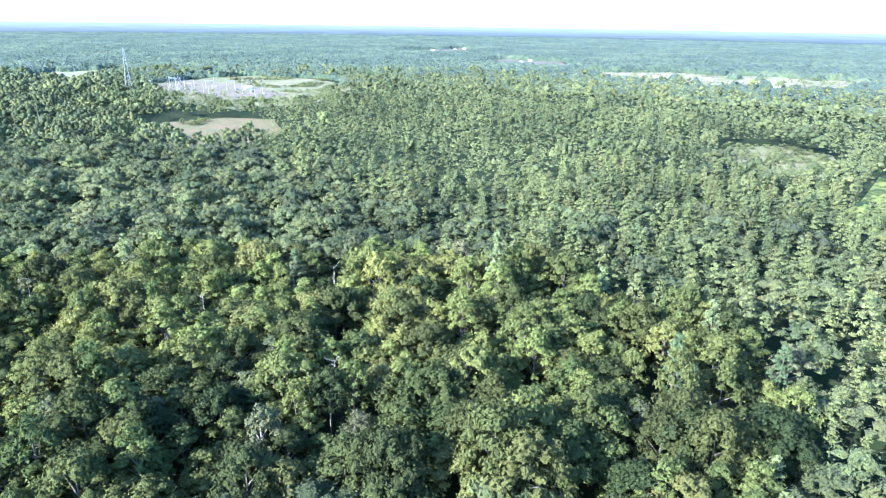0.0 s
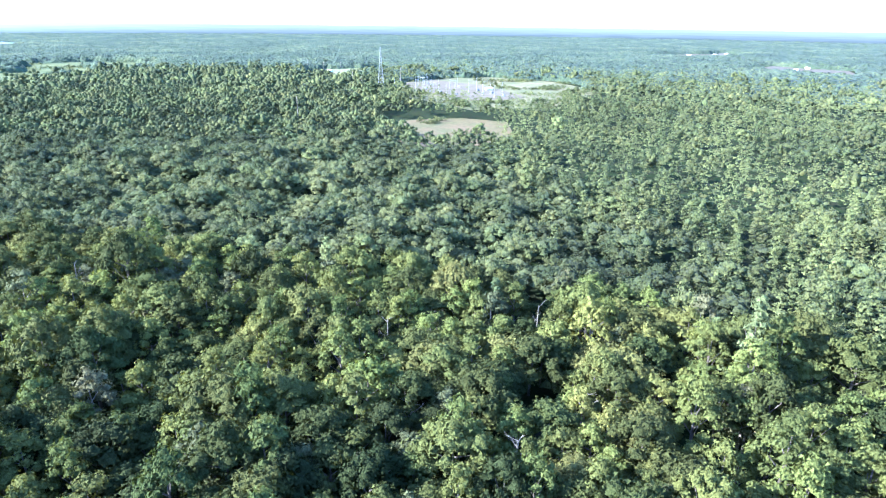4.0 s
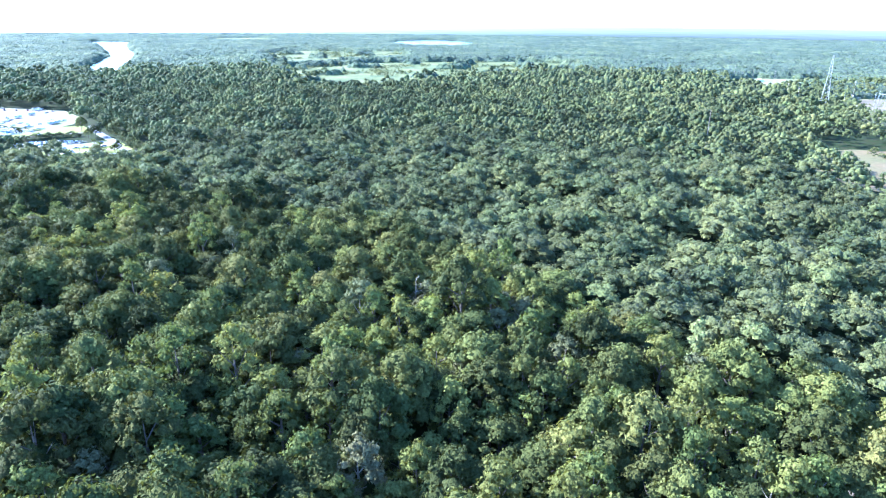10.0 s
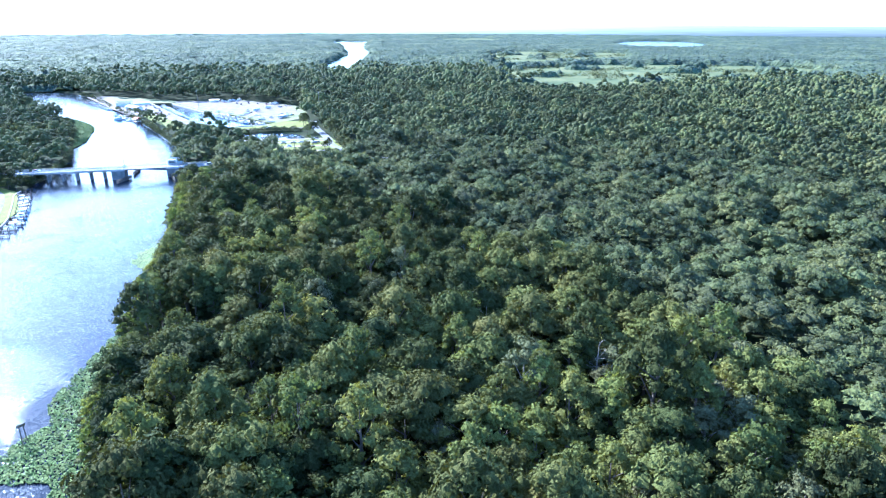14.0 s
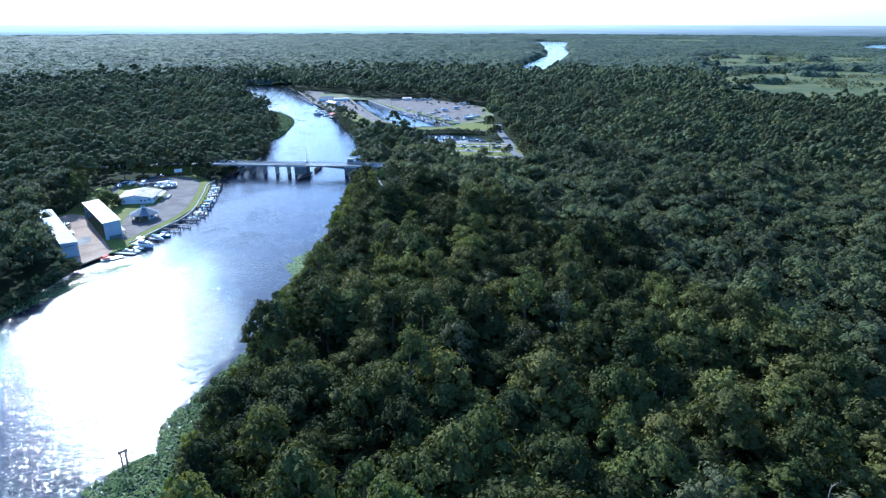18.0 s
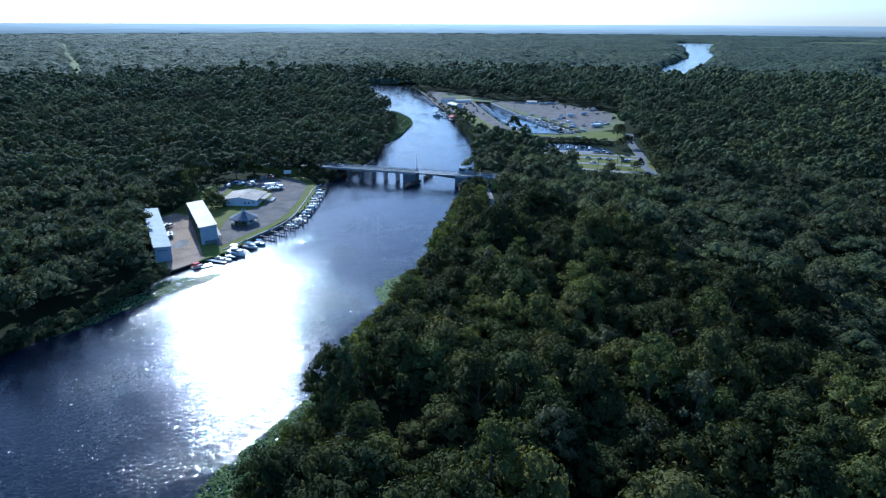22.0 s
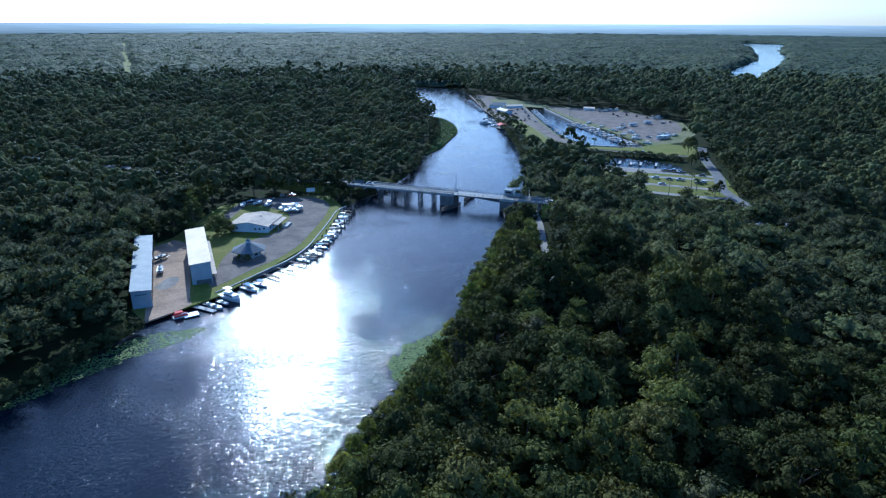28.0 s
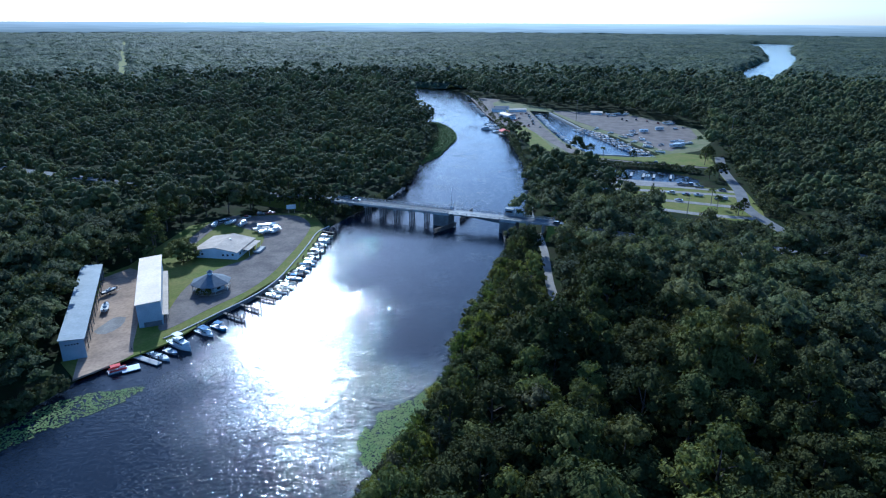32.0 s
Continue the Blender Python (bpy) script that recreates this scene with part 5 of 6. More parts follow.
# boats out of the water
def trailer(x, y, rz):
    t = thing("boat_trailer", x, y, LAND + 0.15, rz, "grey steel boat trailer on the yard", "trailer", "boat trailers")
    for s_ in (-1, 1):
        part("rail", box(bmesh.new(), 0, s_ * 0.7, 0.5, 6.0, 0.1, 0.14), STEEL, t)
        part("wheel", rod(bmesh.new(), (-0.8, s_ * 0.85, 0.33), (-0.8, s_ * 1.05, 0.33), 0.33, 0.33, 12), RUBBER, t)
    for x_ in (-2.6, 0, 2.4):
        part("crossbar", box(bmesh.new(), x_, 0, 0.5, 0.1, 1.5, 0.1), STEEL, t)
    part("tow_bar", box(bmesh.new(), 3.6, 0, 0.5, 1.6, 0.1, 0.1), STEEL, t)


for k, x, y, rz in ((0, -121, 203, 110), (3, -126.5, 217, 60), (0, -108, 303, 60), (1, -101, 301, 80), (0, -90, 292, 10), (4, -86, 289, 30), (1, -82, 291, 70), (2, -84, 295, 60), (0, -115, 300, 100), (3, -112, 306, 30)):
    trailer(x, y, rz)
    moor(k, x, y, rz, LAND + 1.05)


# ---- cars ----
def car(kind, label):
    L, W, H, hood = {"sedan": (4.7, 1.8, 1.42, 0.92), "suv": (4.8, 1.9, 1.75, 1.05), "pickup": (5.6, 1.95, 1.82, 1.1)}[kind]
    t = thing("pickup_truck" if kind == "pickup" else "car", 0, 0, 0, 0, label, "pickup" if kind == "pickup" else "car", "parked cars")
    part("body", box(bmesh.new(), 0, 0, 0.3 + (hood - 0.3) / 2, L, W, hood - 0.3, bevel=0.14), CAR_PAINT, t)
    c0, c1 = {"sedan": (-1.5, 1.0), "suv": (-2.2, 0.95), "pickup": (-0.5, 1.2)}[kind]
    bm = bmesh.new()
    lo = [bm.verts.new((x, y, hood - 0.04)) for x, y in ((c0, -W * 0.46), (c1, -W * 0.46), (c1, W * 0.46), (c0, W * 0.46))]
    hi = [bm.verts.new((x, y, H)) for x, y in ((c0 + 0.35, -W * 0.38), (c1 - 0.6, -W * 0.38), (c1 - 0.6, W * 0.38), (c0 + 0.35, W * 0.38))]
    for i in range(4):
        j = (i + 1) % 4
        bm.faces.new((lo[i], lo[j], hi[j], hi[i]))
    bm.faces.new(hi)
    bmesh.ops.recalc_face_normals(bm, faces=bm.faces[:])
    part("cabin_glass", bm, DARK_GLASS, t)
    part("roof", box(bmesh.new(), (c0 + c1 - 0.25) / 2, 0, H + 0.02, c1 - c0 - 1.0, W * 0.76, 0.07, bevel=0.03), CAR_PAINT, t)
    if kind == "pickup":
        part("load_bed", box(bmesh.new(), -1.7, 0, hood + 0.02, 1.9, W * 0.8, 0.06), RUBBER, t)
    for x_ in (-L * 0.31, L * 0.31):
        for s_ in (-1, 1):
            w_ = part("wheel", rod(bmesh.new(), (x_, s_ * (W / 2 - 0.2), 0.33), (x_, s_ * (W / 2 + 0.01), 0.33), 0.33, 0.33, 12), RUBBER, t)
            part("rim", rod(bmesh.new(), (x_, s_ * (W / 2 + 0.005), 0.33), (x_, s_ * (W / 2 + 0.03), 0.33), 0.2, 0.2, 8), STEEL, w_)
    for s_ in (-1, 1):
        part("headlight", box(bmesh.new(), L / 2 - 0.02, s_ * W * 0.36, hood - 0.25, 0.06, 0.3, 0.14), GEL_WHITE, t)
        part("tail_light", box(bmesh.new(), -L / 2 + 0.02, s_ * W * 0.36, hood - 0.2, 0.06, 0.25, 0.16), CANVAS_RED, t)
    return t


CARS = [car("sedan", "saloon car parked on open ground"), car("suv", "estate car parked on open ground"), car("pickup", "pickup truck parked on open ground")]
cars_used = set()


def park(k, x, y, rz, z=0.24):
    m_ = pose(x, y, LAND + z, 0, 0, rz)
    if k not in cars_used:
        cars_used.add(k)
        CARS[k].matrix_world = m_
        return
    copy_thing(CARS[k], m_)


for k, x, y, rz in ((2, 129, 368, 160), (1, 138, 367, 165), (0, 146, 364, 165), (2, 152.5, 361.5, 160), (1, 161, 353, 150), (1, 164.5, 354, 150), (2, 152, 389, 160), (1, 157, 388, 158), (2, 161, 382.5, 160),
                    (0, 172, 374, 155), (0, 116, 375.5, 168), (0, 137, 351, 165), (1, 190, 655, 75), (0, 178, 685, 70), (2, 188, 665, 70), (1, 202, 662, 70), (0, 210, 651, 70), (2, 234, 640, 65), (0, 233, 612, 65),
                    (2, 182, 521, 20), (1, 155, 452, 160), (0, 224, 628, 65), (1, 218, 640, 65), (2, 178, 591, 10), (1, 75, 655, 60), (0, 80, 668, 60), (2, 84, 620, 75), (1, 70, 690, 60), (0, 86, 700, 60),
                    (0, 92, 705, 60), (2, 93, 690, 70), (1, 92, 676, 65), (0, 93, 660, 80), (2, 91, 645, 70), (1, 90, 630, 75), (0, 94, 612, 80), (2, 77, 690, 20), (2, -93, 321, 10), (1, -97, 319, 15), (0, -103, 313, 60)):
    park(k, x, y, rz)

# vehicles that stand or cross on the bridge
park(0, -47.0, 327.7, -20, 6.0)
park(1, 55.5, 287.5, -20, 5.65)


def camper(x, y, rz, L, label):
    t = thing("camper", x, y, LAND + 0.2, rz, label, "camper", "campers")
    part("body", box(bmesh.new(), 0, 0, 1.75, L, 2.5, 2.5, bevel=0.15), GEL_WHITE, t)
    part("stripe", box(bmesh.new(), 0, 0, 1.4, L * 0.96, 2.53, 0.3), ROOF_BLUE, t)
    for x_ in (-L * 0.25, L * 0.2):
        part("window", box(bmesh.new(), x_, 0, 2.1, 1.1, 2.54, 0.6), DARK_GLASS, t)
    for x_ in (-0.5, 0.5):
        for s_ in (-1, 1):
            part("wheel", rod(bmesh.new(), (x_, s_ * 1.0, 0.38), (x_, s_ * 1.2, 0.38), 0.38, 0.38, 10), RUBBER, t)


camper(-88.5, 294.5, 20, 7.0, "white box trailer beside stored boats"), camper(187, 586, 5, 8.0, "white camper on the gravel lot"), camper(206, 600, 10, 8.0, "white camper on the gravel lot")
camper(192, 514, 15, 11.0, "long pale camper at the edge of the lot"), camper(196, 518, 15, 10.0, "long pale camper at the edge of the lot")

# ---- bridge ----
BX, BY, BA = -3.0, 311.7, math.degrees(math.atan2(-41.5, 114))
bridge = thing("road_bridge", BX, BY, 0, BA, "low concrete road bridge with a steel bascule span", "bridge")
HALF = 60.5
DECK_Z = 7.0
part("approach_deck", box(bmesh.new(), (-HALF + 7) / 2, 0, DECK_Z - 0.45, HALF + 7, 8.6, 0.5), CONCRETE, bridge)
part("approach_deck", box(bmesh.new(), (HALF + 35) / 2, 0, DECK_Z - 0.45, HALF - 35, 8.6, 0.5), CONCRETE, bridge)
part("bascule_deck", box(bmesh.new(), 21, 0, DECK_Z - 0.38, 28, 8.0, 0.36), DARK_STEEL, bridge, "dark steel grid deck")
part("roadway", box(bmesh.new(), (-HALF + 7) / 2, 0, DECK_Z - 0.16, HALF + 7, 6.8, 0.08), ASPHALT, bridge)
part("roadway", box(bmesh.new(), (HALF + 35) / 2, 0, DECK_Z - 0.16, HALF - 35, 6.8, 0.08), ASPHALT, bridge)
for s in (-1, 1):
    for k in range(5):
        part("span_beam", box(bmesh.new(), -HALF + 6.5 + k * 13.4, s * 3.1, DECK_Z - 1.05, 13.2, 0.5, 0.75), CONCRETE, bridge)
    part("curb", box(bmesh.new(), (-HALF + 7) / 2, s * 3.75, DECK_Z - 0.05, HALF + 7, 0.7, 0.3), CONCRETE, bridge)
    part("curb", box(bmesh.new(), (HALF + 35) / 2, s * 3.75, DECK_Z - 0.05, HALF - 35, 0.7, 0.3), CONCRETE, bridge)
    bm = bmesh.new()  # bascule girder, deeper towards its pier
    pts = [(7, DECK_Z - 0.5), (35, DECK_Z - 0.5), (35, DECK_Z - 2.6), (30, DECK_Z - 2.2), (21, DECK_Z - 1.3), (7, DECK_Z - 1.1)]
    f0 = [bm.verts.new((x_, s * 3.0 - 0.15, z_)) for x_, z_ in pts]
    f1 = [bm.verts.new((x_, s * 3.0 + 0.15, z_)) for x_, z_ in pts]
    bm.faces.new(f0), bm.faces.new(f1[::-1])
    for i in range(6):
        j = (i + 1) % 6
        bm.faces.new((f0[i], f1[i], f1[j], f0[j]))
    bmesh.ops.recalc_face_normals(bm, faces=bm.faces[:])
    part("bascule_girder", bm, DARK_STEEL, bridge)
    for x0, x1, m_ in ((-HALF, 7, CONCRETE), (7.3, 34.7, DARK_STEEL), (35, HALF, CONCRETE)):
        for z_ in (DECK_Z + 0.45, DECK_Z + 0.95):
            part("rail", box(bmesh.new(), (x0 + x1) / 2, s * 4.1, z_, x1 - x0, 0.14, 0.16 if m_ is CONCRETE else 0.1), m_, bridge)
        n_ = int((x1 - x0) / 2.4)
        for k in range(n_ + 1):
            part("rail_post", box(bmesh.new(), x0 + 0.1 + (x1 - x0 - 0.2) * k / n_, s * 4.1, DECK_Z + 0.45, 0.26, 0.24, 1.1), m_, bridge)
for k, x_ in enumerate((-58, -49, -40, -31.3, -22.8, -14.2, -5.8)):
    cap = part("pile_cap", box(bmesh.new(), x_, 0, DECK_Z - 1.75, 1.1, 8.2, 0.7), CONCRETE, bridge)
    for y_ in (-3.3, -1.1, 1.1, 3.3):
        part("column", box(bmesh.new(), x_, y_, 1.7, 0.5, 0.5, 7.4), PIER_CONCRETE, bridge)
for x_, w_ in ((3.6, 8.4), (38.6, 8.0)):
    part("pier", box(bmesh.new(), x_, 0, 2.2, w_, 9.4, 8.0, bevel=0.15), PIER_CONCRETE, bridge, "massive stained concrete bascule pier")
    part("pier_cap", box(bmesh.new(), x_, 0, DECK_Z - 0.95, w_ + 0.5, 9.8, 0.5), CONCRETE, bridge)
for x_ in (48, 56):
    for y_ in (-3, 0, 3):
        part("column", box(bmesh.new(), x_, y_, 2.5, 0.6, 0.6, 6.6), CONCRETE, bridge)
part("light_mast", rod(bmesh.new(), (6.0, 4.6, DECK_Z - 0.4), (6.0, 4.6, DECK_Z + 10.5), 0.16, 0.07, 8), STEEL, bridge)
part("gate_arm", rod(bmesh.new(), (6.0, 4.4, DECK_Z + 1.0), (7.4, 4.4, DECK_Z + 4.0), 0.1, 0.06, 6), STEEL, bridge)
part("gate_box", box(bmesh.new(), 6.0, 4.5, DECK_Z + 0.5, 0.9, 0.7, 1.5, bevel=0.06), GEL_WHITE, bridge)
tender = part("tender_house", box(bmesh.new(), 37.0, 6.6, DECK_Z + 1.1, 4.6, 3.2, 3.0), WALL_BLUE, bridge, "small pale blue bridge keeper's house")
part("roof", box(bmesh.new(), 37.0, 6.6, DECK_Z + 2.72, 5.0, 3.6, 0.22), ROOF_BLUE, tender)
part("window", box(bmesh.new(), 37.0, 4.98, DECK_Z + 1.5, 3.6, 0.06, 1.0), DARK_GLASS, tender)
part("tender_house", box(bmesh.new(), 42.0, 6.4, DECK_Z + 0.9, 3.4, 2.8, 2.6), WALL_BLUE, bridge)
part("pole", rod(bmesh.new(), (44.5, 6, DECK_Z - 0.5), (44.5, 6, DECK_Z + 8), 0.12, 0.07, 7), STEEL, bridge)


def fender(x0, y0, x1, y1):
    t = thing("timber_fender", label="dark timber fender wall guiding boats through the bridge", category="fender", group="bridge fenders")
    d_ = Vector((x1 - x0, y1 - y0, 0))
    n_ = int(d_.length / 1.6)
    for k in range(n_ + 1):
        p = Vector((x0, y0, 0)) + d_ * k / n_
        part("mooring_post", rod(bmesh.new(), (p.x, p.y, -2), (p.x, p.y, 2.5), 0.22, 0.2, 7), DARK_TIMBER, t)
    a = math.degrees(math.atan2(d_.y, d_.x))
    for z_ in (0.5, 1.1, 1.7, 2.3):
        part("waling", box(bmesh.new(), (x0 + x1) / 2, (y0 + y1) / 2, z_, d_.length + 0.6, 0.5, 0.34, rz=a), DARK_TIMBER, t)


fender(6.5, 305, -4.3, 293.5), fender(29.5, 298, 29.6, 280), fender(9, 313, 16, 330), fender(33, 305, 43, 322)
sw = thing("river_wall", label="pale concrete river wall beside the bridge", category="river wall", kind="structure")
for p, q in (((47, 309), (49.5, 333)), ((49.5, 333), (54.5, 356))):
    a = math.degrees(math.atan2(q[1] - p[1], q[0] - p[0]))
    part("wall_panel", box(bmesh.new(), (p[0] + q[0]) / 2, (p[1] + q[1]) / 2, 0.6, math.dist(p, q), 0.5, 2.6, rz=a), CONCRETE, sw)

# ---- marina across the bridge ----


def long_roof(x, y, rz, w, d_, h, roof_mat, label):
    t = thing("marina_building", x, y, LAND + 0.1, rz, label, "building", "marina buildings")
    for nm, a in (("wall", (0, -d_ / 2 + 0.1, h / 2, w, 0.2, h)), ("wall", (0, d_ / 2 - 0.1, h / 2, w, 0.2, h)), ("wall", (-w / 2 + 0.1, 0, h / 2, 0.2, d_ - 0.4, h)), ("wall", (w / 2 - 0.1, 0, h / 2, 0.2, d_ - 0.4, h))):
        part(nm, box(bmesh.new(), *a), WALL_WHITE, t)
    part("roof", gable(bmesh.new(), w, d_, h, h + w * 0.16, 0.5), roof_mat, t)
    for k in range(max(1, int(w / 4))):
        window(t, -w / 2 + 2 + k * 4, -d_ / 2 - 0.02, 1.6, 1.2, 1.0, 0)
    return t


long_roof(68, 676, 20, 9, 22, 3.6, ROOF_WHITE, "white gabled marina store"), long_roof(84, 724, 100, 6, 20, 2.5, ROOF_WHITE, "long low white marina roof"), long_roof(63, 722, 80, 7, 16, 3.2, ROOF_GREY, "low grey-roofed marina house")
long_roof(68, 742, 95, 8, 16, 2.6, ROOF_GREY, "low grey-roofed marina house by the docks"), long_roof(170, 704, 75, 7, 12, 2.5, ROOF_WHITE, "white-roofed store at the edge of the lot")
fuel = thing("dock_shelter", 56, 578, 0, 12, "red-roofed fuel dock shelter on the river", "shelter")
part("dock_deck", box(bmesh.new(), 0, 0, 0.7, 9, 12, 0.3), TIMBER, fuel)
part("roof", gable(bmesh.new(), 7.5, 9, 3.6, 5.0, 0.3), CANVAS_RED, fuel)
for x_ in (-3.2, 3.2):
    for y_ in (-4, 4):
        part("post", box(bmesh.new(), x_, y_, 2.2, 0.2, 0.2, 3.0), WALL_WHITE, fuel)
part("kiosk", box(bmesh.new(), 0, 0, 2.0, 3.0, 4.0, 2.4), WALL_WHITE, fuel)
for x, y, rz, L_ in ((47, 612, 170, 13), (50, 632, 172, 14), (44, 718, 172, 14), (41, 734, 172, 14), (40, 750, 172, 14), (37, 765, 172, 14), (35, 780, 172, 14), (33, 796, 172, 14), (31, 810, 172, 14)):
    t = thing("marina_dock", x, y, 0, rz, "timber marina dock with mooring posts", "dock", "marina docks")
    part("deck", box(bmesh.new(), 0, 0, 0.8, L_, 2.0, 0.2), TIMBER, t)
    for k in range(5):
        part("mooring_post", rod(bmesh.new(), (-L_ / 2 + L_ * k / 4, 1.1, -2), (-L_ / 2 + L_ * k / 4, 1.1, 2.4), 0.16, 0.15, 6), DARK_TIMBER, t)
big2 = copy_thing(big, pose(42, 607, 0.1, 0, 0, 175))
for k, x, y, rz in ((1, 50, 592, 0), (0, 45, 640, 170), (1, 44, 700, 170), (4, 43, 712, 170), (0, 42, 726, 172), (1, 40, 740, 172), (4, 39, 755, 172), (0, 37, 775, 172), (1, 35, 790, 172)):
    moor(k, x, y, rz)
r_ = random.Random(9)
for k in range(34):  # along the near side of the long basin
    u = k / 33
    x, y = np.interp(u, [0, 0.5, 1], [104.5, 105, 110]), 700 - 196 * u
    moor(r_.choice([0, 1, 1, 4, 2, 3]), x + r_.uniform(0, 1.5), y, r_.choice([0, 180]) + r_.uniform(-8, 8))
for k in range(11):  # jetties and boats on the far side
    u = k / 10
    x, y = np.interp(u, [0, 0.3, 1], [138, 149, 163]), 598 - 110 * u
    t = thing("marina_dock", x - 6, y, 0, 196, "timber marina dock with mooring posts", "dock", "marina docks")
    part("deck", box(bmesh.new(), 0, 0, 0.8, 15, 1.4, 0.2), TIMBER, t)
    for j in range(4):
        part("mooring_post", rod(bmesh.new(), (-6.5 + 4.3 * j, 0.9, -2), (-6.5 + 4.3 * j, 0.9, 2.4), 0.16, 0.15, 6), DARK_TIMBER, t)
    for j in range(4):
        moor(r_.choice([0, 1, 1, 4, 4, 3, 2]), x - 12 + j * 3.6, y + 5.0 + r_.uniform(-0.4, 0.4) - 0.9 * j, 16 + 90 + r_.choice([0, 180]) + r_.uniform(-10, 10))
    if k % 2 == 0:
        moor(r_.choice([0, 1, 4]), x + 9, y + 4, r_.uniform(0, 360), LAND + 0.5)
for x, y in ((129, 420), (136.5, 417), (143, 415), (153.5, 412.5)):
    t = thing("ramp_pier", x, y, 0, 70, "short grey boat ramp pier", "pier", "ramp piers")
    part("deck", box(bmesh.new(), 0, 0, 0.8, 11, 1.6, 0.2), CONCRETE, t)
    for j in (-4.5, 0, 4.5):
        part("mooring_post", rod(bmesh.new(), (j, 0.9, -2), (j, 0.9, 1.8), 0.15, 0.15, 6), DARK_TIMBER, t)
moor(0, 139.5, 417.5, 70), moor(1, 104, 430, 120), moor(3, 107, 428, 120)
bulk = thing("basin_wall", label="pale concrete wall along the boat basin", category="basin wall", kind="structure")
for p, q in (((120, 716), (128, 650)), ((128, 650), (133, 606)), ((133, 606), (150, 568)), ((118, 484.5), (143, 479)), ((143, 479), (163.5, 474))):
    a = math.degrees(math.atan2(q[1] - p[1], q[0] - p[0]))
    part("wall_panel", box(bmesh.new(), (p[0] + q[0]) / 2, (p[1] + q[1]) / 2, 0.5, math.dist(p, q), 1.2, 2.2, rz=a), CONCRETE, bulk)
# boats stored on the lot
for k in range(26):
    x, y = r_.choice([(r_.uniform(222, 238), r_.uniform(590, 650)), (r_.uniform(196, 214), r_.uniform(520, 545)), (r_.uniform(170, 205), r_.uniform(688, 706)), (r_.uniform(165, 178), r_.uniform(510, 575))])
    moor(r_.choice([0, 1, 4, 3]), x, y, r_.uniform(0, 360), LAND + 0.5)


def utility_pole(x, y, h, label, arms=1, rz=0):
    t = thing("utility_pole", x, y, LAND - 0.1, rz, label, "pole", "utility poles")
    part("pole", rod(bmesh.new(), (0, 0, 0), (0, 0, h), 0.32 if h > 16 else 0.2, 0.16 if h > 16 else 0.13, 8), PALE_BARK if h > 16 else TIMBER, t)
    for k in range(arms):
        part("crossarm", box(bmesh.new(), 0, 0, h - 0.6 - 1.6 * k, 3.0, 0.16, 0.2), TIMBER, t)
        for x_ in (-1.3, 0, 1.3):
            part("insulator", rod(bmesh.new(), (x_, 0, h - 0.5 - 1.6 * k), (x_, 0, h - 0.15 - 1.6 * k), 0.09, 0.06, 6), GEL_DARK, t)


utility_pole(137, 652, 22, "tall weathered pole beside the basin"), utility_pole(238, 518, 26, "tall grey steel pole at the wood's edge")
utility_pole(476, -49.5, 34, "tall pale power line pole rising from the woods", 2, 20)
utility_pole(130, 319, 11, "timber utility pole by the parking lane")

# ---- power line and substation ----
GREY_STEEL = mat("dull_grey_steel", (0.22, 0.22, 0.215), 0.6, metal=0.2, second=(0.17, 0.17, 0.165), scale=0.6, grain=0.1)
tower = thing("lattice_tower", 820, -95, LAND, 12, "tall pale steel lattice power line tower", "tower")
H_ = 68.0


def half_w(z):
    return np.interp(z, [0, 40, 68], [5.2, 1.9, 0.6])


for sx, sy in ((-1, -1), (1, -1), (1, 1), (-1, 1)):
    part("leg", rod(rod(bmesh.new(), (sx * 5.2, sy * 5.2, -0.3), (sx * 1.9, sy * 1.9, 40), 0.24, 0.18, 6), (sx * 1.9, sy * 1.9, 40), (sx * 0.6, sy * 0.6, H_), 0.18, 0.12, 6), GREY_STEEL, tower)
zs = [0, 8, 15, 21, 27, 32, 36, 40, 44, 48, 52, 56, 60, 64, 68]
for z0, z1 in zip(zs, zs[1:]):
    a, b = float(half_w(z0)), float(half_w(z1))
    for p, q in (((-1, -1), (1, -1)), ((1, -1), (1, 1)), ((1, 1), (-1, 1)), ((-1, 1), (-1, -1))):
        part("brace", rod(bmesh.new(), (p[0] * a, p[1] * a, z0), (q[0] * b, q[1] * b, z1), 0.08, 0.08, 5), GREY_STEEL, tower)
        part("brace", rod(bmesh.new(), (q[0] * a, q[1] * a, z0), (p[0] * b, p[1] * b, z1), 0.08, 0.08, 5), GREY_STEEL, tower)
for z_ in (46, 54, 62):
    for s in (-1, 1):
        part("crossarm", rod(bmesh.new(), (s * 0.8, 0, z_ + 0.8), (s * 6.5, 0, z_), 0.2, 0.1, 6), GREY_STEEL, tower)
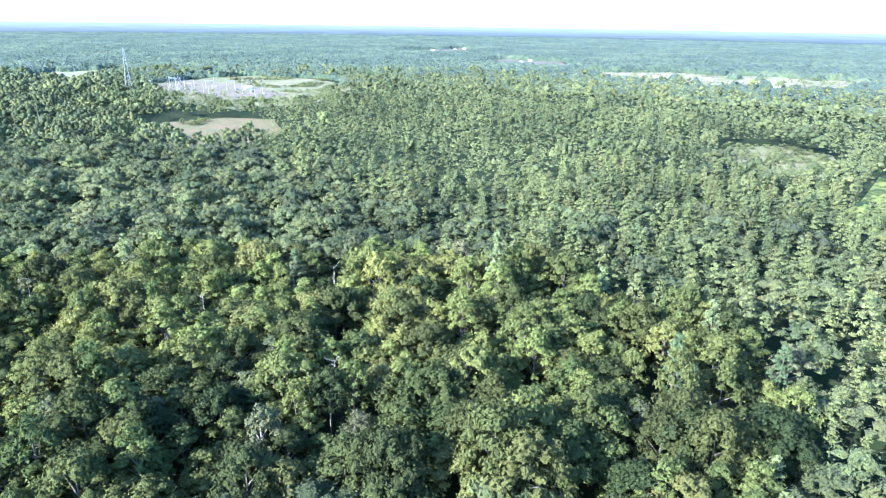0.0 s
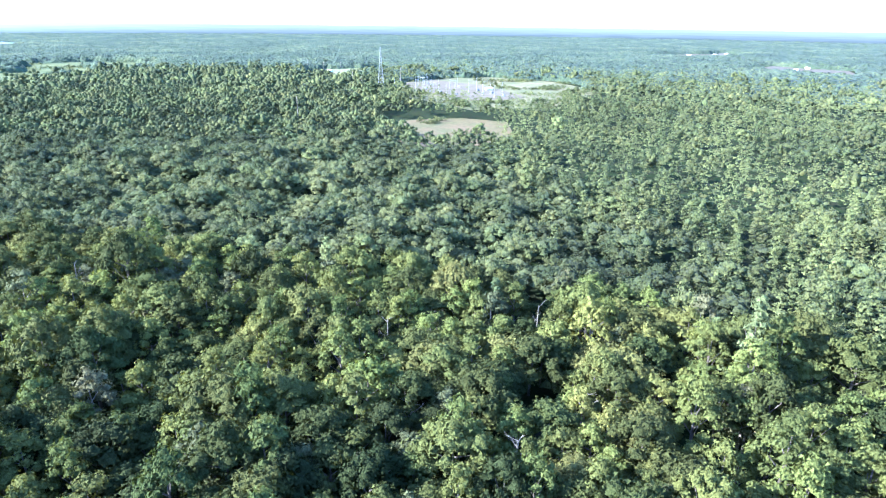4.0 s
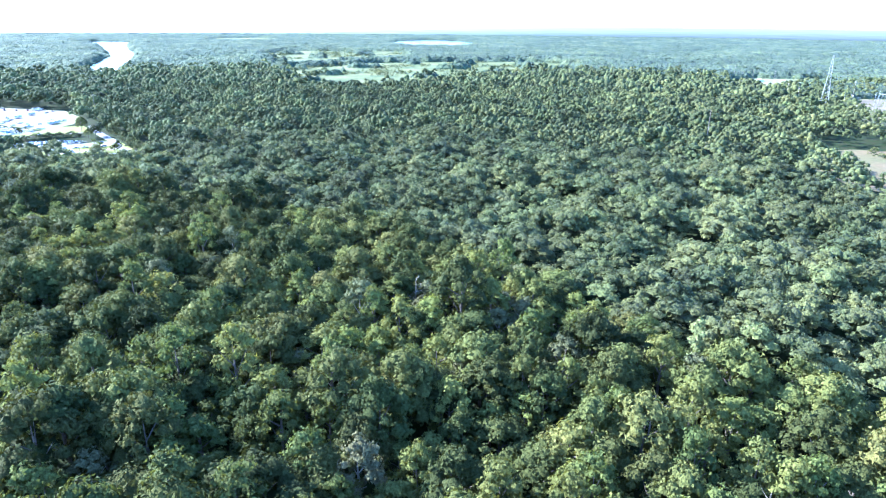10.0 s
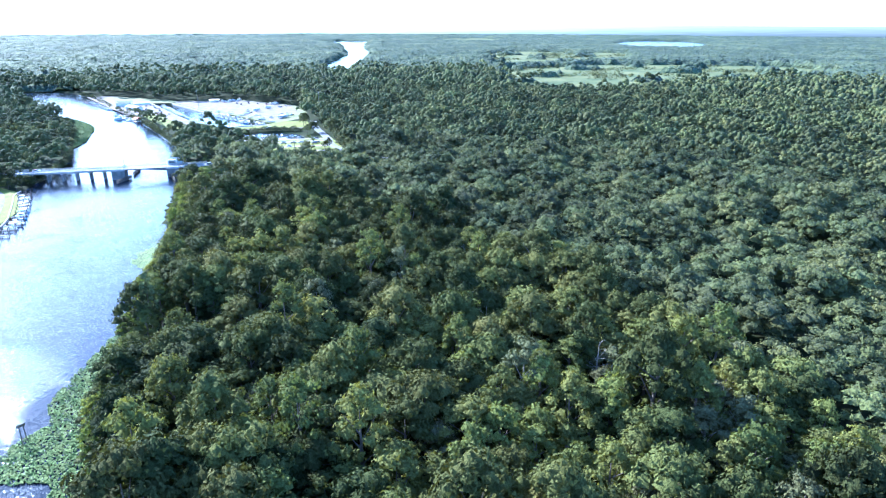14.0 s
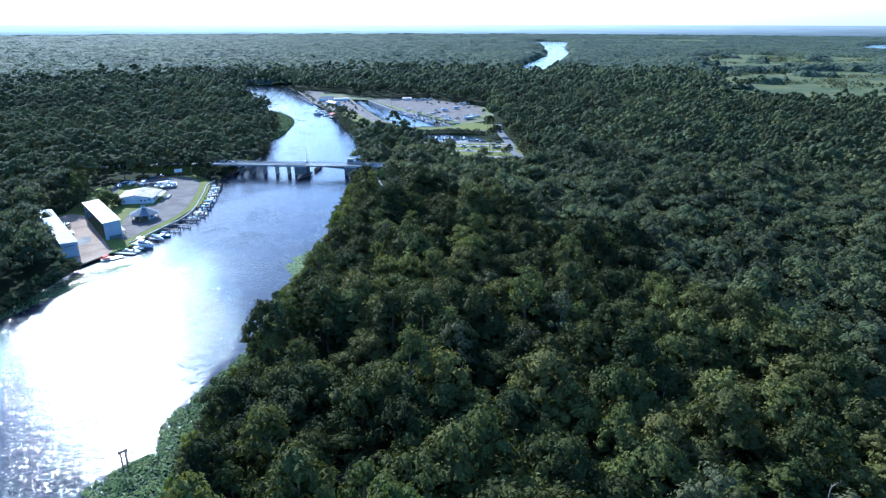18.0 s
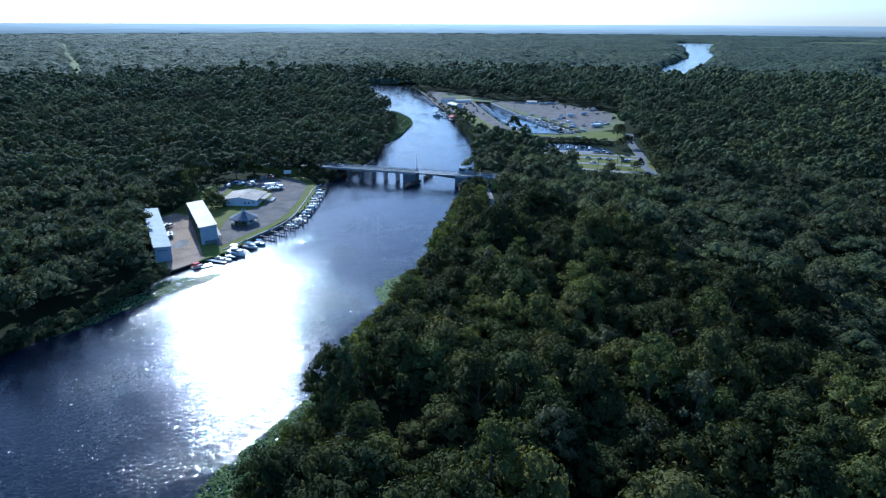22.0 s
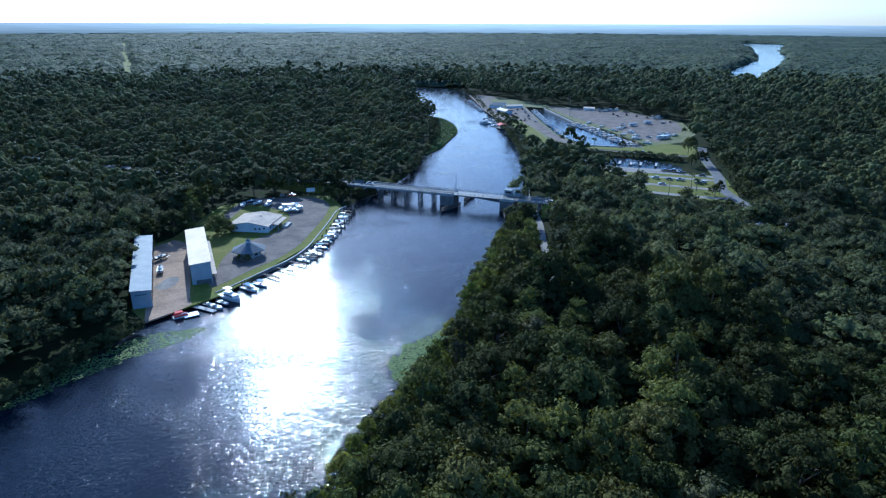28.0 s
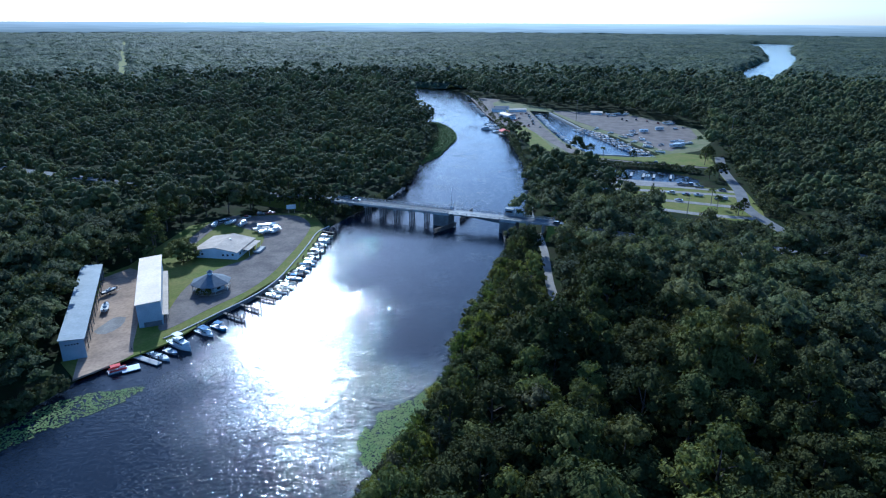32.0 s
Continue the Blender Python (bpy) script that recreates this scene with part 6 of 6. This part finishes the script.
for k, (x, y) in enumerate(((812, -200), (845, -175), (900, -150), (930, -205), (880, -235), (840, -255), (800, -270), (950, -160), (860, -120), (990, -150))):
    g = thing("substation_gantry", x, y, LAND + 0.1, 25 * k, "pale steel substation gantry with insulators", "gantry", "substation gantries")
    h = 12 + (k % 3) * 4
    for x_ in (-6, 6):
        part("column", rod(bmesh.new(), (x_, 0, 0), (x_, 0, h), 0.24, 0.16, 6), GREY_STEEL, g)
    part("beam", box(bmesh.new(), 0, 0, h - 0.5, 13, 0.35, 0.45), GREY_STEEL, g)
    for x_ in (-4, 0, 4):
        part("insulator", rod(bmesh.new(), (x_, 0, h - 3), (x_, 0, h - 0.72), 0.14, 0.14, 6), GREY_STEEL, g)
    for j in range(2):
        mast = thing("lightning_mast", x - 11 + 19 * j, y + 7 - 13 * j, LAND + 0.1, 0, "slim pale steel mast in the substation yard", "mast", "substation masts")
        part("pole", rod(bmesh.new(), (0, 0, 0), (0, 0, 17 + 3 * ((k + j) % 3)), 0.22, 0.08, 6), STEEL, mast)
        part("footing", box(bmesh.new(), 0, 0, 0.2, 1.0, 1.0, 0.4), CONCRETE, mast)
    tr_ = thing("transformer", x + 8, y - 9, LAND + 0.1, 25 * k, "grey finned power transformer", "transformer", "substation transformers")
    part("tank", box(bmesh.new(), 0, 0, 1.5, 3.6, 2.2, 2.8, bevel=0.1), GREY_STEEL, tr_)
    for j in range(4):
        part("fin", box(bmesh.new(), -1.35 + j * 0.9, -1.4, 1.4, 0.25, 0.6, 2.2), GREY_STEEL, tr_)
    for j in (-1.4, 0, 1.4):
        part("bushing", rod(bmesh.new(), (j * 0.8, 0, 2.85), (j * 0.8, 0, 4.2), 0.16, 0.08, 6), GREY_STEEL, tr_)
control = long_roof(905, -262, 20, 7, 12, 3.0, ROOF_WHITE, "white substation control building")
for x, y in ((860, -60), (885, -90), (905, -40), (1180, 60), (1150, 20), (1260, 110), (1010, -110), (780, -150)):
    utility_pole(x, y, 26, "tall pale power line pole behind the woods", 2, 30)
for k, (x, y) in enumerate(((700, -1180), (780, -1220), (870, -1180), (640, -1330), (940, -1100), (1430, -980), (1480, -1060), (1540, -1120), (1400, -1040), (2200, -1050), (2290, -1180), (2360, -1250), (1120, 30), (1250, 60))):
    long_roof(x, y, 37 * k, 9, 13, 3.2, ROOF_WHITE if k % 2 else ROOF_TAN, "pale-roofed house far beyond the woods")

# ---- plants ----


def pads(name, outline, count, seed, label, rise=0.07, wide=1.0):
    """Floating lily pads, many small notched leaves."""
    rng = np.random.default_rng(seed)
    o = smooth_line(outline, 4, True)
    lo, hi = o.min(0), o.max(0)
    p = rng.uniform(lo, hi, (count * 5, 2))
    e = edge_distance(o, p[:, 0], p[:, 1])
    n_ = np.array([noise.noise((x * 0.25, y * 0.25, seed)) for x, y in p])
    keep = inside(o, p[:, 0], p[:, 1]) & (n_ * 1.6 + e * 0.5 > -0.1) & inside(river_poly, p[:, 0], p[:, 1])
    p = p[keep][:count]
    r = rng.uniform(0.14, 0.34, len(p)) * wide
    a0 = rng.uniform(0, 6.283, len(p))
    V = []
    for k in range(6):
        a = a0 + k * math.pi / 3
        V.append(np.stack([p[:, 0] + r * np.cos(a), p[:, 1] + r * np.sin(a), np.full(len(p), 0.05) + rng.uniform(0, rise, len(p))], -1))
    V = np.stack(V, 1).reshape(-1, 3)
    b_ = np.arange(len(p))[:, None] * 6
    q = np.concatenate([b_ + np.array([[0, 1, 2, 3]]), b_ + np.array([[0, 3, 4, 5]])])
    return tagged(mesh_np(name, V, q, PAD_GREEN), label, "water plants", kind="stuff")


pads("lily_pads", [(-13, 117), (-20, 124), (-21, 132), (-17, 143), (-8, 150), (2, 164), (6, 160), (0, 140), (-6, 122)], 4200, 1, "green lily pads in a bay of the wooded bank")
pads("lily_pads", [(-136, 98), (-122, 108), (-110, 124), (-98, 138), (-88, 148), (-86, 155), (-96, 153), (-106, 148), (-116, 134), (-132, 108)], 2600, 2, "green lily pads drifting near the slipway")
pads("lily_pads", [(-84, -80), (-68, -42), (-62, -15), (-71, -8), (-76, -2), (-72, 5), (-64, 11), (-59.5, 14), (-59.5, 24), (-54, 34), (-43.5, 51), (-36, 64), (-28, 80), (-18, 100), (-10, 96), (-20, 70), (-30, 40), (-40, 10), (-46, -30), (-70, -84)],
     20000, 3, "dense pale green floating plants along the wooded bank", 0.5, 1.05)
pads("lily_pads", [(-24, 440), (-6, 470), (5, 520), (12, 560), (8, 605), (-6, 645), (-18, 640), (-14, 600), (-12, 545), (-22, 480)], 6500, 4, "bright green reeds and floating plants along the far bank", 1.3, 1.7)

# shrubs along the banks
rng = np.random.default_rng(77)
bx, by, bs = [], [], []
for line in (smooth_line(RIVER_R, 24), smooth_line(RIVER_L, 24)):
    for p in line:
        if -80 < p[1] < 900:
            q = p + rng.uniform(-2.5, 2.5, 2)
            bx.append(q[0]), by.append(q[1])
bx, by = np.array(bx), np.array(by)
dist = edge_distance(river_poly, bx, by)
free = np.ones(len(bx), bool)
for c in (YARD, MARINA):
    free &= ~inside(c, bx, by) & (edge_distance(c, bx, by) > 4)
for line, half in ROADS:
    free &= edge_distance(line, bx, by, False) > half + 5
keep = free & (~inside(river_poly, bx, by) | (dist < 0.8)) & (np.abs(by - 300) > 14)
low_forms = []
for k in range(5):
    low_forms.append(crown_cards(np.random.default_rng(300 + k), 8, 12, 2.4, 0.2, 3.4, 0.45, puff=0.4))
joined_forest("bank_shrubs", bx[keep], by[keep], low_forms, "green shrubs leaning over the river bank", 78)
# hedge between the basins
hx, hy = smooth_line([(103, 447), (120, 443), (145, 436), (160, 430), (176, 417)], 9).T
joined_forest("basin_hedge", hx + 0.0, hy + 3.0, low_forms, "dark green hedge along the basin", 79)


def stand(k, x, y, s=1.0):
    plant(k, k % 3, x, y, LAND - 0.1, s, (x * 37 + y * 11) % 360)


plant(0, 0, -113, 252, LAND - 2.6, 0.98, 40), plant(1, 1, -110.5, 251.5, LAND - 3.0, 0.8, 10)
for k, x, y, s in ((0, -70, 326, 0.75), (1, -79, 330, 0.8), (6, -88, 334, 0.85), (1, -97, 337, 0.9), (0, -106, 335, 0.9), (1, -63, 319, 0.6), (0, -74, 347, 0.9), (6, -90, 352, 0.9)):
    stand(k, x, y, s)
# tall oaks that close in on the yard from the woods
for k, x, y, s in ((0, -127, 163, 0.9), (6, -131, 176, 1.0), (1, -136, 189, 1.05), (0, -140, 201, 1.0), (6, -144, 214, 1.0), (0, -149, 228, 1.05), (1, -143, 241, 1.0), (0, -134, 250, 1.0), (6, -127, 258, 0.9), (2, -131, 268, 0.95),
                   (0, -137, 279, 1.05), (1, -136, 292, 1.0), (0, -134, 305, 1.05), (6, -125, 316, 0.95), (1, -116, 324, 0.95), (0, -105, 328, 0.9), (2, -124, 247, 0.7), (1, -64, 312, 0.62), (0, -70, 315, 0.66)):
    stand(k, x, y, s)
# low young trees on the bank before the bridge
for k, x, y, s in ((1, 31, 264, 0.52), (0, 37, 272, 0.55), (3, 27, 250, 0.58), (2, 34, 254, 0.6), (3, 23.5, 238, 0.6), (1, 31, 241, 0.65), (2, 37, 262, 0.55), (3, 37, 245, 0.62), (1, 36, 231, 0.7), (2, 27, 229, 0.66), (3, 20, 224, 0.62), (0, 33, 220, 0.75),
                   (1, 41, 282, 0.5), (0, 38, 265, 0.92), (1, -57, 314, 0.6), (0, -53, 320, 0.52), (6, -60, 306, 0.42), (3, 30, 256, 0.5), (1, 33, 235, 0.6)):
    stand(k, x, y, s)
# young bright trees over the water's edge
bank_rng = random.Random(12)
for n_, (p, q) in enumerate(zip(smooth_line(RIVER_R, 6), smooth_line(RIVER_R, 6)[1:])):
    if -70 < p[1] < 240:
        side_ = np.array([q[1] - p[1], p[0] - q[0]])
        side_ /= np.linalg.norm(side_)
        stand(7, *(p + side_ * (2.6 if n_ % 2 else 7.0) + side_ * bank_rng.uniform(-1, 1)), bank_rng.uniform(0.5, 0.85))
# trees by the marina and the yard
for k, x, y, s in ((1, 62, 470, 0.6), (1, 66, 436, 0.7), (0, 62, 410, 0.9), (1, 76, 415, 0.9), (0, 90, 420, 0.9),
                   (6, 66, 380, 0.9), (0, 80, 390, 0.9), (1, 94, 395, 0.9), (0, 70, 350, 0.9), (1, 84, 362, 0.95), (0, 98, 368, 0.9), (6, 108, 372, 0.8), (1, 108, 350, 0.9), (1, 143, 466, 0.55), (1, 116, 490, 0.6), (0, 184, 408, 0.75),
                   (1, 176, 404, 0.65), (6, 190, 448, 0.8), (1, 198, 462, 0.8), (5, 118, 342, 0.6), (1, 159, 325, 0.55), (1, 163, 326, 0.5), (1, 68, 545, 0.6), (0, 65, 575, 0.6), (1, 64, 600, 0.55), (6, 64, 625, 0.55), (1, 60, 655, 0.5)):
    stand(k, x, y, s)


def palm(x, y, h):
    t = thing("cabbage_palm", x, y, LAND, (x * 13) % 360, "slim cabbage palm with a round head of fronds", "palm", "palms")
    part("trunk", rod(rod(bmesh.new(), (0, 0, -0.2), (0.1, 0, h * 0.5), 0.24, 0.2, 7), (0.1, 0, h * 0.5), (0.25, 0.05, h), 0.2, 0.17, 7), PALE_BARK, t)
    rg = random.Random(int(x * 10 + y))
    for k in range(22):
        a, up = k * 2.4, rg.uniform(-0.5, 1.1)
        bm = bmesh.new()
        prev = None
        for j in range(5):
            u = j / 4
            rr, zz = 0.2 + 2.2 * u * math.cos(up * 0.6), h + 2.0 * u * math.sin(up) - 1.2 * u * u
            w = 0.55 * math.sin(math.pi * min(1, 0.15 + u * 0.8))
            c, s_ = math.cos(a), math.sin(a)
            row = [bm.verts.new((0.25 + rr * c - w * s_ * e, rr * s_ + w * c * e, zz - abs(e) * 0.18)) for e in (-1, 0, 1)]
            if prev:
                for i in (0, 1):
                    bm.faces.new((prev[i], prev[i + 1], row[i + 1], row[i]))
            prev = row
        part("frond", bm, LEAF_MID, t)


for x, y, h in ((153, 344, 9), (152, 333, 8), (159, 322.5, 7), (122, 472, 8), (55, 300, 8), (57, 305, 9), (59, 297, 7)):
    palm(x, y, h)


def snag(x, y, h, seed):
    """A dead standing tree, bare and pale."""
    t = thing("dead_tree", x, y, LAND - 0.2, seed * 40, "bare pale dead tree standing in the woodland", "tree", "dead trees")
    rg = random.Random(seed)
    part("trunk", rod(rod(bmesh.new(), (0, 0, 0), (0.3, 0.1, h * 0.6), 0.3, 0.2, 7), (0.3, 0.1, h * 0.6), (0.5, 0.4, h), 0.2, 0.05, 6), PALE_BARK, t)
    for k in range(9):
        z_, a, L_ = h * rg.uniform(0.45, 0.95), k * 2.4, rg.uniform(1.2, 3.4)
        e = Vector((L_ * math.cos(a), L_ * math.sin(a), z_ + L_ * rg.uniform(0.3, 0.9)))
        bm = rod(bmesh.new(), (0.3, 0.1, z_), e, 0.09, 0.03, 5)
        for j in range(3):
            d_ = Vector((rg.uniform(-1, 1), rg.uniform(-1, 1), rg.uniform(0.2, 1)))
            rod(bm, Vector((0.3, 0.1, z_)).lerp(e, 0.5 + 0.2 * j), e + d_ * 0.9, 0.04, 0.015, 4)
        part("branch", bm, PALE_BARK, t)


for k, (x, y) in enumerate(((-10, -190), (-26, -215), (14, -205), (30, -180), (-2, -235), (52, -150), (20, -95), (70, -60), (62, -20), (-20, -150), (85, 20), (40, -228))):
    snag(x, y, 15 + k % 4, k + 1)

rng = np.random.default_rng(91)
lx, ly = rng.uniform(100, 182, 420), rng.uniform(258, 385, 420)
front = inside(PARK_FRONT, lx, ly) & (ly < 306 + 0.0 * lx) & (edge_distance(ROADS[0][0], lx, ly, False) > 8) & (edge_distance(ROADS[1][0], lx, ly, False) > 7)
joined_forest("roadside_shrubs", lx[front], ly[front], low_forms, "low green shrubs beside the road embankment", 92)
for x, y, s in ((-88.5, 214.6, 0.30), (-91.5, 214.2, 0.22)):
    stand(1, x, y, s)

# shrubs and low trees close to the access road and the lane
line = np.asarray(ROADS[0][0])
d = np.gradient(line, axis=0)
d /= np.linalg.norm(d, axis=1)[:, None]
rng = np.random.default_rng(95)
pts = np.concatenate([line + np.stack([d[:, 1], -d[:, 0]], 1) * off + rng.uniform(-1.5, 1.5, line.shape) for off in (9, 13, 17)])
joined_forest("roadside_shrubs", pts[:, 0], pts[:, 1], low_forms, "green shrubs along the access road", 96)

# bushes over the rough fields
rng = np.random.default_rng(97)
fx, fy = rng.uniform(380, 1190, 5200), rng.uniform(-450, -90, 5200)
patchy = np.array([noise.noise((px * 0.02, py * 0.02, 6.0)) for px, py in zip(fx, fy)])
yard_s = poly((985, -105), (1080, -165), (980, -255), (800, -315), (745, -255), (760, -200))
keep = ((inside(SUBSTATION, fx, fy) & ~inside(yard_s, fx, fy) & (edge_distance(yard_s, fx, fy) > 5) & (patchy > 0.12)) | (inside(MEADOW, fx, fy) & (patchy > 0.3)))
joined_forest("field_bushes", fx[keep], fy[keep], low_forms, "scattered green bushes over rough fields", 98)

rng = np.random.default_rng(103)
fx, fy = rng.uniform(600, 1760, 9000), rng.uniform(520, 1700, 9000)
patchy = np.array([noise.noise((px * 0.006, py * 0.011, 6.0)) + 0.6 * noise.noise((px * 0.03, py * 0.03, 2.0)) for px, py in zip(fx, fy)])
keep = (inside(MARSH, fx, fy) | inside(MARSH_NORTH, fx, fy)) & (patchy > 0.24)
marsh_forms = [crown_cards(np.random.default_rng(320 + k), 4, 4, 3.6, 0.2, 4.6, 1.0, puff=0.5) for k in range(4)]
joined_forest("marsh_bushes", fx[keep], fy[keep], marsh_forms, "low green bushes scattered over the marsh", 104)
fx, fy = rng.uniform(600, 1130, 1500), rng.uniform(-1480, -960, 1500)
keep = inside(FIELD_S, fx, fy) & (rng.random(1500) < 0.14)
joined_forest("field_bushes", fx[keep], fy[keep], marsh_forms, "green bushes scattered over a pale dry field", 106)
fx, fy = rng.uniform(130, 275, 420), rng.uniform(-710, -580, 420)
keep = inside(OPEN_WOOD, fx, fy) & (rng.random(420) < 0.6)
joined_forest("field_bushes", fx[keep], fy[keep], low_forms, "green bushes in the opening among the pines", 105)

line = np.asarray(ROADS[2][0])
d = np.gradient(line, axis=0)
d /= np.linalg.norm(d, axis=1)[:, None]
side = np.stack([d[:, 1], -d[:, 0]], 1)
rng = np.random.default_rng(99)
pts = np.concatenate([line + side * off + rng.uniform(-1.2, 1.2, line.shape) for off in (-8, -6, 6, 8.5, 11)])
keep = (pts[:, 1] < 280) & (rng.random(len(pts)) < 0.8)
joined_forest("roadside_shrubs", pts[keep, 0], pts[keep, 1], low_forms, "green shrubs along the wooded lane", 100)
for k, x, y, s in ((0, 58, 268, 0.9), (6, 60, 252, 1.0), (0, 57, 238, 1.0), (1, 62, 278, 0.8)):
    stand(k, x, y, s)

marker = thing("channel_marker", -65.5, 8.5, 0, 20, "dark two-post channel marker standing in floating plants", "marker")
for x_ in (-0.6, 0.6):
    part("post", rod(bmesh.new(), (x_, 0, -2), (x_ * 0.8, 0, 5.2), 0.16, 0.13, 8), DARK_TIMBER, marker)
part("board", box(bmesh.new(), 0, 0, 5.0, 2.0, 0.12, 0.7), DARK_TIMBER, marker)
part("brace", box(bmesh.new(), 0, 0, 1.2, 1.3, 0.14, 0.2), DARK_TIMBER, marker)
